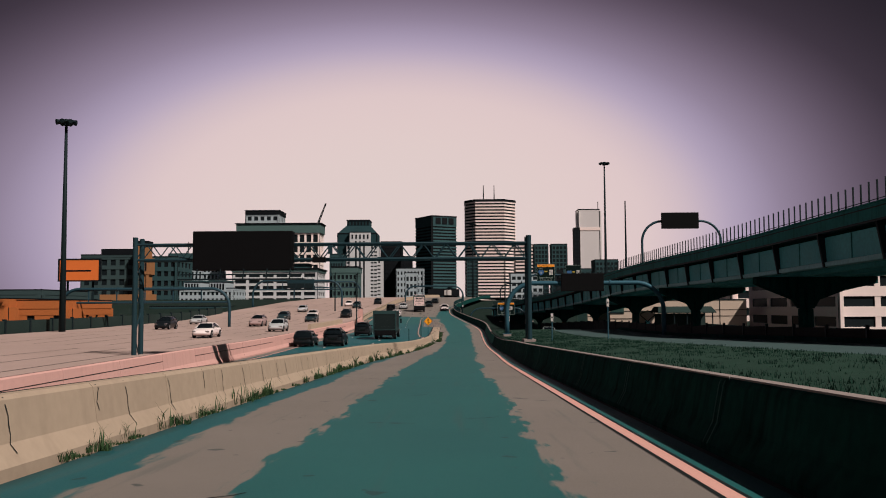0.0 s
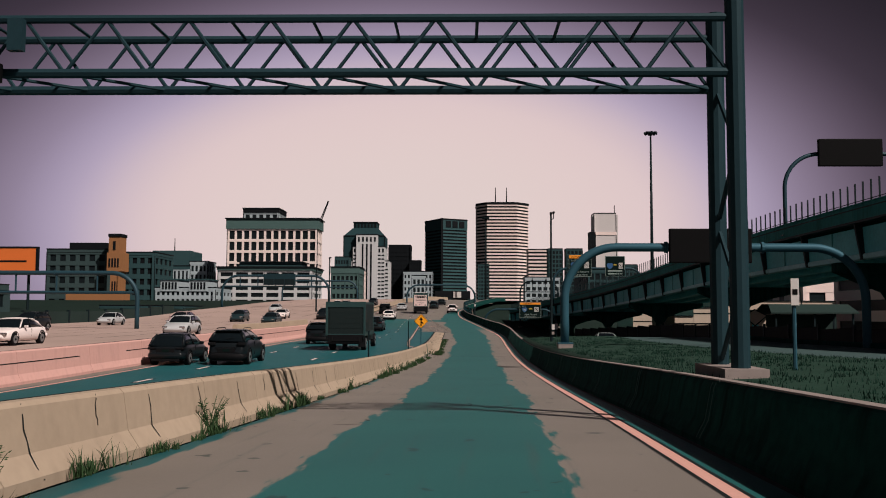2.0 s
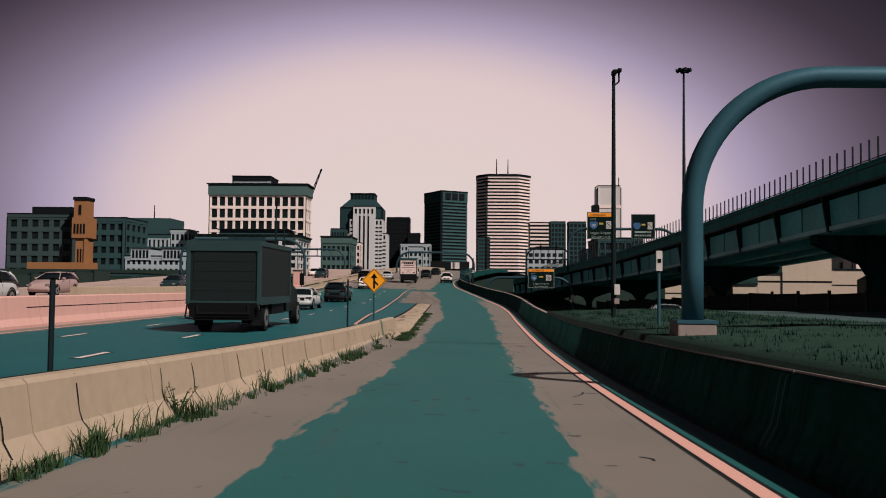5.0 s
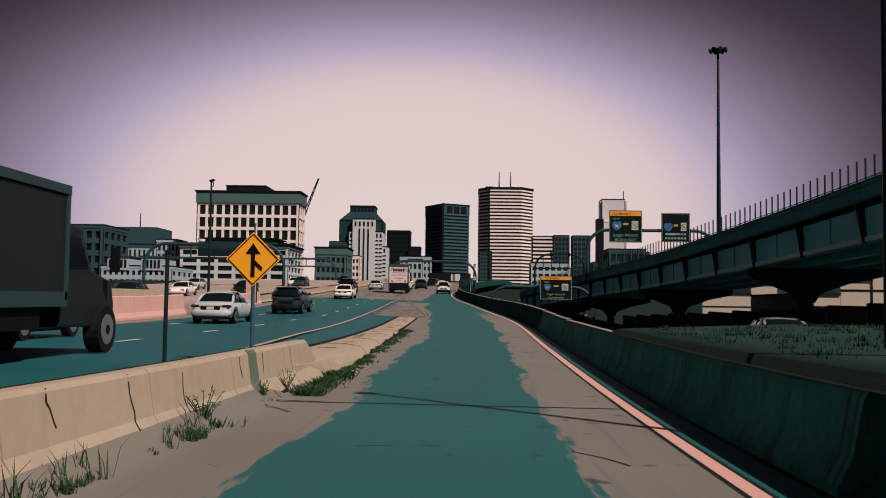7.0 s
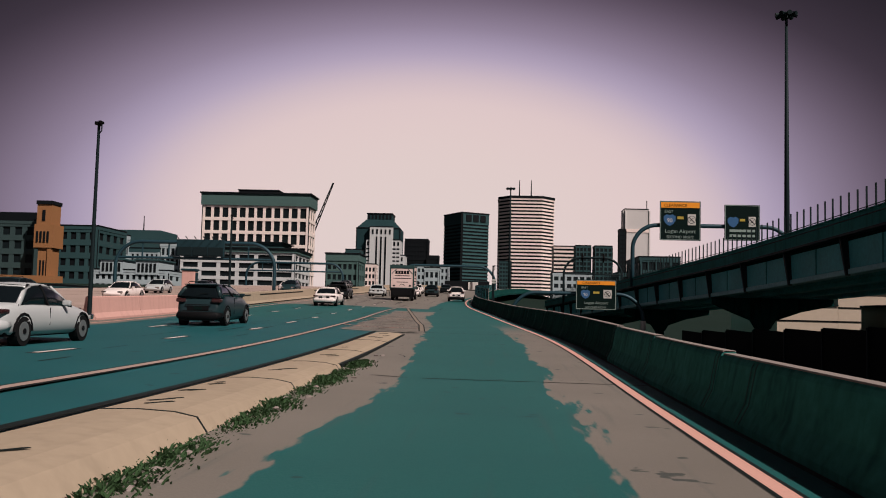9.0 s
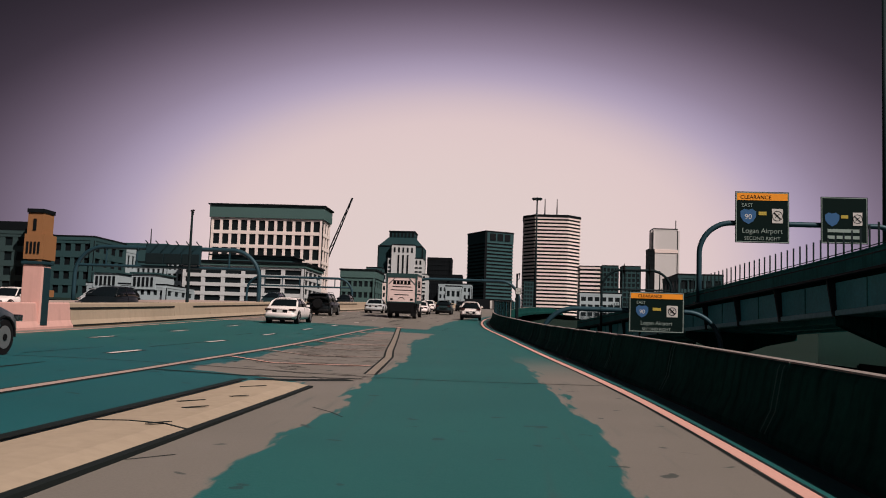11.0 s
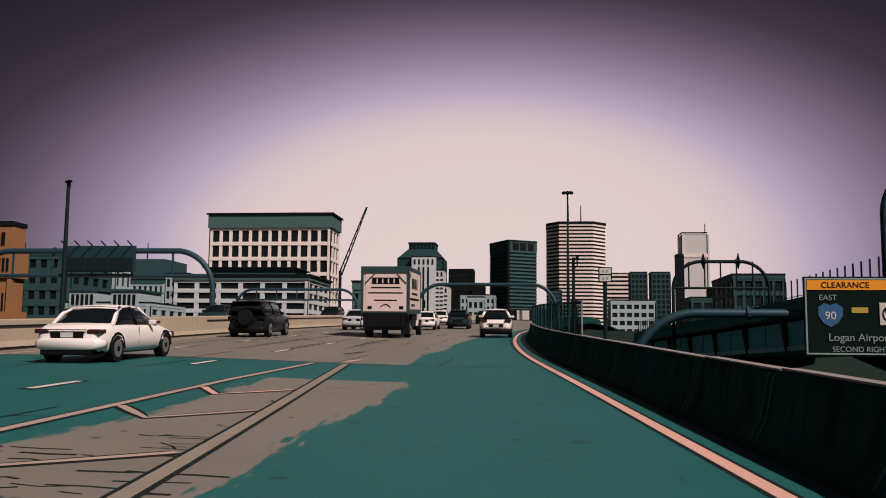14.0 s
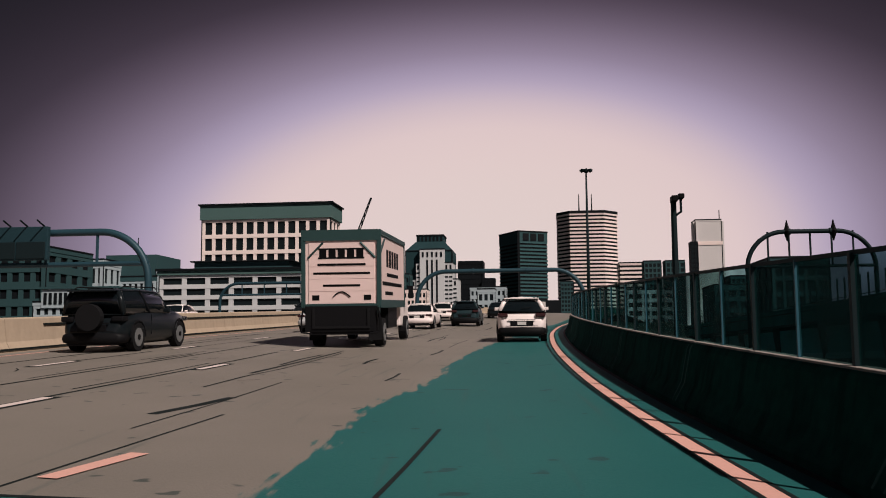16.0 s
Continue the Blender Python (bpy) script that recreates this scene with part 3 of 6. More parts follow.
for i in range(22):
    y = rng.uniform(77, 113.5)
    a, k = rng.uniform(-0.85, -0.25), rng.uniform(0.1, 0.4)
    bm = sweep(bmesh.new(), [(a, 0.04), (a, 0.048), (a + 0.05, 0.048), (a + 0.05, 0.04)], [y, y + k * 0.6, y + k], lambda v: (curb_at(v)[0] + (v - y) * 0.7, curb_at(v)[1]))
    part("crack", bm, M_tar, gore_curb, "short dark crack")
# black strips paint the shade of the gap past the curb's end
ribbon("gap_shade", "black patch for the shaded gap past the end of the curb", [(-3.55, 114.95), (-2.9, 115.45), (-2.05, 116.25)], 0.34, M_tar, 0.007)
ribbon("gap_shade", "black strip for the shaded gap past the end of the curb", [(-5.6, 115.3), (-4.0, 115.5), (-1.9, 116.7)], 0.13, M_tar, 0.009)


def weed_mesh(seed, n, h):
    r = random.Random(seed)
    bm = bmesh.new()
    for i in range(n):
        a, l, lean = r.uniform(0, 6.28), h * r.uniform(0.4, 1.0), r.uniform(0.1, 0.6)
        o = Vector((r.uniform(-0.12, 0.12), r.uniform(-0.3, 0.3), 0))
        d = Vector((math.cos(a), math.sin(a), 0))
        s = Vector((-d.y, d.x, 0)) * r.uniform(0.005, 0.014)
        p = [o, o + d * l * lean * 0.35 + Vector((0, 0, l * 0.55)), o + d * l * lean + Vector((0, 0, l * (1 - lean * 0.4)))]
        v = [bm.verts.new(q) for q in (p[0] - s, p[0] + s, p[1] + s, p[1] - s, p[2])]
        bm.faces.new(v[:4])
        bm.faces.new((v[3], v[2], v[4]))
    me = bpy.data.meshes.new("weed_tuft")
    bm.to_mesh(me)
    bm.free()
    me.materials.append(M_weed)
    return me


WEEDS = [weed_mesh(k, 110, 0.18 + 0.12 * (k % 4)) for k in range(6)] + [weed_mesh(k + 20, 16, 0.75) for k in range(2)]
rng = random.Random(9)
y = -30.0
while y < 73:
    y += rng.choice((0.22, 0.3, 0.45)) if 46 < y < 66 else rng.choice((1.2, 2.0, 2.8)) if 33 < y < 47 else rng.choice((0.25, 0.35, 0.5, 1.2)) if (y % 19) < 13 else 1.9
    x = wall_x(y) + 0.06 + rng.uniform(-0.04, 0.12) if y < 75 else -2.08 + rng.uniform(-0.25, 0.3)
    w = new("weed_tuft", WEEDS[rng.randrange(6) if y > 74 or rng.random() < 0.62 else 6 + rng.randrange(2)])
    w.matrix_basis = pose(x, y, road_z(x + 0.1, y) - 0.02, 0, 0, rng.uniform(0, 360)) @ Matrix.Scale(rng.uniform(0.5, 1.15) * (0.55 if y > 72 else 0.7), 4)
    tagged(w, "green roadside weed tuft growing along the concrete", "weed", "weeds along the wall")


def sprawling_weed(seed, stems, h):
    """Long thin stems fanning from a leafy foot."""
    r = random.Random(seed)
    bm = bmesh.new()
    for i in range(stems):
        a, l = r.uniform(0, 6.28), h * r.uniform(0.55, 1.0)
        d = Vector((math.cos(a) * 0.55, math.sin(a), 0)) * r.uniform(0.25, 0.8)
        pts = [Vector((0, 0, 0)), d * l * 0.35 + Vector((0, 0, l * 0.5)), d * l * 0.9 + Vector((0, 0, l * 0.92))]
        for p, q, w in ((pts[0], pts[1], 0.010), (pts[1], pts[2], 0.007)):
            s1, s2 = Vector((w, 0, 0)), Vector((0, w, 0))
            for s_ in (s1, s2):
                bm.faces.new([bm.verts.new(v) for v in (p - s_, p + s_, q + s_ * 0.7, q - s_ * 0.7)])
        for k in range(9):
            t = r.uniform(0.25, 1.0)
            o = pts[0].lerp(pts[1], t * 2) if t < 0.5 else pts[1].lerp(pts[2], t * 2 - 1)
            e, n = Vector((r.uniform(-1, 1), r.uniform(-1, 1), r.uniform(-0.2, 0.8))).normalized() * r.uniform(0.04, 0.09), Vector((r.uniform(-1, 1), r.uniform(-1, 1), 0.3)).normalized() * 0.014
            bm.faces.new([bm.verts.new(v) for v in (o, o + e * 0.5 + n, o + e, o + e * 0.5 - n)])
    for i in range(90):
        a, l = r.uniform(0, 6.28), r.uniform(0.08, 0.2)
        o = Vector((r.gauss(0, 0.08), r.gauss(0, 0.2), 0))
        d, n = Vector((math.cos(a) * l * 0.6, math.sin(a) * l * 0.6, l)), Vector((-math.sin(a), math.cos(a), 0)) * 0.016
        bm.faces.new([bm.verts.new(v) for v in (o, o + d * 0.5 + n, o + d, o + d * 0.5 - n)])
    me = bpy.data.meshes.new("tall_weed")
    bm.to_mesh(me)
    bm.free()
    me.materials.append(M_weed)
    return me


SPRAWL = [sprawling_weed(41 + k, 14, 0.62) for k in range(3)]
for k, (y, q) in enumerate(((11.6, 0.8), (19.2, 0.95), (25.3, 1.05), (39.5, 0.6), (50.5, 0.9), (55.0, 0.75), (58.2, 0.7), (69.6, 0.9), (72.4, 0.7), (73.9, 0.8))):
    w = new("tall_weed", SPRAWL[k % 3])
    w.matrix_basis = pose(wall_x(y) + 0.03, y, road_z(wall_x(y) + 0.24, y) - 0.02, 0, 0, k * 67) @ Matrix.Scale(q, 4)
    tagged(w, "tall sprawling green weed with thin stems against the wall", "weed", "weeds along the wall")


def weed_strip():
    """Low matted weeds with pebbles along the foot of the curb."""
    r = random.Random(77)
    verts, faces = [], []
    for i in range(11000):
        y = 73.5 + 27.0 * r.random()
        lump = 0.5 + 0.5 * math.sin(y * 2.3) * math.sin(y * 0.9 + 1.0)
        x = -2.08 - (y - 75) * 0.002 + r.gauss(0, 0.09 + 0.05 * lump)
        h = r.uniform(0.02, 0.085) * (0.6 + 0.9 * lump)
        a, wd = r.uniform(0, 6.28), r.uniform(0.008, 0.02)
        dx, dy = math.cos(a), math.sin(a)
        z = road_z(x + 0.1, y) - 0.02
        h *= 1.0 + 1.2 * max(0.0, 1.0 - (y - 73.5) / 6.0)
        k = len(verts)
        verts += [(x - dy * wd * 0.4, y + dx * wd * 0.4, z), (x + dy * wd * 0.4, y - dx * wd * 0.4, z), (x + dx * h * 0.5 + dy * wd, y + dy * h * 0.5 - dx * wd, z + h * 0.8), (x + dx * h * 0.9, y + dy * h * 0.9, z + h), (x + dx * h * 0.5 - dy * wd, y + dy * h * 0.5 + dx * wd, z + h * 0.8)]
        faces.append((k, k + 1, k + 2, k + 3, k + 4))
    me = bpy.data.meshes.new("weed_strip")
    me.from_pydata(verts, [], faces)
    me.materials.append(M_weed)
    return me


tagged(new("weed_strip", weed_strip()), "low matted green weeds along the curb foot", "weeds", kind="stuff")
rng = random.Random(52)
for i in range(26):
    y = rng.uniform(75, 103)
    x = -1.92 - (y - 75) * 0.002 + rng.uniform(-0.15, 0.2)
    bm = bmesh.new()
    bmesh.ops.create_icosphere(bm, subdivisions=1, radius=rng.uniform(0.03, 0.07))
    for v in bm.verts:
        v.co = Vector((v.co.x * rng.uniform(0.7, 1.3), v.co.y * rng.uniform(0.7, 1.4), v.co.z * 0.6))
    st = part("pebble", bm, M_coping)
    st.matrix_basis = pose(x, y, road_z(x, y) + 0.02, 0, 0, rng.uniform(0, 360))
    tagged(st, "small grey pebble among the weeds", "stone", "pebbles along the curb")
# cracks down the dividing wall
rng = random.Random(31)
for i in range(58):
    y = -28 + i * 1.78 + rng.uniform(-0.5, 0.5)
    deep = rng.choice((0.35, 0.6, 0.75, 0.75))
    bm = bmesh.new()
    rows, yy = [], y
    for k in range(7):
        z = 0.79 - deep * k / 6
        yy += rng.uniform(-0.05, 0.05)
        x = wall_x(yy) - 0.3 + interp(z, [(0.08, 0.32), (0.3, 0.17), (0.76, 0.10), (0.81, 0.05)]) + 0.006
        wd = 0.008 + 0.008 * rng.random()
        rows.append([bm.verts.new((x, yy - wd, ramp_z(yy) + z)), bm.verts.new((x, yy + wd, ramp_z(yy) + z))])
    for q, w in zip(rows, rows[1:]):
        bm.faces.new((q[0], q[1], w[1], w[0]))
    part("crack", bm, M_tar, wall_left)

# southbound lanes beyond the median, sound wall behind them
M_sb = mat("pale_lanes", (0.44, 0.32, 0.285), 0.85, vary=0.3, size=0.3, coarse=14, stain=(0.20, 0.155, 0.13))


def sb_z(y):
    return ramp_z(y) + main_up(y) + interp(y, [(-90, 0.6), (105, 0.7), (140, 0.1), (900, 0.1)])


barrier_run("inner_wall", "low sunlit tan concrete wall along the opposite lanes", 80, 112, 6.0, lambda y: (median_x(y) - 2.0, sb_z(y)), [(a, b * 0.68) for a, b in MEDIAN], M_concrete)
tagged(part("road_southbound", sweep(bmesh.new(), [(-34.5, -0.9), (-34.5, 0.0), (-0.62, 0.0), (-0.62, -0.9)], steps(-80, 330, 4), lambda y: (median_x(y), sb_z(y))), M_sb), "pale sunlit concrete lanes of the opposite carriageway", "road", kind="structure")
rng = random.Random(61)
for off in (-1.6, -5.2, -8.9, -12.5, -16.2, -20.0, -23.8, -27.5):
    y = -70.0
    while y < 315:
        k = rng.uniform(9, 34)
        tagged(part("lane_seam", sweep(bmesh.new(), [(off - 0.06, 0.006), (off + 0.06, 0.006)], steps(y, min(y + k, 322), 4), lambda q: (median_x(q), sb_z(q)), closed=False), M_tar), "dark tar seam along the opposite lanes", "road marking", kind="structure")
        y += k + rng.uniform(3, 20)
M_soundwall = mat("sound_wall", (0.020, 0.036, 0.033), 0.8, vary=0.4, size=0.8)
sound = thing("sound_wall", "dark green panel wall behind the opposite lanes", "wall", kind="structure")
for y in steps(-78, 162, 6.0):
    part("panel", boxes((-50.6, -50.45, y + 0.15, y + 5.85, sb_z(y) - 1.0, sb_z(y) + 1.5)), M_soundwall, sound)
    part("post", boxes((-50.72, -50.33, y - 0.15, y + 0.15, sb_z(y) - 1.0, sb_z(y) + 1.65)), M_steel_dark, sound)

# ---- overhead gantries ----


def truss_gantry(y, xl, xr, zl, zr_, zt, zb):
    g = thing("sign_gantry", "galvanised steel box-truss sign gantry spanning the lanes", "gantry", at=pose(xr, y, zr_))
    dz = -zr_

    def P(name, bm, m, label=""):
        bmesh.ops.translate(bm, verts=bm.verts, vec=(-xr, -y, dz))
        return part(name, bm, m, g, label, smooth=False)

    for k, yy in ((0, y - 0.6), (1, y + 0.6)):
        P("post", bar([(xr + 0.1, yy, zr_), (xr + 0.1, yy, zt + 0.45)], 0.16, 12), M_gantry)
        P("post", bar([(xl, yy, zl), (xl, yy, zt + 0.45)], 0.16, 12), M_gantry)
        P("chord", bar([(xl, yy, zt), (xr + 0.1, yy, zt)], 0.075, 8), M_gantry)
        P("chord", bar([(xl, yy, zb), (xr + 0.1, yy, zb)], 0.085, 8), M_gantry)
    n = 17
    w = (xr - xl) / n
    for i in range(n):
        a, b = xl + i * w, xl + (i + 1) * w
        m = (a + b) / 2
        for yy in (y - 0.6, y + 0.6):
            P("brace", bar([(a, yy, zb), (m, yy, zt), ], 0.035, 6), M_gantry)
            P("brace", bar([(m, yy, zt), (b, yy, zb)], 0.035, 6), M_gantry)
        P("strut", bar([(a, y - 0.6, zb), (b, y + 0.6, zb)], 0.03, 6), M_gantry)
        P("strut", bar([(a, y - 0.6, zt), (a, y + 0.6, zt)], 0.03, 6), M_gantry)
    for x, z in ((xr + 0.1, zr_), (xl, zl)):
        for q in range(4):
            h = (zb - z) / 4
            s = 1 if q % 2 else -1
            P("post_brace", bar([(x, y - 0.6 * s, z + h * q), (x, y + 0.6 * s, z + h * (q + 1))], 0.045, 6), M_gantry)
        P("footing", boxes((x - 0.36, x + 0.36, y - 0.95, y + 0.95, z - 0.5, z + 0.03)), M_coping, "concrete footing")
    P("junction_box", boxes((-8.05, -7.8, y - 1.0, y - 0.85, zb + 0.3, zt - 0.1)), M_gantry, "grey control box")
    P("camera_housing", boxes((-9.0, -8.2, y - 1.1, y - 0.8, zb - 0.22, zb + 0.1)), M_black, "black camera housing")
    return g


gantry = truss_gantry(27.1, -20.0, 4.12, -0.1, 1.1, 7.05, 6.1)
vms = thing("message_sign", "large black message board hung on the gantry with a catwalk below", "sign")
part("cabinet", box(bmesh.new(), -16.3, -10.2, 25.9, 26.7, 5.42, 7.82, 0.05), M_black, vms, "matt black cabinet")
part("rail", bar([(-16.9, 25.5, 5.15), (-9.55, 25.5, 5.15)], 0.04, 6), M_steel_dark, vms)
part("walkway", boxes((-17.0, -9.4, 25.2, 26.0, 4.82, 4.9)), M_steel_dark, vms)
for i in range(5):
    x = -16.0 + i * 1.42
    part("hanger", bar([(x, 25.6, 4.86), (x, 26.3, 6.2)], 0.045, 6), M_steel_dark, vms)


def arch_points(x0, x1, y, z0, z1, top, r):
    pts = [(x0, y, z0), (x0, y, (z0 + top - r) / 2), (x0, y, top - r)]
    pts += [(x0 + r - r * math.cos(a), y, top - r + r * math.sin(a)) for a in (math.pi / 2 * i / 16 for i in range(1, 17))]
    pts += [(x1 - r + r * math.sin(a), y, top - r + r * math.cos(a)) for a in (math.pi / 2 * i / 16 for i in range(0, 17))]
    return pts + [(x1, y, (z1 + top - r) / 2), (x1, y, z1)]


def arch(label, x0, x1, y, z0, z1, top, r, thick, m=None, lower=None, footing=True):
    m = m or M_arch
    g = thing("arch_gantry", label, "gantry")
    part("pipe", bar(arch_points(x0, x1, y, z0, z1, top, r), thick, 12), m, g, smooth=True)
    for x, z in ((x0, z0), (x1, z1)):
        part("base_plate", boxes((x - thick * 1.8, x + thick * 1.8, y - thick * 1.8, y + thick * 1.8, z, z + 0.06)), m, g)
        if footing:
            part("footing", box(bmesh.new(), x - 0.36, x + 0.36, y - 0.36, y + 0.36, z - 0.9, z - 0.0, 0.03), M_coping, g, "weathered concrete footing")
    for k in (0.34, 0.66):
        x = x0 + (x1 - x0) * k
        part("splice_collar", bar([(x - 0.07, y, top), (x + 0.07, y, top)], thick * 1.35, 12), m, g)
    if lower:
        part("lower_chord", bar([(x0, y, lower), (x1, y, lower)], thick * 0.7, 8), m, g)
        for i in range(1, 6):
            x = x0 + (x1 - x0) * i / 6
            part("hanger", bar([(x, y, lower), (x, y, top)], thick * 0.45, 6), m, g)
    return g


def sign_back(label, x0, x1, y, z0, z1):
    g = thing("direction_sign", label, "sign")
    part("panel", box(bmesh.new(), x0, x1, y - 0.5, y - 0.2, z0, z1, 0.06), M_black, g)
    for i in range(3):
        x = x0 + (x1 - x0) * (0.2 + 0.3 * i)
        part("bracket", boxes((x - 0.05, x + 0.05, y - 0.22, y + 0.02, z0 + 0.1, z1 - 0.1)), M_steel_dark, g)
    return g


arch("thick blue-grey steel arch over the side road", 4.6, 19.2, 55.9, 0.6, -0.3, 5.31, 2.55, 0.21, M_steel)
sign_back("black-backed sign panel on the steel arch", 9.64, 13.6, 55.9, 4.53, 6.2)
arch("slim steel arch standing on the viaduct", 20.1, 28.6, 69.2, 7.05, 7.05, 12.3, 2.2, 0.13, footing=False)
sign_back("black-backed sign panel above the viaduct", 22.13, 26.15, 69.2, 11.45, 13.2)
arch("steel arch carrying two green signs above the viaduct", 15.2, 30.5, 168.0, 3.9, 3.9, 10.0, 2.4, 0.2, footing=False)
low = arch("low steel arch on the road beside the highway", 3.1, 14.6, 158.3, -3.2, -3.2, 2.85, 2.2, 0.16)
for x in (3.1, 14.6):
    part("boot", bar([(x, 158.3, -0.35), (x, 158.3, 0.1), (x, 158.3, 0.6)], 0.24, 10), M_white, low, "pale painted boot")
g5 = arch("twin-chord steel arch with two finials", 11.9, 20.0, 207.0, -0.5, -0.5, 9.2, 2.4, 0.15, M_steel_dark, lower=6.9)
for x in (14.5, 17.45):
    part("finial", bar([(x, 207, 9.2), (x, 207, 9.5), (x, 207, 9.95)], 0.24, 8, 0.03), M_black, g5, "black spiked finial")
    part("finial", bar([(x, 207, 9.2), (x, 207, 8.9), (x, 207, 8.55)], 0.24, 8, 0.03), M_black, g5, "black spiked finial")
arch("twin-chord steel arch over the opposite lanes", -52.5, -29.3, 207.0, 2.8, 2.8, 10.2, 3.6, 0.26, lower=7.9)
arch("twin-chord steel arch over the opposite lanes", -56.0, -32.0, 99.0, 0.2, 0.2, 5.9, 2.6, 0.22, lower=4.0)
arch("steel portal arch over the highway lanes", -14.4, 2.6, 238.0, 4.4, 4.4, 9.3, 3.0, 0.22)
arch("distant steel arch over the lanes", -58.0, -34.0, 300.0, 5.0, 5.0, 12.5, 3.4, 0.26, lower=10.5)
lampsign = thing("lamp_sign", "dark sign board with a row of lamps on the arch", "sign")
part("board", box(bmesh.new(), -43.4, -36.5, 206.2, 206.6, 8.2, 10.6, 0.05), M_gantry, lampsign)
for x in (-43.3, -41.05, -38.8):
    part("panel", box(bmesh.new(), x, x + 2.15, 206.12, 206.2, 8.3, 9.5, 0.03), M_steel_dark, lampsign)
for i in range(6):
    part("lamp_arm", bar([(-43.1 + i * 1.26, 206.3, 10.6), (-43.1 + i * 1.26, 205.3, 10.95)], 0.06, 6), M_steel_dark, lampsign)


def guide_sign(label, x0, x1, y, z0, z1, words=True, strip=True):
    g = thing("guide_sign", label, "sign")
    h, w = z1 - z0, x1 - x0
    part("panel", box(bmesh.new(), x0, x1, y - 0.42, y - 0.34, z0, z1, 0.02), M_sign_green, g, "dark green sign face")
    fr = y - 0.43
    for a, b, c, d in ((x0 + 0.05, x1 - 0.05, z0 + 0.05, z0 + 0.1), (x0 + 0.05, x1 - 0.05, z1 - 0.1, z1 - 0.05), (x0 + 0.05, x0 + 0.1, z0 + 0.1, z1 - 0.1), (x1 - 0.1, x1 - 0.05, z0 + 0.1, z1 - 0.1)):
        part("border", boxes((a, b, fr - 0.004, fr + 0.004, c, d)), M_letter, g)
    if strip:
        part("top_tab", boxes((x0 + 0.12, x1 - 0.12, fr - 0.012, fr, z1 - h * 0.17, z1 - 0.12)), M_orange, g, "orange clearance strip")
    # route shield, toll plate, plane disc
    sx, sz, sr = x0 + w * 0.24, z0 + h * 0.52, h * 0.15
    bm = bmesh.new()
    ring = [(-1, 0.6), (-0.5, 0.95), (0, 0.8), (0.5, 0.95), (1, 0.6), (0.98, -0.1), (0.6, -0.7), (0, -1.05), (-0.6, -0.7), (-0.98, -0.1)]
    f0 = [bm.verts.new((sx + a * sr, fr - 0.014, sz + b * sr)) for a, b in ring]
    f1 = [bm.verts.new((sx + a * sr, fr, sz + b * sr)) for a, b in ring]
    bm.faces.new(f0)
    for i in range(len(ring)):
        bm.faces.new((f0[i], f1[i], f1[(i + 1) % len(ring)], f0[(i + 1) % len(ring)]))
    bmesh.ops.recalc_face_normals(bm, faces=bm.faces)
    part("route_shield", bm, M_blue, g, "blue route shield")
    part("toll_plate", box(bmesh.new(), x0 + w * 0.43, x0 + w * 0.58, fr - 0.016, fr, sz + h * 0.02, sz + h * 0.09, 0.006), M_toll, g, "amber toll plate")
    part("plane_plate", box(bmesh.new(), x0 + w * 0.68, x0 + w * 0.88, fr - 0.03, fr, sz - h * 0.13, sz + h * 0.15, 0.012), M_white, g, "white airport symbol plate")
    pc, pr = x0 + w * 0.78, h * 0.095
    part("plane_ring", bar([(pc + math.cos(a) * pr, fr - 0.033, sz + h * 0.01 + math.sin(a) * pr) for a in (2 * math.pi * i / 20 for i in range(21))], 0.022, 6), M_black, g)
    part("plane_mark", bar([(pc - pr * 0.7, fr - 0.033, sz + h * 0.01 + pr * 0.7), (pc + pr * 0.7, fr - 0.033, sz + h * 0.01 - pr * 0.7)], 0.04, 6), M_black, g)
    part("plane_wing", bar([(pc - pr * 0.5, fr - 0.033, sz - h * 0.03), (pc + pr * 0.4, fr - 0.033, sz + h * 0.05)], 0.025, 6), M_black, g)
    if words:
        for text, cx, cz, size in (("EAST", x0 + w * 0.22, z1 - h * 0.30, h * 0.10), ("Logan Airport", (x0 + x1) / 2, z0 + h * 0.19, h * 0.135), ("SECOND RIGHT", (x0 + x1) / 2, z0 + h * 0.055, h * 0.095), ("90", sx, sz - sr * 0.4, h * 0.14), ("CLEARANCE", x0 + w * 0.38, z1 - h * 0.143, h * 0.105)):
            cu = bpy.data.curves.new("lettering", "FONT")
            cu.body, cu.size, cu.align_x, cu.extrude = text, size, "CENTER", 0.004
            t = new("lettering", cu)
            t.data.materials.append(M_black if text == "CLEARANCE" else M_white if text == "90" else M_letter)
            t.matrix_basis = pose(cx, fr - 0.02, cz, 90, 0, 0)
            t.parent = g
    else:
        for q in (0.1, 0.24):
            part("text_bar", boxes((x0 + w * 0.14, x1 - w * 0.14, fr - 0.012, fr, z0 + h * q, z0 + h * (q + 0.07))), M_letter, g)
    for x in (x0 + w * 0.25, x0 + w * 0.6):
        part("bracket", boxes((x - 0.05, x + 0.05, y - 0.35, y + 0.05, z0 + 0.2, z1 - 0.2)), M_steel_dark, g)
    return g


guide_sign("dark green airport guide sign with orange strip on low arch", 8.68, 12.2, 158.2, 1.45, 4.07)
guide_sign("dark green guide sign with an orange strip on the tall arch", 17.75, 21.7, 168.0, 8.5, 12.36)
guide_sign("dark green guide sign without a strip on the tall arch", 24.0, 27.4, 168.0, 8.6, 12.1, words=False, strip=False)

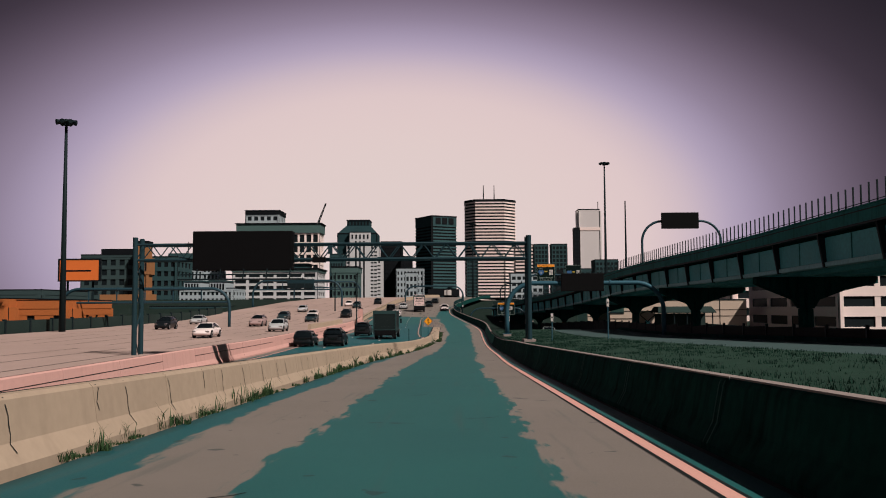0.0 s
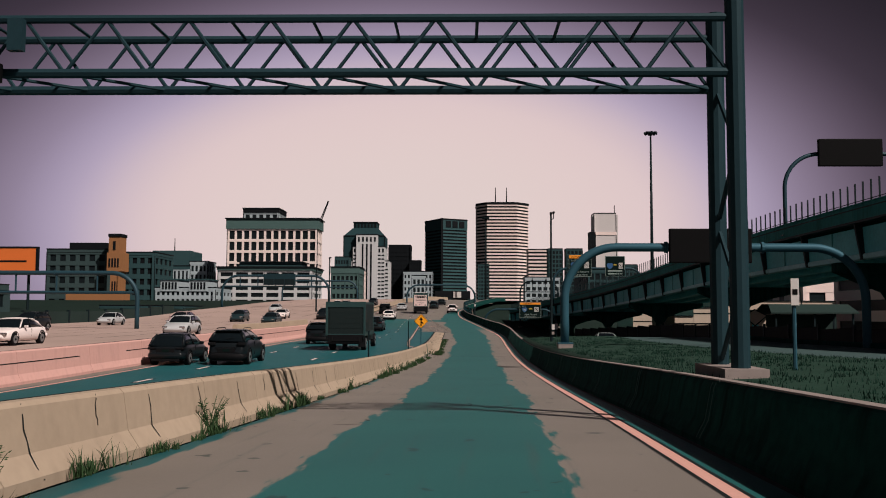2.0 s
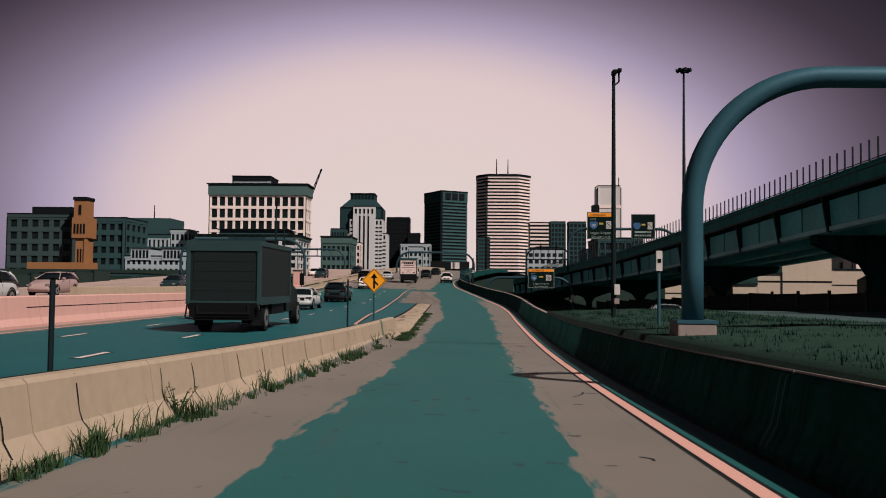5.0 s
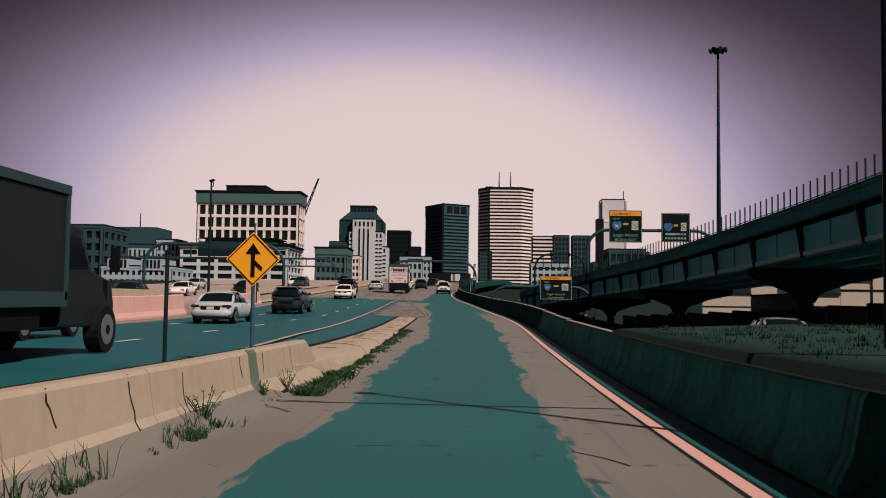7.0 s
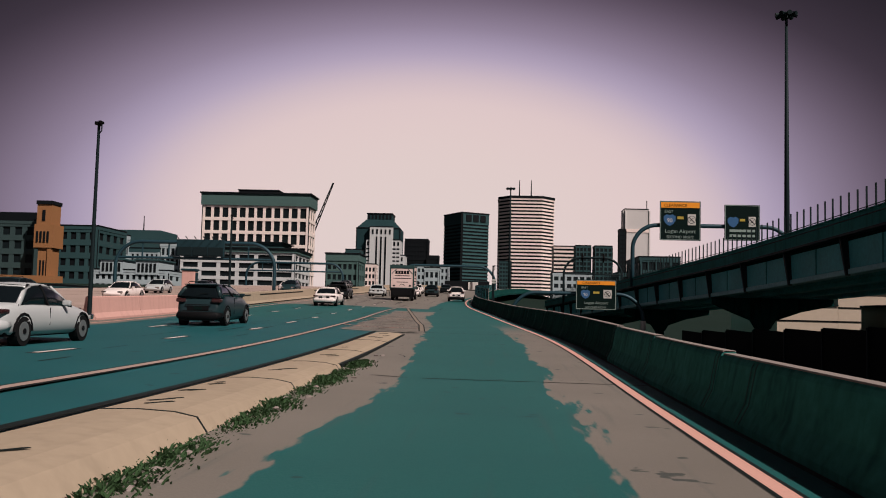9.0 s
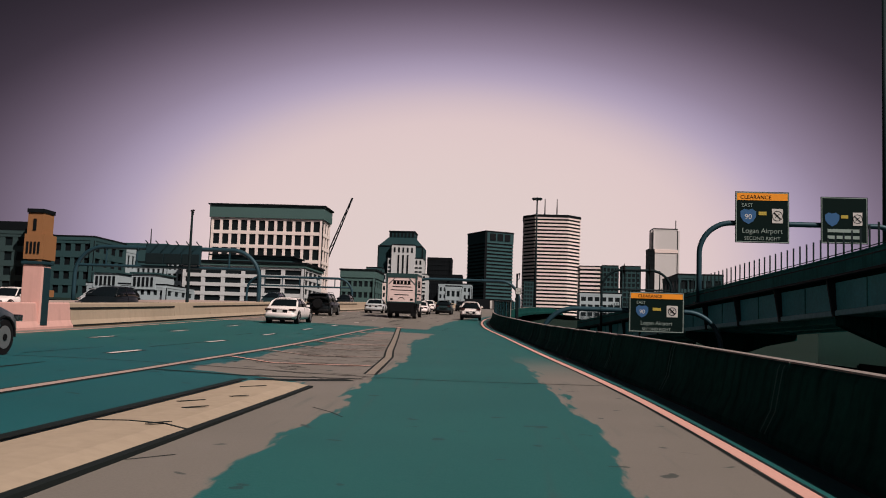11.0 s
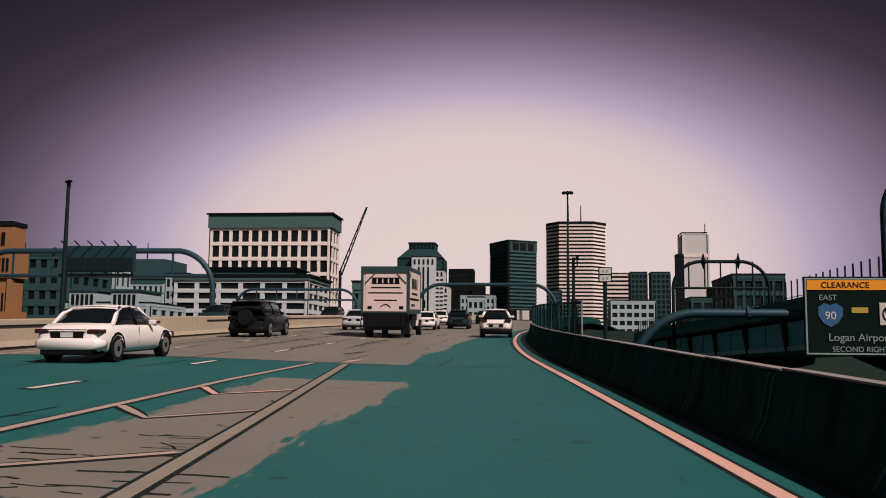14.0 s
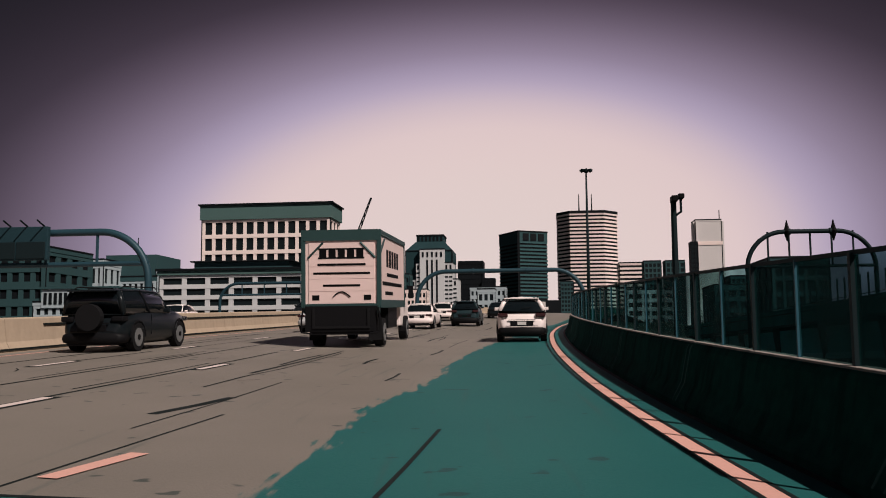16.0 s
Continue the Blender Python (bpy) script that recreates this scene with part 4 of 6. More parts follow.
# diamond merge sign
dsign = thing("merge_sign", "amber diamond merge warning sign on a steel post", "sign", at=pose(-3.28, 74.5, 1.525))
hd = 0.49
bm = bmesh.new()
fr_ = [bm.verts.new(p) for p in ((0, -0.015, -hd), (hd, -0.015, 0), (0, -0.015, hd), (-hd, -0.015, 0))]
bk_ = [bm.verts.new((v.co.x, 0.015, v.co.z)) for v in fr_]
bm.faces.new(fr_)
bm.faces.new(bk_[::-1])
for i in range(4):
    bm.faces.new((fr_[i], bk_[i], bk_[(i + 1) % 4], fr_[(i + 1) % 4]))
bmesh.ops.recalc_face_normals(bm, faces=bm.faces)
part("plate", bm, M_amber, dsign)
for i in range(4):
    a, b = [Vector(p) * 0.92 for p in (((0, 0, -hd), (hd, 0, 0), (0, 0, hd), (-hd, 0, 0))[i], ((0, 0, -hd), (hd, 0, 0), (0, 0, hd), (-hd, 0, 0))[(i + 1) % 4])]
    part("border", bar([(a.x, -0.017, a.z), (b.x, -0.017, b.z)], 0.010, 6), M_black, dsign)
bm = bmesh.new()
box(bm, -0.036, 0.036, -0.022, -0.016, -0.32, 0.11)
tri = [bm.verts.new(p) for p in ((-0.135, -0.022, 0.095), (0.135, -0.022, 0.095), (0, -0.022, 0.29))]
bm.faces.new(tri)
br = [bm.verts.new(p) for p in ((0.036, -0.022, -0.015), (0.036, -0.022, -0.11), (0.16, -0.022, -0.215), (0.175, -0.022, -0.145))]
bm.faces.new(br)
part("merge_arrow", bm, M_black, dsign, "black merge arrow")
part("post", bar([(0, 0.05, -1.85), (0, 0.05, 0.3)], 0.035, 8), M_steel, dsign)
for x, y, z0, z1 in ((-4.2, 48.3, -0.5, 1.28), (-4.0, 72.0, -0.5, 1.5)):
    d = thing("marker_post", "slim dark steel marker post behind the wall", "post", at=pose(x, y, z0))
    part("pole", bar([(0, 0, 0), (0, 0, z1 - z0)], 0.032, 8), M_steel_dark, d)
    part("cap", boxes((-0.04, 0.04, -0.04, 0.04, z1 - z0, z1 - z0 + 0.03)), M_steel_dark, d)
for x, y, h in ((5.8, 28.4, 1.7), (9.6, 30.0, 2.6), (5.1, 61.2, 1.85)):
    z = ground_z(x, y)
    d = thing("small_road_sign", "small pale road sign on a thin post in the grass", "sign", at=pose(x, y, z))
    part("post", bar([(0, 0, 0), (0, 0, h)], 0.04, 8), M_steel, d)
    part("plate", boxes((-0.075, 0.075, -0.07, -0.045, h - 0.5, h)), M_white, d, "pale plate")
    part("mark", boxes((-0.045, 0.045, -0.078, -0.07, h - 0.3, h - 0.2)), M_black, d)
route = thing("mile_marker", "small pale mile marker plate on a dark post", "sign", at=pose(1.47, 148.6, ramp_z(148.6) + 0.8))
part("post", bar([(0, 0, 0), (0, 0, 3.50 - ramp_z(148.6) - 0.8)], 0.05, 8), M_steel_dark, route)
top_z = 3.54 - ramp_z(148.6) - 0.8
for q in (0, 1):
    zc = top_z - 0.245 + q * 0.175
    part("back_plate", box(bmesh.new(), -0.16, 0.16, -0.062, -0.036, zc - 0.095, zc + 0.095, 0.012), M_black, route, "black rim")
    part("plate", box(bmesh.new(), -0.135, 0.135, -0.072, -0.060, zc - 0.07, zc + 0.07, 0.005), M_white, route, "pale plate with dark marks")
    for s in (-1, 1):
        part("mark", boxes((s * 0.045 - 0.018, s * 0.045 + 0.018, -0.077, -0.071, zc - 0.032, zc + 0.032)), M_letter, route)

# ---- poles and masts ----


def camera_pole(label, x, y, z0, z1, r=0.14):
    g = thing("camera_pole", label, "pole", at=pose(x, y, z0))
    h = z1 - z0
    part("pole", bar([(0, 0, 0), (0, 0, h * 0.5), (0, 0, h)], r, 10, r * 0.6), M_steel_dark, g)
    part("camera", box(bmesh.new(), -0.07, 0.07, -0.30, 0.08, h - 0.02, h + 0.12, 0.02), M_black, g)
    part("side_camera", box(bmesh.new(), 0.09, 0.22, -0.3, 0.02, h + 0.05, h + 0.16, 0.02), M_black, g)
    if z0 < 0:
        part("bracket", boxes((-0.12, 0.22, -0.05, 0.05, h - 1.9, h - 1.72)), M_steel_dark, g)
    part("arm", bar([(0, 0, h - 0.35), (0.16, -0.08, h - 0.25), (0.16, -0.08, h + 0.05)], 0.03, 6), M_steel_dark, g)
    return g


camera_pole("tall slim dark pole beyond the opposite lanes", -27.1, 176.4, 1.9, 10.9, 0.16)
verge_pole = camera_pole("tall dark camera pole on the grass verge", 5.15, 68.3, 0.35, 8.3, 0.09)
part("plate", box(bmesh.new(), 0.0, 0.18, -0.18, -0.15, 0.72, 1.06, 0.008), M_white, verge_pole, "small pale plate")
part("lower_plate", box(bmesh.new(), 0.0, 0.16, -0.18, -0.15, 0.42, 0.6, 0.008), M_coping, verge_pole)
camera_pole("tall dark camera pole at the median barrier end", -15.8, 115.8, 0.2, 8.4, 0.10)
camera_pole("dark camera pole behind the parapet fence", 1.56, 167.3, -2.4, 5.5, 0.11)


def high_mast(label, x, y, z0, z1):
    g = thing("high_mast_light", label, "light mast", at=pose(x, y, z0))
    h = z1 - z0
    part("pole", bar([(0, 0, 0), (0, 0, h * 0.5), (0, 0, h)], 0.42, 12, 0.16), M_steel_dark, g, smooth=True)
    part("ring", bar([(math.cos(a) * 0.9, math.sin(a) * 0.9, h - 0.1) for a in (2 * math.pi * i / 16 for i in range(17))], 0.09, 6), M_steel_dark, g)
    part("hub", bar([(0, 0, h - 0.5), (0, 0, h + 0.25)], 0.4, 10, 0.25), M_steel_dark, g)
    for i in range(8):
        a = 2 * math.pi * i / 8
        part("lamp", bar([(math.cos(a) * 0.35, math.sin(a) * 0.35, h), (math.cos(a) * 1.25, math.sin(a) * 1.25, h - 0.15)], 0.17, 8, 0.28), M_steel_dark, g)
    return g


high_mast("tall dark high-mast light beyond the viaduct", 35.6, 184.7, -3.0, 37.0)
high_mast("tall dark high-mast light ahead by the curve", 7.4, 324.0, 3.0, 35.4)
high_mast("tall dark high-mast light beyond the opposite lanes", -47.5, 80.0, -1.0, 26.0)
# ---- viaduct ----
via_x = smoothed([(-90, 21.2), (40, 20.4), (70, 19.9), (106, 19.2), (140, 17.3), (168, 15.2), (200, 12.6), (230, 10.2), (330, 9)], 8.0)
via_z = smoothed([(-90, 9.9), (0, 8.5), (40, 7.9), (63, 7.8), (75, 7.7), (90, 7.3), (106, 6.7), (120, 6.15), (140, 5.45), (168, 4.8), (200, 3.9), (230, 3.2), (330, 3.5)], 8.0)
viaduct = thing("viaduct", "dark teal steel-girder viaduct with a parapet and picket fence", "viaduct")
VY0, VY1 = -85, 226
VW = 9.2
# the deck's black underside is put into its colour, not left to shade
part("deck", sweep(bmesh.new(), [(0.1, -0.95), (0.1, -0.72), (VW - 0.1, -0.72), (VW - 0.1, -0.95), (VW - 1.0, -1.2), (1.0, -1.2)], steps(VY0, VY1, 4), lambda y: (via_x(y), via_z(y))), M_concrete_shaded, viaduct)
y = VY0
while y < VY1 - 1:
    e = min(y + 7.2, VY1)
    for off in (0.0, VW - 0.35):
        part("parapet", sweep(bmesh.new(), [(off, -0.90), (off, -0.08), (off - 0.05, -0.06), (off - 0.05, 0.0), (off + 0.36, 0.0), (off + 0.36, -0.06), (off + 0.3, -0.08), (off + 0.3, -0.90)], steps(y + 0.01, e - 0.01, 3.6), lambda y: (via_x(y), via_z(y))), M_parapet, viaduct)
    # dark strips stand for the shadow lines of the parapet's recesses
    for z0, z1, out in ((-0.30, -0.24, 0.02), (-1.02, -0.90, 0.12)):
        part("ledge", sweep(bmesh.new(), [(-out, z0), (-out, z1), (0.3, z1), (0.3, z0)], steps(y, e, 3.6), lambda y: (via_x(y), via_z(y))), M_steel_dark, viaduct, "dark ledge strip for a recess shadow line")
    for k, off in enumerate((0.35, VW * 0.36, VW * 0.64, VW - 0.8)):
        part("girder", sweep(bmesh.new(), [(off, -2.72), (off, -1.20), (off + 0.45, -1.20), (off + 0.45, -2.72)], steps(y, e, 3.6), lambda y: (via_x(y), via_z(y))), M_girder, viaduct)
        part("bottom_flange", sweep(bmesh.new(), [(off - 0.12, -2.86), (off - 0.12, -2.62), (off - 0.02, -2.58), (off + 0.5, -2.72), (off + 0.5, -2.86)], steps(y, e, 3.6), lambda y: (via_x(y), via_z(y))), M_flange if k == 0 else M_girder, viaduct, "pale bottom flange, bright edge put into its colour" if k == 0 else "")
    yy = y
    x, z = via_x(yy), via_z(yy)
    bm = bmesh.new()
    rows = [[bm.verts.new((x + a, yy + q + (b + 1.0) * 0.14, z + b)) for a, b in ((-0.05, -1.02), (0.36, -1.02), (0.36, -2.90), (0.16, -2.90))] for q in (-0.09, 0.09)]
    bm.faces.new(rows[0])
    bm.faces.new(rows[1][::-1])
    for i in range(4):
        bm.faces.new((rows[0][i], rows[1][i], rows[1][(i + 1) % 4], rows[0][(i + 1) % 4]))
    bmesh.ops.recalc_face_normals(bm, faces=bm.faces)
    part("bracket", bm, M_steel_dark, viaduct, "dark web bracket")
    part("stiffener", boxes((via_x(yy + 3.6) + 0.30, via_x(yy + 3.6) + 0.4, yy + 3.57, yy + 3.63, via_z(yy + 3.6) - 2.58, via_z(yy + 3.6) - 1.22)), M_parapet, viaduct)
    y = e
pl = thing("flag_pole", "plain dark pole beside the viaduct", "pole", at=pose(19.7, 76.4, via_z(76.4)))
part("pole", bar([(0, 0, 0), (0, 0, 4), (0, 0, 7.75)], 0.13, 8, 0.07), M_steel_dark, pl)
part("base", boxes((-0.15, 0.15, -0.15, 0.15, 0, 0.12)), M_steel_dark, pl)

picket_fence = thing("picket_fence", "dark picket fence along the viaduct parapet", "fence")
me_picket = bpy.data.meshes.new("picket")
bm = boxes((-0.035, 0.035, -0.035, 0.035, 0, 1.1))
bm.to_mesh(me_picket)
bm.free()
me_picket.materials.append(M_steel_dark)
for y in steps(-30, 224, 0.9):
    p = new("picket", me_picket)
    p.parent = picket_fence
    p.matrix_basis = pose(via_x(y) + 0.15, y, via_z(y))
for h in (0.12,):
    part("rail", sweep(bmesh.new(), [(0.13, h), (0.17, h), (0.17, h + 0.035), (0.13, h + 0.035)], steps(-30, 224, 4), lambda y: (via_x(y), via_z(y))), M_steel_dark, picket_fence)


def pier(y):
    g = thing("viaduct_pier", "dark concrete hammerhead pier under the viaduct", "pier", "viaduct piers")
    cx, top = via_x(y) + 3.9, via_z(y) - 2.88
    gz = ground_z(cx, y) - 0.5
    bm = bmesh.new()
    prof = [(-3.5, top), (4.9, top), (4.9, top - 0.45), (2.6, top - 0.95), (0.8, top - 1.6), (0.42, top - 2.2), (-0.42, top - 2.2), (-0.8, top - 1.6), (-2.4, top - 0.95), (-3.5, top - 0.45)]
    a = [bm.verts.new((cx + p, y - 0.5, z)) for p, z in prof]
    b = [bm.verts.new((cx + p, y + 0.5, z)) for p, z in prof]
    bm.faces.new(a)
    bm.faces.new(b[::-1])
    for i in range(len(prof)):
        bm.faces.new((a[i], b[i], b[(i + 1) % len(prof)], a[(i + 1) % len(prof)]))
    bmesh.ops.recalc_face_normals(bm, faces=bm.faces)
    # cap and stem colour carries the shade below the deck
    part("cap", bm, M_concrete_shaded, g)
    part("stem", box(bmesh.new(), cx - 0.4, cx + 0.4, y - 0.45, y + 0.45, gz, top - 2.2, 0.1), M_concrete_shaded, g)
    for off in (0.6, VW * 0.36 + 0.2, VW * 0.64 + 0.2, VW - 0.6):
        part("bearing", boxes((via_x(y) + off - 0.22, via_x(y) + off + 0.22, y - 0.3, y + 0.3, top, top + 0.02)), M_steel_dark, g)


for y in (-47.5, -20, 7.5, 35, 62.5, 90, 117.5, 145, 172.5, 200):
    pier(y)
ret = thing("retaining_wall", "dark concrete retaining wall behind the viaduct", "wall", kind="structure")
for y in steps(-80, 170, 10):
    part("wall_panel", boxes((36.0, 36.5, y + 0.02, y + 9.98, -4.5, 0.55)), M_soundwall, ret)
M_tan = mat("tan_cladding", (0.48, 0.385, 0.31), 0.8, vary=0.15, size=1.5, coarse=8, bump=0.08)


def tan_hall(label, x0, x1, y0, depth, z0, steps_up):
    """A tan clad hall whose front rises in steps, with dark joint lines and posts on the cladding."""
    g = thing("tan_hall", label, "building", at=pose(x0, y0, z0))
    n = len(steps_up)
    w = (x1 - x0) / n
    for i, h in enumerate(steps_up):
        part("cladding", boxes((i * w, (i + 1) * w - 0.02, 0, depth, 0, h - z0)), M_tan, g)
        part("roof_edge", boxes((i * w - 0.1, (i + 1) * w, -0.15, depth, h - z0, h - z0 + 0.14)), M_steel_dark, g, "dark roof edge")
        if i % 3 == 1:
            part("post", boxes(((i + 1) * w - 0.12, (i + 1) * w, -0.08, 0.02, 0, h - z0)), M_steel_dark, g)
        for z in (0.9, 2.2):
            if z < h - 0.3:
                part("joint_line", boxes((i * w, (i + 1) * w, -0.05, 0.02, z - z0, z - z0 + 0.13)), M_black, g, "dark joint line")
    return g


tan_hall("stepped tan clad hall seen below the viaduct", 26.6, 36.2, 128, 14, -3.4, (1.9, 3.0, 4.6, 5.2))
tan_hall("long tan clad hall with dark joint lines below the viaduct", 28.2, 62.0, 165, 16, -3.4, (2.4, 3.6, 4.4, 4.4, 4.4, 4.4))
kiosk = thing("gabled_shed", "small pale gabled shed with a dark cross brace", "shed", at=pose(25.5, 92.6, ground_z(25.5, 92.6)))
SH = 2.5 - ground_z(25.5, 92.6)
bm = bmesh.new()
prof = [(-0.95, 0), (0.95, 0), (0.95, SH - 0.5), (0, SH), (-0.95, SH - 0.5)]
rows = [[bm.verts.new((a, y, b)) for a, b in prof] for y in (0, 2.6)]
bm.faces.new(rows[0])
bm.faces.new(rows[1][::-1])
for i in range(5):
    bm.faces.new((rows[0][i], rows[1][i], rows[1][(i + 1) % 5], rows[0][(i + 1) % 5]))
bmesh.ops.recalc_face_normals(bm, faces=bm.faces)
part("wall", bm, M_tan, kiosk)
for a, b in (((-0.95, SH - 2.2), (0.95, SH - 0.6)), ((0.95, SH - 2.2), (-0.95, SH - 0.6)), ((-1.0, SH - 0.48), (0, SH + 0.04)), ((0, SH + 0.04), (1.0, SH - 0.48)), ((-0.95, SH - 2.25), (0.95, SH - 2.25))):
    part("brace", bar([(a[0], -0.03, a[1]), (b[0], -0.03, b[1])], 0.05, 6), M_steel_dark, kiosk)
part("door", boxes((-0.3, 0.3, -0.04, 0.0, SH - 2.2, SH - 1.3)), M_girder, kiosk)
shelter = thing("open_shelter", "long dark open shelter with a low pitched roof", "shelter", at=pose(27.2, 92.8, ground_z(28, 93)))
SZ = 2.3 - ground_z(28, 93)
bm = bmesh.new()
prof = [(-0.2, SZ), (2.2, SZ + 0.75), (4.6, SZ), (4.6, SZ - 0.12), (2.2, SZ + 0.6), (-0.2, SZ - 0.12)]
rows = [[bm.verts.new((b, a, c)) for a, c in prof] for b in (-0.3, 7.5)]
bm.faces.new(rows[0])
bm.faces.new(rows[1][::-1])
for i in range(6):
    bm.faces.new((rows[0][i], rows[1][i], rows[1][(i + 1) % 6], rows[0][(i + 1) % 6]))
bmesh.ops.recalc_face_normals(bm, faces=bm.faces)
part("roof", bm, M_soundwall, shelter)
for i in range(5):
    for yy in (0.1, 4.3):
        part("post", boxes((0.2 + i * 1.7, 0.34 + i * 1.7, yy, yy + 0.14, 0, SZ + 0.02)), M_steel_dark, shelter)
part("back_wall", boxes((0, 7.2, 4.1, 4.2, 0, SZ - 0.2)), M_soundwall, shelter)
yard_fence = thing("yard_fence", "dark panel fence along the yard below the viaduct", "fence")
for y in steps(-40, 150, 5.0):
    top = interp(y, [(-40, 2.6), (0, 2.2), (60, 1.4), (100, 1.1), (134, 0.2), (150, -0.2)])

    def foot(q):
        return line_x(q) + 17.4, ground_z(line_x(q) + 17.4, q)
    x, z = foot(y)
    part("panel", sweep(bmesh.new(), [(0, -0.2), (0, top - z), (0.06, top - z), (0.06, -0.2)], [y + 0.06, y + 4.94], foot), M_black, yard_fence)
    part("post", boxes((x - 0.05, x + 0.1, y - 0.08, y + 0.08, z - 0.3, top + 0.15)), M_steel_dark, yard_fence)
part("side_road", sweep(bmesh.new(), [(-4.0, 0.06), (4.0, 0.06), (4.0, -0.5), (-4.0, -0.5)], steps(-80, 100, 4), lambda y: (line_x(y) + 12.3, ground_z(line_x(y) + 8.3, y) - 0.1)), M_asphalt, None)
side = bpy.data.objects["side_road"]
tagged(side, "old dark asphalt side road beyond the grass", "road", kind="structure")
tagged(part("guard_curb", sweep(bmesh.new(), [(-0.2, -0.3), (-0.2, 0.3), (0.2, 0.3), (0.2, -0.3)], steps(-80, 92, 4), lambda y: (line_x(y) + 16.6, ground_z(line_x(y) + 8.3, y) - 0.1)), M_concrete_shaded), "low dark concrete curb beside the side road", "curb", kind="structure")

# fence on the parapet at the curve
M_mesh = bpy.data.materials.new("tinted_screen")
M_mesh.use_nodes = True
mn, ml = M_mesh.node_tree.nodes, M_mesh.node_tree.links
tr, ms = mn.new("ShaderNodeBsdfTransparent"), mn.new("ShaderNodeMixShader")
mn["Principled BSDF"].inputs["Base Color"].default_value = (0.014, 0.052, 0.052, 1)
mn["Principled BSDF"].inputs["Roughness"].default_value = 0.7
mn["Principled BSDF"].inputs["Specular IOR Level"].default_value = 0.04
tr.inputs[0].default_value = (0.58, 0.80, 0.80, 1)
sc = mn.new("ShaderNodeTexNoise")
sc.inputs["Scale"].default_value = 0.7
mr = mn.new("ShaderNodeMapRange")
mr.inputs[3].default_value, mr.inputs[4].default_value = 0.22, 0.72
mr.inputs[1].default_value, mr.inputs[2].default_value = 0.35, 0.65
ml.new(mn.new("ShaderNodeNewGeometry").outputs["Position"], sc.inputs["Vector"])
ml.new(sc.outputs["Fac"], mr.inputs[0])
ml.new(mr.outputs[0], ms.inputs[0])
ml.new(tr.outputs[0], ms.inputs[1])
ml.new(mn["Principled BSDF"].outputs[0], ms.inputs[2])
ml.new(ms.outputs[0], mn["Material Output"].inputs[0])
screen = thing("screen_fence", "dark tinted screen fence with steel posts on the bridge parapet", "fence")
for y in steps(152.0, 222.0, 1.25):
    bx, bz = line_x(y) + 0.98, ramp_z(y) + 0.87
    k = 0.035 if round((y - 152.0) / 1.25) % 2 else 0.02
    part("post", boxes((bx - k, bx + k, y - k, y + k, bz, bz + 0.94)), M_coping if y < 152.5 else M_steel_dark if k > 0.03 else M_steel, screen)
    if y < 221:
        y2 = y + 1.25
        pane = part("panel", sweep(bmesh.new(), [(0.97, 0.88), (0.985, 0.88), (0.985, 1.79), (0.97, 1.79)], [y + 0.05, y2 - 0.05], lambda q: (line_x(q), ramp_z(q))), M_mesh, screen)
        pane.visible_shadow = False
part("top_rail", sweep(bmesh.new(), [(0.96, 1.79), (1.0, 1.79), (1.0, 1.83), (0.96, 1.83)], steps(152, 222, 2.5), lambda q: (line_x(q), ramp_z(q))), M_steel_dark, screen)
PT = 2.95
pale = thing("wall_pillar", "square pale concrete pillar on the median wall", "pillar", at=pose(-16.75, 131.5, 0.4))
part("shaft", box(bmesh.new(), -0.4, 0.4, -0.3, 0.3, -0.7, PT - 0.4, 0.05), M_concrete_pink, pale)
part("cap", box(bmesh.new(), -0.46, 0.46, -0.36, 0.36, PT - 0.4, PT - 0.28, 0.03), M_gantry, pale)
# thin dark sheet laid over the shaft's right face
part("dark_side", boxes((0.4, 0.42, -0.24, 0.24, 0.3, PT - 0.5)), M_gantry, pale)


# ---- verge grass ----


def grass_patch():
    r = random.Random(21)
    verts, faces = [], []
    for i in range(44000):
        if i % 26 == 0:
            cy = r.uniform(-32, 96)
            cx = line_x(cy) + 1.35 + 6.5 * r.random() ** 1.3
            spread, tall = r.uniform(0.06, 0.3), r.uniform(0.5, 1.5)
        y = cy + r.gauss(0, spread * 1.5)
        x = max(line_x(y) + 1.3, cx + r.gauss(0, spread))
        z = ground_z(x, y)
        h, a, wd = r.uniform(0.02, 0.09) * tall, r.uniform(0, 6.28), r.uniform(0.006, 0.018)
        dx, dy = math.cos(a), math.sin(a)
        k = len(verts)
        verts += [(x - dy * wd, y + dx * wd, z - 0.02), (x + dy * wd, y - dx * wd, z - 0.02), (x + dx * h * 0.5, y + dy * h * 0.5, z + h)]
        faces.append((k, k + 1, k + 2))
    me = bpy.data.meshes.new("verge_grass")
    me.from_pydata(verts, [], faces)
    me.materials.append(M_verge)
    return me


tagged(new("verge_grass", grass_patch()), "rough green grass blades on the verge bank", "grass", kind="stuff")
# ---- the city ----
F_pink = mat("pale_stone", (0.82, 0.67, 0.63), 0.8, vary=0.12, size=2.0, coarse=20, bump=0.05)
F_sky_glass = mat("pale_cladding", (0.60, 0.56, 0.555), 0.6, vary=0.12, size=3.0, coarse=25, bump=0.05)
F_white = mat("white_precast", (0.84, 0.71, 0.67), 0.8, vary=0.1, size=2.0, coarse=20, bump=0.05)
F_grey = mat("blue_grey_stone", (0.36, 0.42, 0.45), 0.8, vary=0.2, size=2.0, coarse=20, bump=0.05)
F_mist = mat("pale_grey_panels", (0.56, 0.56, 0.57), 0.6, vary=0.15, size=3.0, coarse=25, bump=0.02)
F_teal = mat("weathered_green_roof", (0.07, 0.125, 0.12), 0.7, vary=0.25, size=2.0, coarse=15, bump=0.05)
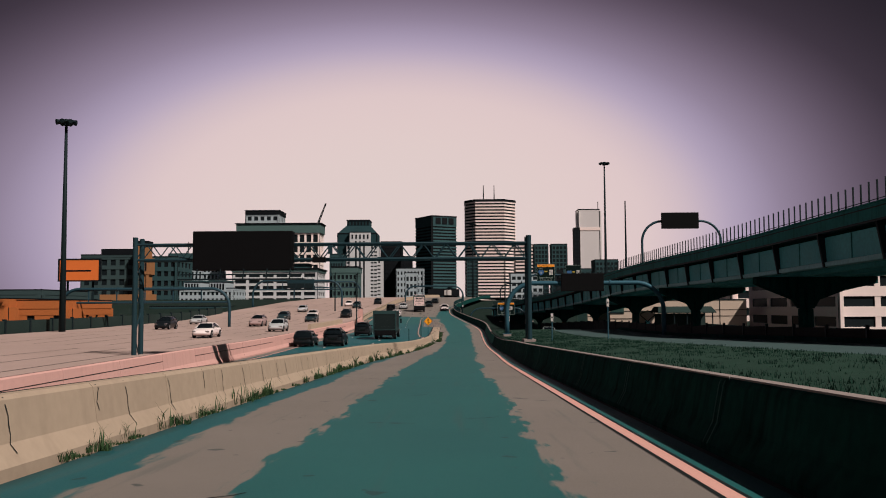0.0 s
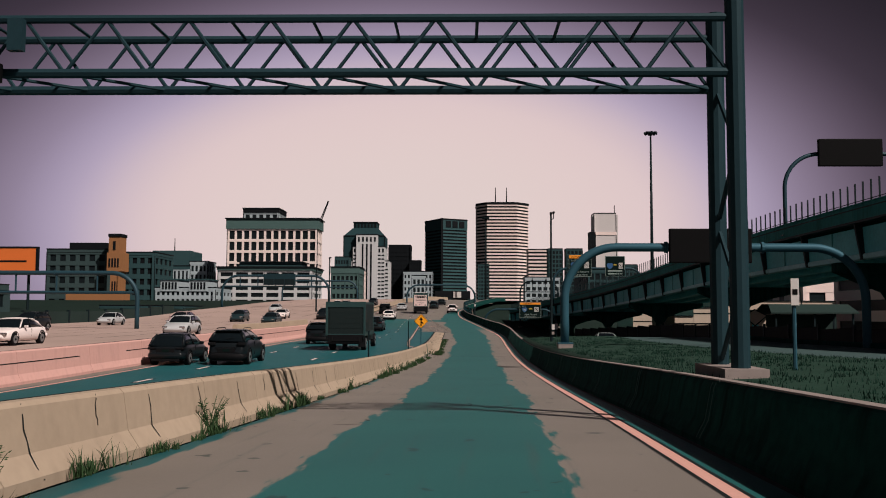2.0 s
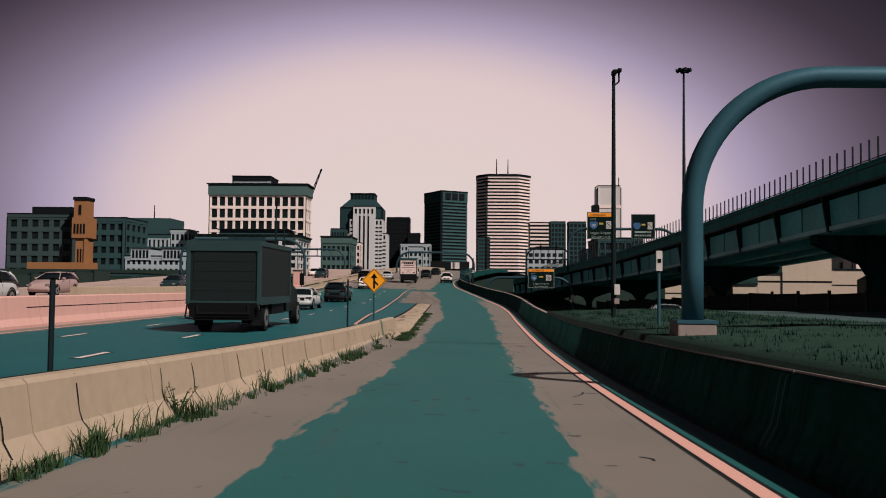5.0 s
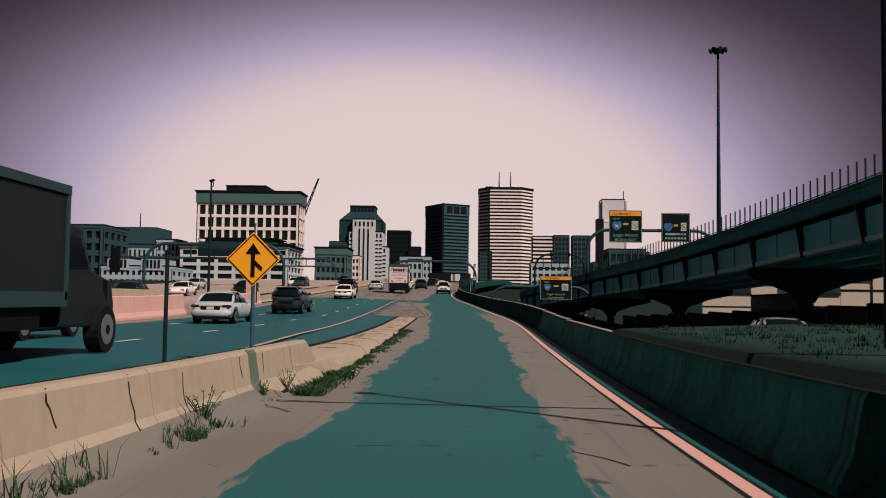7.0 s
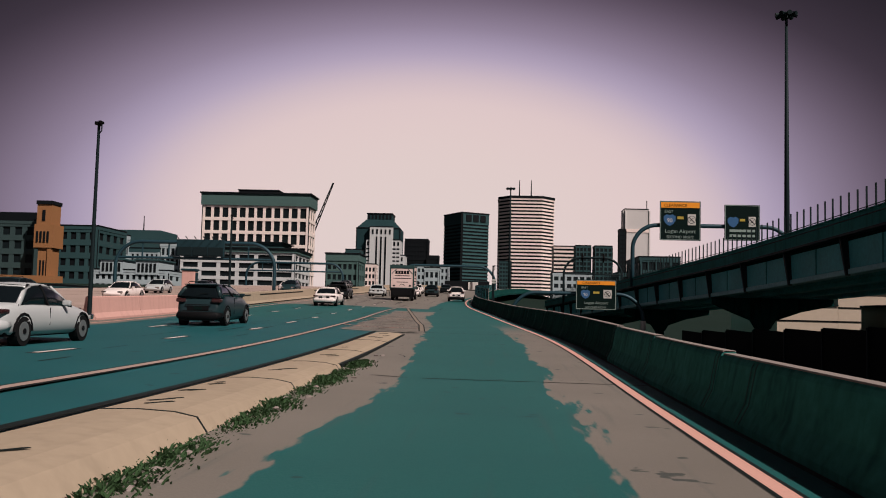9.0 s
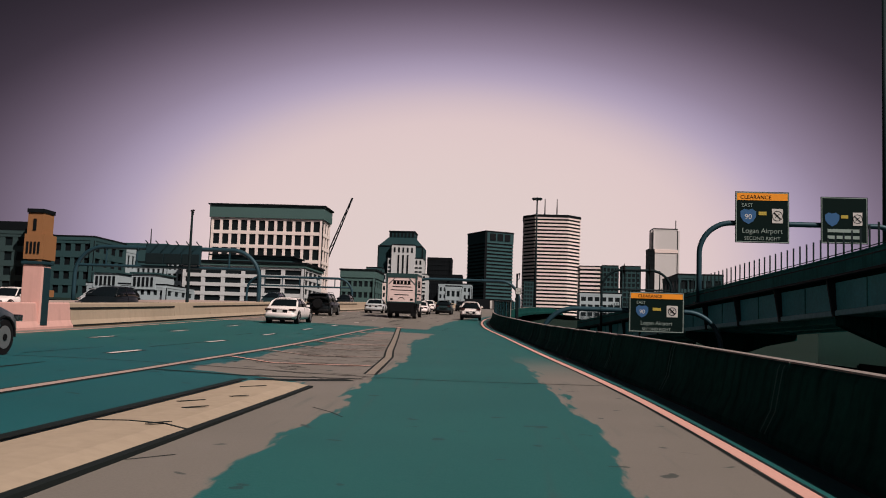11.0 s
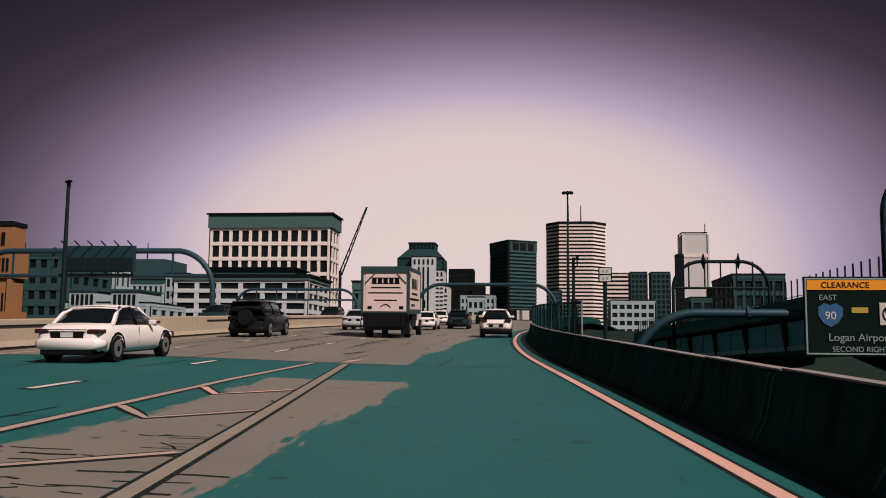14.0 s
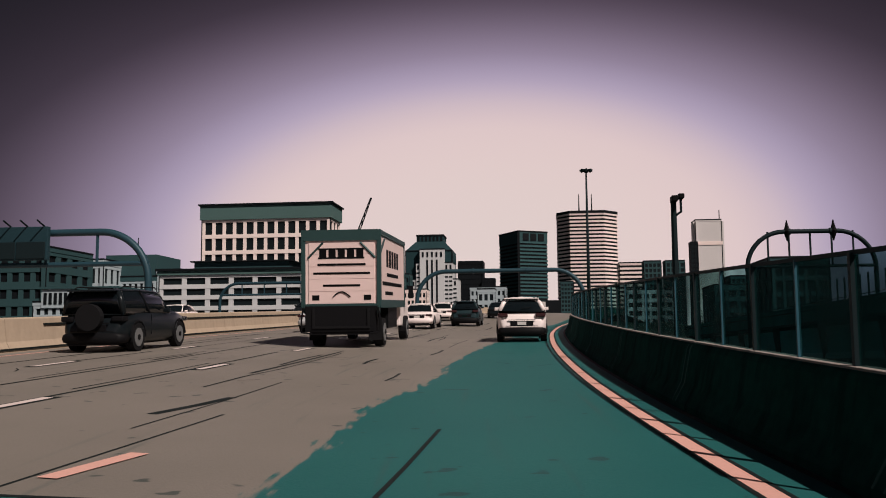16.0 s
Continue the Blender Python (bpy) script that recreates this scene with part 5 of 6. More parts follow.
F_dark = mat("dark_teal_facade", (0.030, 0.068, 0.074), 0.7, vary=0.25, size=2.0, coarse=20, bump=0.05)
F_slate = mat("slate_teal_spandrel", (0.036, 0.088, 0.094), 0.7, vary=0.25, size=2.0, coarse=20, bump=0.05)
F_black = mat("black_facade", (0.005, 0.007, 0.009), 0.7, vary=0.3, size=2.0, coarse=20, bump=0.02)
F_glass = mat("dark_window_glass", (0.007, 0.012, 0.014), 0.5, vary=0.3, size=3.0, coarse=10, bump=0, spec=0.12)
F_brick = mat("dark_brick", (0.038, 0.064, 0.066), 0.85, vary=0.3, size=1.0, coarse=12, bump=0.1)
F_orange = mat("orange_terracotta", (0.30, 0.14, 0.062), 0.8, vary=0.2, size=1.0, coarse=8, bump=0.1)
F_rust = mat("orange_warehouse", (0.42, 0.13, 0.04), 0.8, vary=0.2, size=1.0, coarse=8, bump=0.1)


def piece(me, parent, m):
    ob = new(me.name, me)
    ob.parent = parent
    ob.matrix_basis = m
    return ob


def mesh_box(name, x0, x1, y0, y1, z0, z1, material):
    me = bpy.data.meshes.new(name)
    bm = boxes((x0, x1, y0, y1, z0, z1))
    bm.to_mesh(me)
    bm.free()
    me.materials.append(material)
    return me


def office(label, x0, x1, y0, depth, z0, z1, wall, floors, bays, pier=0.3, band=0.35, glass=None, roof=None, roof_h=0.0, side_bays=4, proud=0.35, name="office_building"):
    """A building with a dark glazed core, floor bands and piers that stand proud of the glass."""
    g = thing(name, label, "building", at=pose((x0 + x1) / 2, y0, z0))
    w, h = x1 - x0, z1 - z0 - roof_h
    part("core", boxes((-w / 2, w / 2, 0, depth, -3, h)), glass or F_glass, g, "dark window glass")
    fh = h / floors
    if band:
        me = mesh_box("floor_band", -w / 2 - proud, w / 2 + proud, -proud, depth + proud, -fh * band / 2, fh * band / 2, wall)
        for k in range(floors + 1):
            piece(me, g, pose(0, 0, k * fh))
    if pier and bays:
        bw = w / bays
        me = mesh_box("pier", -bw * pier / 2, bw * pier / 2, -proud * 0.8, 0.4, -3, h, wall)
        for k in range(bays + 1):
            piece(me, g, pose(-w / 2 + k * bw, 0, 0))
        bd = depth / side_bays
        me = mesh_box("pier", -0.4, proud * 0.8, -bd * pier / 2, bd * pier / 2, -3, h, wall)
        for k in range(side_bays + 1):
            sgn = 1 if x0 < 0 else -1
            piece(me, g, pose(sgn * w / 2, k * bd, 0, 0, 0, 0 if sgn > 0 else 180))
    if roof_h:
        part("roof_storey", boxes((-w / 2 - proud * 2, w / 2 + proud * 2, -proud * 2, depth + proud * 2, h + 0.2, h + roof_h)), roof or F_teal, g)
        part("roof_edge", boxes((-w / 2 - proud * 3, w / 2 + proud * 3, -proud * 3, depth + proud * 3, h + roof_h, h + roof_h + 0.5)), F_black, g)
    else:
        part("parapet", boxes((-w / 2 - proud * 1.3, w / 2 + proud * 1.3, -proud * 1.3, depth + proud * 1.3, h, h + fh * 0.25)), roof or wall, g)
        # black strip added as a roof outline, wider with distance
        k = y0 * 0.0011
        part("roof_outline", boxes((-w / 2 - proud * 1.5, w / 2 + proud * 1.5, -proud * 1.5, depth + proud * 1.5, h + fh * 0.25, h + fh * 0.25 + k)), F_black, g, "black outline strip along the roof")
    # dark strips added to outline the front corners
    k = y0 * 0.0007
    for q in (-1, 1):
        part("corner_outline", boxes((q * (w / 2 + proud) - k / 2, q * (w / 2 + proud) + k / 2, -proud - k * 0.3, -proud + k, -3, h)), F_black, g, "dark outline strip down the corner")
    return g, w, h


def slab(plan, grow, z0, z1):
    """A level slice over a plan, pushed outwards by grow metres."""
    cx, cy = sum(q[0] for q in plan) / len(plan), sum(q[1] for q in plan) / len(plan)
    bm = bmesh.new()
    rings = []
    for z in (z0, z1):
        ring = []
        for x, y in plan:
            d = math.hypot(x - cx, y - cy)
            ring.append(bm.verts.new((cx + (x - cx) * (1 + grow / d), cy + (y - cy) * (1 + grow / d), z)))
        rings.append(ring)
    n = len(plan)
    bm.faces.new(rings[0][::-1])
    bm.faces.new(rings[1])
    for i in range(n):
        bm.faces.new((rings[0][i], rings[0][(i + 1) % n], rings[1][(i + 1) % n], rings[1][i]))
    bmesh.ops.recalc_face_normals(bm, faces=bm.faces)
    return bm


def plan_tower(label, at, plan, z1, wall, floors, band, proud, glass):
    """An office tower on any plan, with floor bands that stand proud of the glass."""
    g = thing("office_tower", label, "building", at=at)
    part("core", slab(plan, 0, -3, z1), glass, g, "dark window glass")
    fh = z1 / floors
    me = bpy.data.meshes.new("floor_band")
    bm = slab(plan, proud, -fh * band / 2, fh * band / 2)
    bm.to_mesh(me)
    bm.free()
    me.materials.append(wall)
    for k in range(floors + 1):
        piece(me, g, pose(0, 0, k * fh))
    return g


# striped tower with cut corners and two aerials
OCT = [(-19.5, 0), (17.5, 0), (32.7, 17), (32.7, 48), (17.5, 64), (-19.5, 64), (-32.7, 48), (-32.7, 17)]
g = plan_tower("tall pale office tower with dark bands and cut corners", pose(49.5, 1150, 0), OCT, 139.5, F_pink, 34, 0.5, 0.9, F_glass)
part("roof_storey", slab(OCT, 1.4, 140.6, 143.4), F_black, g)
part("plant_room", boxes((6, 16, 20, 40, 143.4, 146.2)), F_teal, g)
for x in (-9.0, 5.0):
    part("aerial", bar([(x, 8, 143), (x, 8, 163)], 0.8, 6, 0.4), F_black, g)
for x in range(-16, 17, 4):
    part("ground_pier", boxes((x - 0.8, x + 0.8, -1.4, -0.5, -3, 9)), F_pink, g)
office("dark low block at the foot of the striped tower", 18.0, 31.0, 1120, 20, 0, 62, F_dark, 14, 4, 0.3, 0.4, proud=0.4)
# dark tower turned on its corner
SQ = [(0, 0), (31.2, 18), (8.7, 57), (-22.5, 39)]
g = plan_tower("dark teal office tower with a flat black crown", pose(-27.0, 1150, 0), SQ, 110, F_slate, 27, 0.5, 0.8, F_black)
part("crown", slab(SQ, 0.9, 110.6, 121.4), F_dark, g)
part("roof_edge", slab(SQ, 1.4, 121.4, 123.0), F_black, g)
me = mesh_box("crown_opening", -3.6, 3.6, -1.4, 0.6, 112, 120, F_black)
for k in range(3):
    s = 0.24 + 0.27 * k
    piece(me, g, pose(31.2 * s, 18 * s, 0, 0, 0, 30))
part("corner_pier", slab([(-1.2, -1.4), (1.4, -1.2), (1.2, 1.4), (-1.4, 1.2)], 0, -3, 121), F_black, g)
# stepped stone tower
deco = thing("stepped_tower", "stepped pale stone tower with a dark green crown", "building", at=pose(-106.0, 1004, 0))
F_verdigris = mat("dark_verdigris", (0.014, 0.040, 0.046), 0.7, vary=0.35, size=3.0, coarse=12, bump=0.05)
part("back_block", boxes((-26.3, 18.8, 6, 46, -3, 88.5)), F_verdigris, deco, "dark verdigris back block")
bm = bmesh.new()
rows = [[bm.verts.new((x, y, z)) for x, y in ((x0, y0), (x1, y0), (x1, y1), (x0, y1))] for x0, x1, y0, y1, z in ((-26.3, 18.8, 6, 46, 88.5), (-17.0, 10.6, 11, 40, 97.5))]
bm.faces.new(rows[1])
for i in range(4):
    bm.faces.new((rows[0][i], rows[0][(i + 1) % 4], rows[1][(i + 1) % 4], rows[1][i]))
bmesh.ops.recalc_face_normals(bm, faces=bm.faces)
part("mansard", bm, F_verdigris, deco)
part("crown", boxes((-16.3, 9.7, 11.5, 39, 97.5, 103.2)), F_verdigris, deco)
part("crown_edge", boxes((-16.8, 10.2, 11, 39.5, 103.2, 104.6)), F_black, deco)
for k in range(7):
    part("crown_slot", boxes((-15.2 + k * 3.7, -13.4 + k * 3.7, 11.1, 11.6, 98.3, 102.4)), F_black, deco)
for x in (-26.3, 18.8):
    part("edge_line", boxes((x - 0.5, x + 0.5, 5.6, 6.6, 58, 88.5)), F_black, deco)
part("mansard_line", boxes((-26.6, 19.1, 5.5, 6.4, 87.9, 88.9)), F_black, deco)
# front shaft between two pairs of stepped wings
for x0, x1, y0, z1, rows_ in ((-11.8, 11.8, 0.0, 89.0, 0), (-15.6, 19.6, 1.6, 75.8, 14), (-24.0, 24.6, 3.0, 60.2, 12)):
    part("stone_block", boxes((x0, x1, y0, 30, -3, z1)), F_mist, deco, "pale grey stone")
    part("block_edge", boxes((x0 - 0.3, x1 + 0.3, y0 - 0.4, 30, z1, z1 + 0.8)), F_black, deco)
for x in (-4.6, 0.0, 4.6):
    part("tall_slot", boxes((x - 0.85, x + 0.85, -0.3, 0.2, 8, 79)), F_black, deco)
for x in (-8.8, -4.4, 0.0, 4.4, 8.8):
    part("arched_window", boxes((x - 0.9, x + 0.9, -0.3, 0.2, 81.5, 86.5)), F_black, deco)
me = mesh_box("wing_window", -1.5, 1.5, -0.3, 0.3, 0, 1.5, F_glass)
me_s = mesh_box("top_window", -0.9, 0.9, -0.3, 0.3, 0, 4.2, F_black)
for side in (-1, 1):
    for y0, xs, ztop in ((1.6, (13.6, 17.6), 75.8), (3.0, (15.2, 18.4, 21.6), 60.2)):
        for x in xs:
            if side < 0 and x > 16 and ztop > 70:
                continue
            piece(me_s, deco, pose(side * x, y0, ztop - 6.0))
            z = ztop - 10
            while z > 6:
                piece(me, deco, pose(side * x, y0, z))
                z -= 4.1
# black blocks beside them
office("plain black office block among the towers", -89.5, -64.0, 1100, 30, 0, 83, F_black, 16, 8, 0.3, 0.4, glass=F_black, proud=0.4)
office("low black office block", -63.0, -50.5, 1080, 20, 0, 63, F_black, 10, 4, 0.3, 0.4, glass=F_black, proud=0.4)
office("low grey stone block with small windows", -45.5, -24.0, 700, 18, 0, 33, F_grey, 7, 8, 0.5, 0.45, proud=0.3)
office("narrow grey stone block far ahead", -31.0, -23.5, 560, 12, 0, 24, F_grey, 5, 3, 0.4, 0.4, proud=0.3)
office("dark low block far off", -126.0, -113.0, 900, 20, 0, 56, F_dark, 9, 5, 0.4, 0.4, proud=0.3)
office("pale low block far off", -118.0, -96.0, 880, 20, 0, 42, F_pink, 7, 7, 0.4, 0.4, proud=0.3)
office("dark flat-roofed block beside the white block", -62.5, -50.0, 440, 20, 0, 24, F_teal, 5, 6, 0.35, 0.5, proud=0.3, roof_h=3)
# big white block with a dark roof storey and penthouse
g, w, h = office("large white office block with gridded windows and green roof storey", -105.8, -66.2, 416, 13, 0, 44.4, F_white, 8, 12, 0.30, 0.24, roof=F_teal, roof_h=4.6, proud=0.5, side_bays=3)
office("blue-grey block with a flat dark roof behind", -148.5, -125.5, 620, 24, 0, 73, F_grey, 14, 5, 0.4, 0.4, proud=0.4, roof_h=3, roof=F_black)
g, w, h = office("wide low pale grey block with dark windows", -94.0, -58.6, 358, 24, 0, 19.6, F_mist, 7, 6, 0.2, 0.40, roof=F_teal, roof_h=1.2, proud=0.4)
part("roof_hump", boxes((-11, 13, 4, 18, h + 1.7, h + 3.6)), F_dark, g)
part("roof_slab", boxes((-11.8, 13.8, 3.2, 18.8, h + 3.6, h + 3.9)), F_black, g)
g, w, h = office("low pale stone block with rows of small dark windows", -107.0, -86.5, 325, 20, 0, 10.2, F_grey, 4, 12, 0.45, 0.5, proud=0.3)
for x0, x1 in ((-8.6, -2.2), (1.4, 7.8)):
    part("pavilion", boxes((x0, x1, -0.6, 12, h - 0.5, h + 3.4)), F_grey, g)
    for k in range(5):
        part("tall_window", boxes((x0 + 0.55 + k * 1.12, x0 + 1.2 + k * 1.12, -0.72, -0.5, h + 0.2, h + 2.6)), F_black, g)
    part("pavilion_roof", boxes((x0 - 0.4, x1 + 0.4, -1.0, 12.4, h + 3.4, h + 3.8)), F_dark, g)
part("archway", boxes((-1.2, 0.9, -0.75, 0.2, -1, 5.2)), F_black, g, "dark archway")
# dark underpass portal far ahead with a pale sign
portal = thing("underpass_portal", "dark distant underpass portal with a pale sign board", "portal", at=pose(-4.0, 334, 5.0))
part("lintel", boxes((-6.4, 6.2, 0, 10, 2.6, 5.3)), F_black, portal)
for x in (-6.0, -0.6, 5.8):
    part("pier", boxes((x - 0.5, x + 0.5, 0.2, 10, -1, 2.6)), F_dark, portal)
part("recess", boxes((-5.6, 5.4, 4.0, 4.3, -1, 2.6)), F_black, portal)
part("sign_board", box(bmesh.new(), 0.2, 3.0, -0.3, -0.05, 2.9, 5.0, 0.06), M_white, portal, "pale sign board")
# crane
crane = thing("tower_crane", "thin dark crane jib leaning over the roofs", "crane", at=pose(-98.0, 610, 20))
for s_ in (-0.9, 0.9):
    part("jib_chord", bar([(-6 + s_, 0, 20), (8 + s_ * 0.3, 0, 57)], 0.42, 5, 0.3), F_black, crane)
for k in range(10):
    a, b = k / 10, (k + 1) / 10
    q = 1 if k % 2 else -1
    part("lacing", bar([(-6 + 14 * a + q * (0.9 - 0.6 * a), 0, 20 + 37 * a), (-6 + 14 * b - q * (0.9 - 0.6 * b), 0, 20 + 37 * b)], 0.16, 4), F_black, crane)
part("mast", bar([(-6, 0, -20), (-6, 0, 22)], 0.9, 5), F_black, crane)
# left group
g, w, h = office("dark brick block with a grid of windows", -147.5, -126.5, 330, 24, 0, 23.5, F_brick, 6, 6, 0.4, 0.4, proud=0.4)
part("plant_room", boxes((-4, 9, 2, 14, h, h + 3.6)), F_black, g)
office("dark plain brick wing", -126.4, -112.5, 338, 20, 0, 23.0, F_dark, 6, 5, 0.4, 0.45, glass=F_black, proud=0.4)
tow = thing("clock_tower", "slender orange terracotta tower with dark slots", "tower", at=pose(-121.4, 324, 0))
part("shaft", boxes((-2.1, 2.1, 0, 5, -2, 22)), F_orange, tow)
part("side_pier", boxes((-2.5, -1.5, -0.3, 4, -2, 16.4)), F_brick, tow)
for k in range(3):
    part("lower_slot", boxes((-0.9 + k * 0.9, -0.45 + k * 0.9, -0.12, 0.2, 6.5, 13.0)), F_black, tow)
part("stage", boxes((-2.6, 2.8, -0.6, 5.6, 16.5, 23)), F_orange, tow)
part("belfry", boxes((-2.2, 1.9, -0.3, 5.2, 23, 28.6)), F_orange, tow)
part("corner_quoin", boxes((1.3, 2.4, -0.4, 0.4, 2, 16.5)), F_orange, tow)
part("base_wing", boxes((-16, 4.5, -2, 3, -2, 8.7)), F_orange, tow)
part("cap", boxes((-2.4, 2.1, -0.6, 5.5, 28.6, 29.6)), F_black, tow)
for k in range(4):
    part("slot", boxes((-1.9 + k * 1.0, -1.4 + k * 1.0, -0.8, -0.55, 18, 21)), F_black, tow)
part("arrow_slot", boxes((-0.6, 0.2, -0.5, -0.2, 24, 27)), F_black, tow)
office("pale stone block with tall arched windows", -150.0, -140.5, 420, 16, 0, 27, F_grey, 4, 5, 0.5, 0.3, proud=0.4)
g, w, h = office("pale columned hall under a dark slab roof", -145.5, -128.0, 432, 20, 0, 22.5, F_grey, 4, 9, 0.5, 0.25, roof=F_dark, roof_h=0, proud=0.4)
part("attic", boxes((-w / 2, w / 2, 0, 20, h, h + 8.8)), F_dark, g)
part("aerial", bar([(0, 5, h + 8), (0, 5, h + 15)], 0.3, 5, 0.15), F_black, g)
office("narrow pale stone office block", -127.5, -119.8, 432, 14, 0, 25, F_grey, 6, 4, 0.4, 0.35, proud=0.3)
# right group
office("pale banded low office block", 74.5, 97.0, 1050, 26, 0, 75, F_pink, 18, 0, 0, 0.5, proud=0.6)
office("dark teal glass office block far off", 92.8, 107.5, 1000, 20, 0, 72, F_dark, 15, 4, 0.3, 0.3, proud=0.4)
office("dark teal glass office block far off", 112.3, 129.0, 1000, 20, 0, 72, F_dark, 15, 4, 0.3, 0.3, proud=0.4)
office("slim black tower with an aerial", 150.0, 156.5, 1090, 14, 0, 98, F_black, 20, 2, 0.3, 0.3, proud=0.3)
g, w, h = office("tall plain white tower far off", 157.0, 182.5, 1100, 24, 0, 122, F_sky_glass, 24, 5, 1.0, 0.0, glass=F_sky_glass, proud=0.4)
part("band", boxes((-w / 2 - 0.9, w / 2 + 0.9, -0.9, 10, h * 0.80, h * 0.83)), F_pink, g, "pale pink band")
part("aerial", bar([(12, 4, h), (12, 4, h + 12)], 0.5, 5), F_black, g)
office("low dark teal office block", 130.0, 150.0, 800, 24, 0, 44, F_dark, 10, 6, 0.3, 0.4, proud=0.3)
office("pale low terrace block", 40.0, 62.0, 600, 16, 0, 25, F_grey, 6, 6, 0.3, 0.45, proud=0.3)
office("dark low block behind the viaduct", 60.0, 92.0, 480, 24, 0, 20, F_dark, 5, 8, 0.3, 0.4, proud=0.3)
office("pale pink warehouse with bands of windows", 71.0, 125.0, 205, 30, -5, 12.5, F_pink, 4, 8, 0.5, 0.55, proud=0.3)
office("pale banded parking garage", 66.0, 118.0, 128, 46, -5, 9.0, F_white, 4, 8, 0.15, 0.5, proud=0.3)
office("dark apartment block with rows of lit-edged windows", 70.0, 130.0, 66, 40, -5, 14.0, F_black, 5, 10, 0.35, 0.45, glass=F_pink, proud=0.3)
office("teal glass block beyond the viaduct", 88.0, 130.0, 300, 30, -4, 16, F_dark, 5, 8, 0.3, 0.35, proud=0.3)
# left foreground sheds and billboard
office("low orange warehouse with dark doors", -80.0, -62.0, 96, 18, -1.5, 3.4, F_rust, 1, 4, 0.6, 0.35, proud=0.25, name="warehouse")
office("low orange warehouse with dark doors", -61.5, -54.0, 98, 14, -1.5, 3.2, F_rust, 1, 2, 0.7, 0.4, proud=0.25, name="warehouse")
office("low dark brick works shed", -105.0, -82.0, 150, 22, -1.5, 6.0, F_brick, 2, 7, 0.4, 0.4, proud=0.25, name="shed")
office("low dark teal works building", -80.0, -62.0, 210, 22, 0, 3.2, F_dark, 2, 8, 0.4, 0.4, proud=0.25)
bill = thing("billboard", "orange billboard on dark steel legs", "billboard", at=pose(-95.0, 200, 0))
part("board", box(bmesh.new(), -5.0, 5.0, -0.3, 0.3, 10.4, 15.6, 0.05), M_board, bill)
for x in (-3.2, 3.2):
    part("leg", bar([(x, 0.5, -1), (x, 0.5, 10.5)], 0.3, 8), M_steel_dark, bill)
for a, b, c, d in ((-5.4, 5.4, 15.6, 15.9), (-5.4, 5.4, 10.1, 10.4), (-5.4, -5.0, 10.4, 15.6), (5.0, 5.4, 10.4, 15.6)):
    part("frame", boxes((a, b, -0.4, 0.4, c, d)), F_black, bill, "dark frame")
part("stripe", boxes((-3.6, 3.0, -0.33, -0.29, 12.6, 13.0)), F_black, bill)
part("catwalk", boxes((-5.2, 5.2, -1.0, -0.2, 10.1, 10.25)), M_steel_dark, bill)
office("dark teal glass block behind the arch", 43.5, 54.0, 330, 22, -2, 17.0, F_dark, 6, 5, 0.25, 0.3, proud=0.3)

# ---- vehicles ----


def paint(name, base, rough=0.35, spec=0.5):
    return mat(name, base, rough, vary=0.06, size=0.8, bump=0, spec=spec, coarse=1.2)


C_white = paint("white_car_paint", (0.80, 0.70, 0.68))
C_silver = paint("silver_car_paint", (0.45, 0.46, 0.47), 0.3)
C_grey = paint("grey_car_paint", (0.16, 0.18, 0.18), 0.35, 0.3)
C_black = paint("black_car_paint", (0.007, 0.010, 0.012), 0.3, 0.22)
C_dark = paint("dark_teal_car_paint", (0.014, 0.030, 0.035), 0.3, 0.3)
C_red = paint("rosy_car_paint", (0.36, 0.25, 0.24), 0.35)
C_glass = paint("car_glass", (0.005, 0.008, 0.010), 0.12, 0.35)
C_trim = mat("black_car_trim", (0.005, 0.005, 0.006), 0.6, vary=0.2, size=0.3, bump=0.05)
C_tyre = mat("tyre_rubber", (0.008, 0.008, 0.009), 0.85, vary=0.2, size=0.1, bump=0.1)
C_rim = mat("wheel_rim", (0.32, 0.33, 0.34), 0.35, metal=0.7, vary=0.1, size=0.3, bump=0)
C_lamp = paint("tail_lamp", (0.035, 0.010, 0.011), 0.25)
C_chrome = mat("chrome", (0.6, 0.6, 0.6), 0.2, metal=1.0, vary=0.05, size=0.5, bump=0)


def prism(profile, half, bevel=0.05, taper=None):
    """A side outline (y, z) drawn out to both sides; taper gives a narrower half width by height."""
    bm = bmesh.new()
    sides = []
    for s in (-1, 1):
        sides.append([bm.verts.new((s * (half if taper is None else taper(z)), y, z)) for y, z in profile])
    bm.faces.new(sides[0])
    bm.faces.new(sides[1][::-1])
    n = len(profile)
    for i in range(n):
        bm.faces.new((sides[0][i], sides[0][(i + 1) % n], sides[1][(i + 1) % n], sides[1][i]))
    bmesh.ops.recalc_face_normals(bm, faces=bm.faces)
    if bevel:
        bmesh.ops.bevel(bm, geom=list(bm.edges), offset=bevel, segments=2, affect="EDGES", profile=0.6, clamp_overlap=True)
    return bm


def wheel(parent, x, y, r, w, steer=0):
    t = part("wheel", bmesh.new(), C_tyre, parent)
    t.matrix_basis = pose(x, y, r)
    s = 1 if x > 0 else -1
    part("tyre", bar([(-w / 2, 0, 0), (-w / 2 + 0.03, 0, 0), (w / 2 - 0.03, 0, 0), (w / 2, 0, 0)], r, 20), C_tyre, t)
    part("rim", bar([(s * (w / 2 - 0.06), 0, 0), (s * (w / 2 + 0.012), 0, 0)], r * 0.66, 16), C_rim, t)
    part("hub", bar([(s * (w / 2), 0, 0), (s * (w / 2 + 0.03), 0, 0)], r * 0.2, 8), C_trim, t)


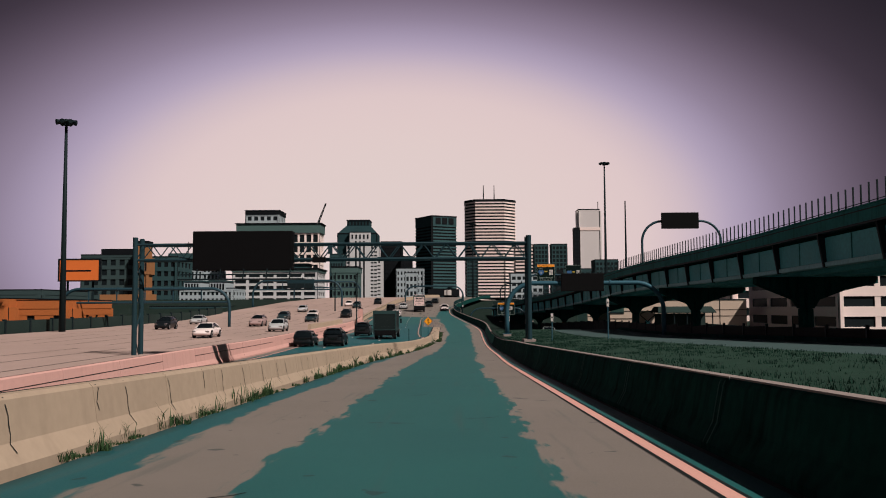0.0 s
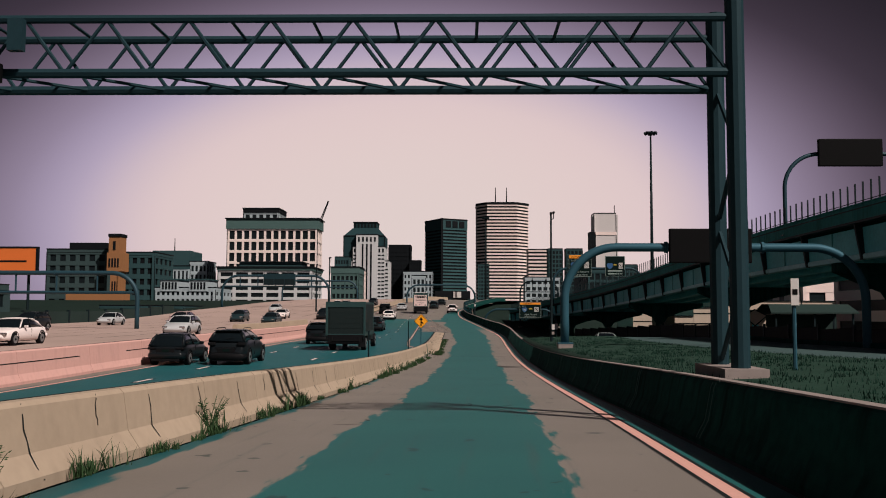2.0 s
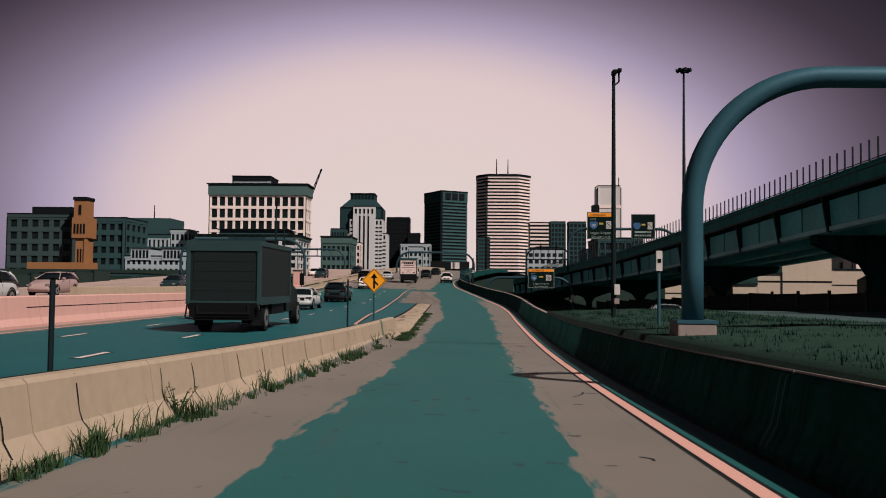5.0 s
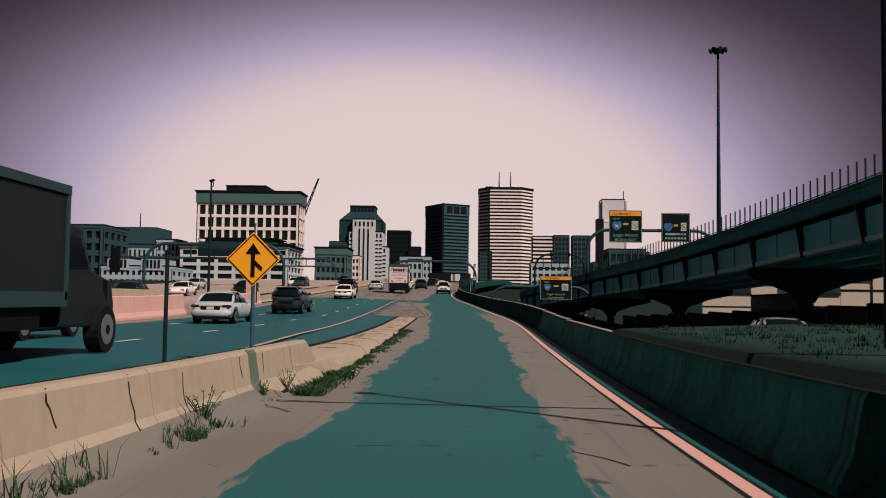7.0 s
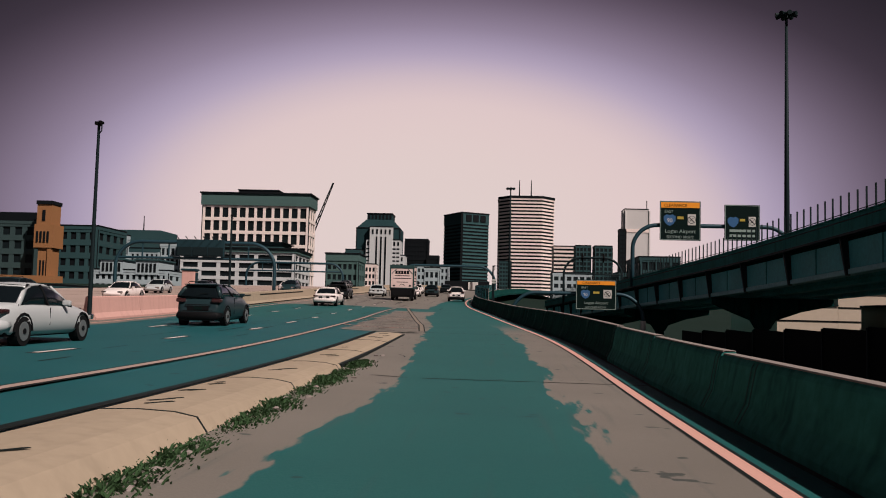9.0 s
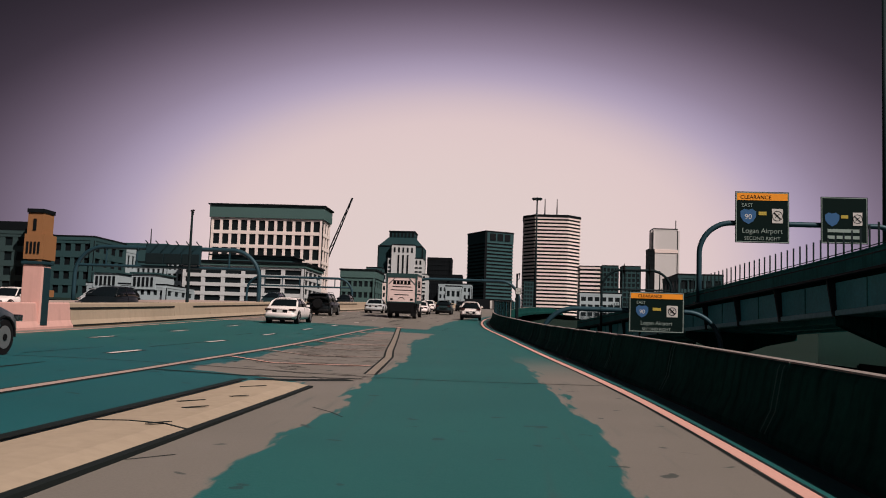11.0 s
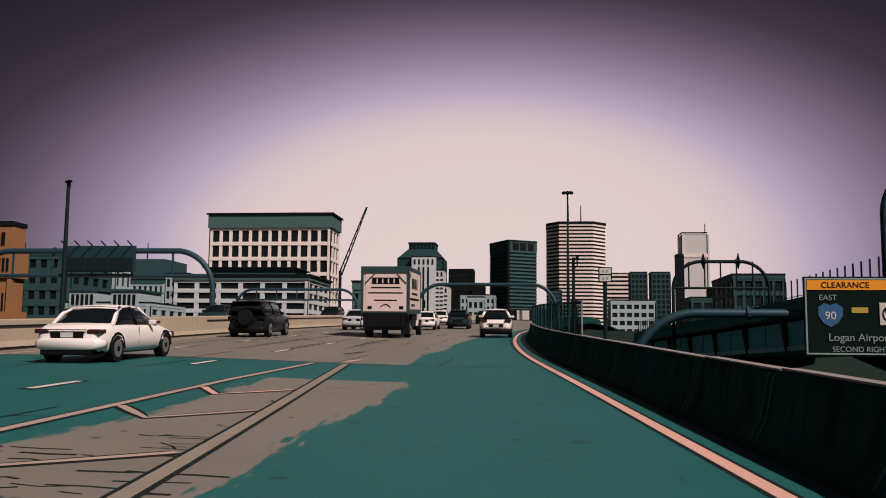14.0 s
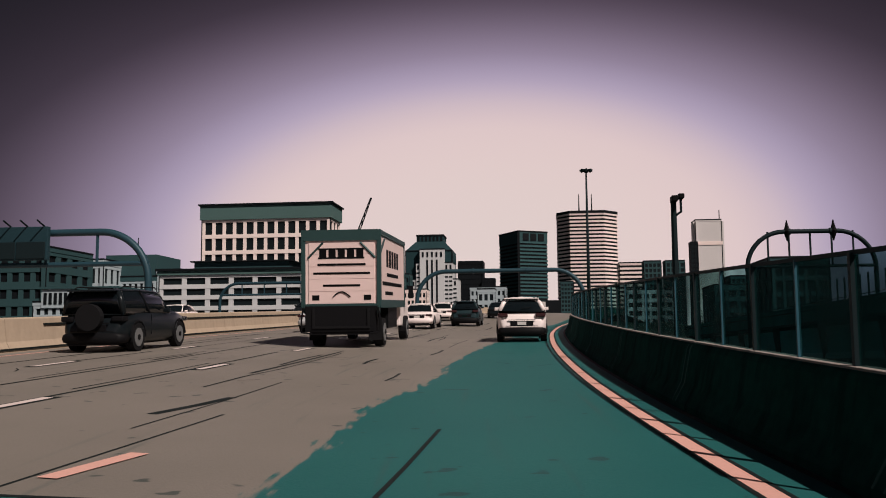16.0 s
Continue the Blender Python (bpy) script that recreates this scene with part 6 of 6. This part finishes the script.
def ring_half(w, z0, z1):
    h = z1 - z0
    return [(0, z0), (w * 0.82, z0), (w * 0.96, z0 + h * 0.14), (w, z0 + h * 0.45), (w * 0.985, z0 + h * 0.72), (w * 0.93, z0 + h * 0.92), (w * 0.82, z1), (0, z1 + 0.012)]


def loft(ys, half_ring):
    """A skin over half sections (x, z) at the stations ys, mirrored and closed."""
    bm = bmesh.new()
    rings = []
    for y in ys:
        h = half_ring(y)
        pts = h + [(-x, z) for x, z in h[::-1] if abs(x) > 1e-6]
        rings.append([bm.verts.new((x, y, z)) for x, z in pts])
    for q, w in zip(rings, rings[1:]):
        for j in range(len(q)):
            bm.faces.new((q[j], q[(j + 1) % len(q)], w[(j + 1) % len(q)], w[j]))
    bm.faces.new(rings[0][::-1])
    bm.faces.new(rings[-1])
    bmesh.ops.recalc_face_normals(bm, faces=bm.faces)
    return bm


SHAPES = {
    # length, width, height, belt, body outline factors, cabin base and roof along y
    "suv": dict(L=4.6, W=1.86, H=1.68, belt=1.17, base=(0.06, 3.35), roof=(0.50, 2.30), r=0.36, nose=0.98),
    "hatch": dict(L=4.3, W=1.80, H=1.50, belt=0.95, base=(0.05, 3.1), roof=(0.55, 2.2), r=0.32, nose=0.85),
    "sedan": dict(L=4.75, W=1.83, H=1.46, belt=0.94, base=(0.62, 3.35), roof=(1.45, 2.55), r=0.33, nose=0.85),
    "jeep": dict(L=4.7, W=1.95, H=1.80, belt=1.12, base=(0.02, 3.25), roof=(0.14, 2.75), r=0.40, nose=1.10),
}


def car(label, shape, colour, m, category="car"):
    s = SHAPES[shape]
    L, W, H, b, r = s["L"], s["W"], s["H"], s["belt"], s["r"]
    g = thing("suv" if shape in ("suv", "jeep") else "car", label, category, at=m)
    gc, hw = 0.22, W / 2
    deck = b + 0.02
    tops = [(0.0, 0.62), (0.05, 0.80), (0.16, deck - 0.06), (0.5, deck), (1.2, deck + 0.01), (2.2, b + 0.01), (3.2, b), (L * 0.80, s["nose"] + 0.02), (L - 0.45, s["nose"] - 0.07), (L - 0.15, s["nose"] - 0.2), (L, 0.55)]
    bots = [(0.0, 0.50), (0.12, 0.34), (0.4, gc), (L - 0.5, gc), (L - 0.1, 0.3), (L, 0.42)]
    wide = [(0.0, 0.74), (0.1, 0.87), (0.35, 0.96), (0.9, 1.0), (L - 1.0, 1.0), (L - 0.4, 0.93), (L - 0.1, 0.80), (L, 0.66)]
    part("body", loft([0, 0.05, 0.12, 0.25, 0.45, 0.8, 1.4, 2.2, 3.0, L - 1.1, L - 0.7, L - 0.4, L - 0.18, L - 0.06, L],
                      lambda y: ring_half(hw * interp(y, wide), interp(y, bots), interp(y, tops))), colour, g, smooth=True)
    (c0, c1), (r0, r1) = s["base"], s["roof"]
    roof_in = 0.34 if shape == "suv" else 0.22
    up = [(c0 + 0.04, 0.0), (c0 + (r0 - c0) * 0.6, 0.62), (r0, 0.92), (r0 + 0.3, 0.975), ((r0 + r1) / 2, 1.0), (r1, 0.96), (r1 + (c1 - r1) * 0.35, 0.74), (c1, 0.0)]
    cab_ys = [c0 + 0.05, c0 + (r0 - c0) * 0.3, c0 + (r0 - c0) * 0.6, r0, r0 + 0.3, (r0 + r1) / 2, r1, r1 + (c1 - r1) * 0.35, r1 + (c1 - r1) * 0.7, c1 - 0.02]

    def cab_ring(y, grow=0.0, part_top=False):
        k = max(0.03, interp(y, up))
        z = b - 0.05 + (H - 0.02 - b + 0.05) * k
        e = hw - 0.07 - roof_in * k
        full = [(hw - 0.07, b - 0.08), (hw - 0.07 - roof_in * k * 0.55, b + (z - b) * 0.6), (e, z - 0.07), (e - 0.10, z - 0.02), (0, z)]
        return [(q, w + grow) for q, w in (full[2:] if part_top else full)]

    part("greenhouse", loft(cab_ys, cab_ring), C_glass, g, "dark tinted window glass", smooth=True)
    part("roof", loft([r0 - 0.08, r0 + 0.1, r0 + 0.4, (r0 + r1) / 2, r1 - 0.1, r1 + 0.08], lambda y: cab_ring(y, 0.012, True)), colour, g, smooth=True)
    high = shape in ("suv", "jeep")
    for sx in (-1, 1):
        xt, xb = sx * (hw - roof_in - 0.05), sx * (hw - 0.07)
        part("rear_pillar", bar([(xb - sx * 0.05, c0 + 0.12, b - 0.04), ((xb + xt) / 2 - sx * 0.03, c0 + 0.06 + (r0 - c0) * 0.55, (b + H) / 2), (xt - sx * 0.03, r0 + 0.06, H - 0.11)], 0.085 if high else 0.06, 10), colour, g, smooth=True)
        part("front_pillar", bar([(xb - sx * 0.02, c1 - 0.10, b - 0.03), (xt - sx * 0.02, r1 + 0.02, H - 0.10)], 0.035, 8), colour, g, smooth=True)
        ym = (c0 + c1) / 2 + 0.1
        part("door_pillar", bar([(xb, ym, b - 0.02), (xt, (r0 + r1) / 2, H - 0.07)], 0.035, 6), C_trim, g)
        part("tail_lamp", box(bmesh.new(), sx * (hw - 0.24) - 0.18, sx * (hw - 0.24) + 0.18, 0.0, 0.34, b - (0.26 if high else 0.22), b - 0.11, 0.045), C_trim if colour == C_black else C_lamp, g, "dark tail lamp")
        part("mirror", box(bmesh.new(), sx * (hw + 0.04) - 0.10, sx * (hw + 0.04) + 0.10, c1 - 0.6, c1 - 0.48, b - 0.03, b + 0.10, 0.04), colour, g)
        part("door_seam", boxes((sx * (hw - 0.012) - 0.008, sx * (hw - 0.012) + 0.008, ym - 0.008, ym + 0.008, 0.45, b - 0.08)), C_trim, g)
        part("headlamp", box(bmesh.new(), sx * (hw - 0.28) - 0.18, sx * (hw - 0.28) + 0.18, L - 0.2, L - 0.03, s["nose"] - 0.3, s["nose"] - 0.16, 0.03), C_chrome, g)
        for yy in (0.86, L - 0.9):
            wheel(g, sx * (hw - 0.12), yy, r, 0.23)
            part("wheel_arch", bar([(sx * (hw - 0.02), yy + math.cos(a) * (r + 0.06), r + math.sin(a) * (r + 0.06)) for a in (math.pi * i / 8 for i in range(9))], 0.035, 6), C_trim, g)
    part("boot_seam", boxes((-hw * 0.62, hw * 0.62, -0.004, 0.05, 0.585, 0.6)), C_trim, g)
    part("rear_bumper", loft([-0.06, -0.02, 0.08, 0.2, 0.34], lambda y: ring_half(hw * interp(y, [(-0.06, 0.78), (-0.02, 0.86), (0.08, 0.94), (0.34, 0.98)]), 0.25 if high else 0.33, 0.54 if high else 0.60)), C_trim if high else colour, g, "rounded rear bumper", smooth=True)
    part("diffuser", box(bmesh.new(), -hw * 0.72, hw * 0.72, -0.045, 0.3, 0.2, 0.36, 0.03), C_trim, g, "black lower diffuser")
    part("plate_recess", box(bmesh.new(), -0.42, 0.42, -0.012, 0.03, 0.60, 0.78, 0.01), C_trim, g)
    part("plate", boxes((-0.16, 0.16, -0.02, -0.012, 0.63, 0.75)), M_sign_green if colour in (C_black, C_dark) else M_white, g, "plain plate")
    part("garnish", boxes((-0.5, 0.5, -0.022, 0.01, 0.80, 0.83)), C_trim if colour in (C_black, C_dark) else C_chrome, g)
    part("underbody", boxes((-hw + 0.15, hw - 0.15, 0.3, L - 0.3, 0.2, 0.3)), C_trim, g)
    if shape in ("suv", "jeep"):
        part("spoiler", box(bmesh.new(), -hw + 0.28, hw - 0.28, r0 - 0.22, r0 + 0.1, H - 0.10, H - 0.06, 0.015), colour, g)
        for sx in (-1, 1):
            part("roof_rail", bar([(sx * (hw - 0.30), r0 + 0.2, H - 0.01), (sx * (hw - 0.30), r0 + 0.35, H + 0.04), (sx * (hw - 0.30), r1 - 0.2, H + 0.04), (sx * (hw - 0.30), r1 - 0.05, H - 0.02)], 0.018, 6), C_trim, g)
        part("wiper", bar([(-0.02, c0 + 0.05, b + 0.06), (0.35, c0 + 0.08, b + 0.10)], 0.012, 5), C_trim, g)
    if shape == "jeep":
        part("spare_wheel", bar([(0, -0.24, 0.98), (0, -0.02, 0.98)], 0.37, 18), C_tyre, g)
    return g


def on_road(x, y, turn=0.0, z_of=road_z):
    dz = (z_of(x, y + 2) - z_of(x, y - 2)) / 4
    return pose(x, y, z_of(x, y) + 0.004, math.degrees(math.atan(dz)) * (1 if abs(turn) < 90 else -1), 0, turn)


car("white compact SUV with dark windows driving ahead in the lane", "suv", C_white, on_road(-2.35, 179.0, 1.5))
car("black hatchback beside the median barrier", "hatch", C_black, on_road(-14.05, 53.0))
car("black SUV in the middle main lane", "suv", C_black, on_road(-11.4, 80.0))
car("black SUV in the middle main lane", "suv", C_black, on_road(-11.4, 53.6))
car("silver sedan on the main lanes", "sedan", C_silver, on_road(-10.5, 97.5))
car("dark SUV near the median wall end", "suv", C_dark, on_road(-10.3, 113.0))
car("white sedan on the main lanes", "sedan", C_white, on_road(-11.6, 148.0))
car("white sedan on the main lanes", "sedan", C_white, on_road(-8.6, 196.0))
car("silver sedan far ahead on the lanes", "sedan", C_silver, on_road(-12.4, 188.0))
car("dark SUV far ahead on the lanes", "suv", C_dark, on_road(-6.6, 204.0))
car("white sedan far ahead on the lanes", "sedan", C_white, on_road(-9.5, 216.0))
car("black square-backed jeep with a spare wheel", "jeep", C_black, on_road(-14.05, 169.6))
car("black sedan far ahead on the lanes", "sedan", C_black, on_road(-5.6, 226.0, -3))


def sbz(x, y):
    return sb_z(y)


for x, y, shape, col, lab in ((-24.5, 62, "sedan", C_white, "white sedan in the opposite lanes"), (-21.0, 80, "hatch", C_silver, "silver hatchback in the opposite lanes"),
                              (-28.5, 104, "suv", C_red, "rosy SUV in the opposite lanes"), (-24.5, 128, "sedan", C_dark, "dark sedan in the opposite lanes"),
                              (-21.2, 150, "suv", C_black, "black SUV in the opposite lanes"), (-28.0, 152, "sedan", C_white, "white sedan far along the opposite lanes"),
                              (-24.0, 196, "suv", C_dark, "dark SUV far along the opposite lanes"), (-31.5, 140, "suv", C_dark, "dark SUV in the outer opposite lanes"), (-34.0, 176, "hatch", C_silver, "silver hatchback in the outer opposite lanes"), (-27.5, 210, "sedan", C_white, "white sedan far along the opposite lanes"), (-21.0, 222, "suv", C_black, "black SUV far along the opposite lanes"), (-38.0, 92, "suv", C_black, "black SUV on the far outer lanes"), (-41.0, 118, "sedan", C_silver, "silver sedan on the far outer lanes")):
    car(lab, shape, col, on_road(x, y, 180, sbz))
car("grey sedan on the side road beyond the verge", "sedan", C_grey, pose(12.3, 91.0, ground_z(line_x(91) + 8.3, 91) - 0.06, -5))
T_box = paint("truck_box_paint", (0.74, 0.56, 0.53), 0.5)
T_edge = mat("truck_edge_metal", (0.032, 0.068, 0.068), 0.5, metal=0.3, vary=0.2, size=0.4, bump=0.03)
T_dark = paint("dark_truck_paint", (0.011, 0.018, 0.018), 0.5, 0.15)


def box_truck(label, m, box_mat, cab_mat, W=2.45, L=6.2, zb=1.38, H=3.72, marks=True):
    g = thing("box_truck", label, "truck", at=m)
    hw = W / 2
    body = part("box_body", box(bmesh.new(), -hw, hw, 0, L, zb, H, 0.02), box_mat, g)
    for sx in (-1, 1):
        part("corner_post", box(bmesh.new(), sx * hw - 0.09, sx * hw + 0.05, -0.05, 0.1, zb - 0.1, H + 0.05, 0.02), T_edge, g)
        part("top_edge", boxes((sx * hw - 0.06, sx * hw + 0.04, 0.1, L + 0.02, H - 0.12, H + 0.04)), T_edge, g)
        part("sill", boxes((sx * hw - 0.06, sx * hw + 0.03, 0.1, L, zb - 0.12, zb + 0.14)), T_edge, g)
        part("front_post", boxes((sx * hw - 0.06, sx * hw + 0.03, L - 0.1, L + 0.02, zb, H)), T_edge, g)
        for yy in (1.35, 7.45):
            wheel(g, sx * (hw - 0.2), yy, 0.46, 0.30)
        part("mudflap", boxes((sx * (hw - 0.25) - 0.22, sx * (hw - 0.25) + 0.22, 0.62, 0.65, 0.22, 0.95)), C_tyre, g)
        part("tail_lamp", boxes((sx * (hw - 0.2) - 0.12, sx * (hw - 0.2) + 0.12, -0.06, 0.0, zb - 0.22, zb - 0.12)), C_lamp, g)
        part("mirror", boxes((sx * (hw + 0.12) - 0.09, sx * (hw + 0.12) + 0.09, 7.3, 7.36, 1.6, 2.1)), C_trim, g)
    part("header", boxes((-hw, hw, -0.06, 0.05, H - 0.30, H + 0.05)), T_edge, g)
    part("rear_sill", boxes((-hw, hw, -0.06, 0.1, zb - 0.28, zb + 0.02)), T_edge, g)
    for k in range(5):
        z0 = zb + 0.03 + k * (H - zb - 0.36) / 5
        part("door_panel", boxes((-hw + 0.16, hw - 0.16, -0.022, 0.02, z0, z0 + (H - zb - 0.36) / 5 - 0.012)), box_mat, g)
    part("bumper", boxes((-hw + 0.2, hw - 0.2, -0.08, 0.05, 0.42, 0.58)), C_trim, g)
    part("chassis", boxes((-0.45, 0.45, 0.1, 7.6, 0.55, 0.95)), C_trim, g)
    part("tail_lift", boxes((-hw + 0.06, hw - 0.06, -0.12, -0.06, 0.52, zb - 0.05)), C_trim, g, "black folded tail lift")
    part("lift_frame", boxes((-hw + 0.3, hw - 0.3, -0.16, -0.12, 0.62, 0.7), (-hw + 0.3, -hw + 0.38, -0.16, -0.12, 0.7, zb - 0.12), (hw - 0.38, hw - 0.3, -0.16, -0.12, 0.7, zb - 0.12)), C_tyre, g)
    for sx in (-1, 1):
        part("step_rail", bar([(sx * (hw - 0.02), -0.2, zb - 0.1), (sx * (hw + 0.04), -0.2, zb - 0.5), (sx * (hw + 0.04), -0.2, 0.5), (sx * (hw - 0.3), -0.2, 0.46)], 0.03, 6), C_trim, g)
        part("side_box", boxes((sx * (hw - 0.3) - 0.22, sx * (hw - 0.3) + 0.22, 2.4, 4.6, 0.55, zb - 0.12)), C_trim, g, "black side box")
    cab = [(L + 0.12, 0.55), (L + 0.12, 2.35), (L + 0.35, 2.45), (L + 1.0, 2.42), (L + 1.55, 1.62), (L + 2.55, 1.42), (L + 2.7, 0.95), (L + 2.7, 0.5)]
    part("cab", prism(cab, hw - 0.18, 0.05), cab_mat, g)
    part("cab_glass", prism([(L + 0.45, 1.62), (L + 0.45, 2.25), (L + 0.95, 2.25), (L + 1.38, 1.66)], hw - 0.16, 0.02), C_glass, g)
    if marks:
        ink = M_black
        # emblem on the rear door and the side, drawn as plain bars
        for k in range(5):
            part("emblem", boxes((-0.72 + k * 0.30, -0.49 + k * 0.30, -0.03, -0.022, 2.86, 3.16)), ink, g)
        for z0, dz in ((2.84, 0.05), (3.13, 0.05)):
            part("emblem_rule", boxes((-0.76, 0.74, -0.032, -0.022, z0, z0 + dz)), ink, g)
        for z, a in ((2.62, 0.78), (2.34, 0.92), (1.95, 0.6)):
            part("text_bar", boxes((-a, a, -0.03, -0.022, z, z + 0.07)), ink, g)
        for k in range(5):
            part("emblem", boxes((hw, hw + 0.008, 1.5 + k * 0.62, 1.95 + k * 0.62, 2.62, 3.2)), ink, g)
        for z, a, b_ in ((2.3, 1.6, 4.4), (2.0, 0.6, 5.4), (1.68, 1.2, 3.0)):
            part("text_bar", boxes((hw, hw + 0.008, a, b_, z, z + 0.12)), ink, g)
        for sx in (-1, 1):
            part("door_stripe", bar([(sx * (hw - 0.14), -0.026, H - 0.85), (sx * (hw - 0.62), -0.026, H - 0.36)], 0.035, 4), T_edge, g)
        part("door_lamp", boxes((-0.95, -0.72, -0.034, -0.022, 1.52, 1.68)), ink, g)
        part("door_lamp", boxes((0.72, 0.95, -0.034, -0.022, 1.52, 1.68)), ink, g)
        part("door_handle", bar([(-0.28 + 0.07 * i, -0.04, 1.62 + 0.16 * math.sin(math.pi * i / 8)) for i in range(9)], 0.02, 5), ink, g)
        part("corner_stripe", prism([(0.25, 2.95), (0.25, 3.2), (1.0, 3.55), (1.3, 3.55)], hw + 0.006, 0), T_edge, g)
    return g


box_truck("pinkish white delivery box truck with dark edges and wheels", on_road(-7.95, 174.0, 1.5), T_box, C_white)
box_truck("dark box truck travelling on the main lanes", on_road(-7.8, 69.0), T_dark, T_dark, W=2.4, L=5.4, zb=1.05, H=3.05, marks=False)
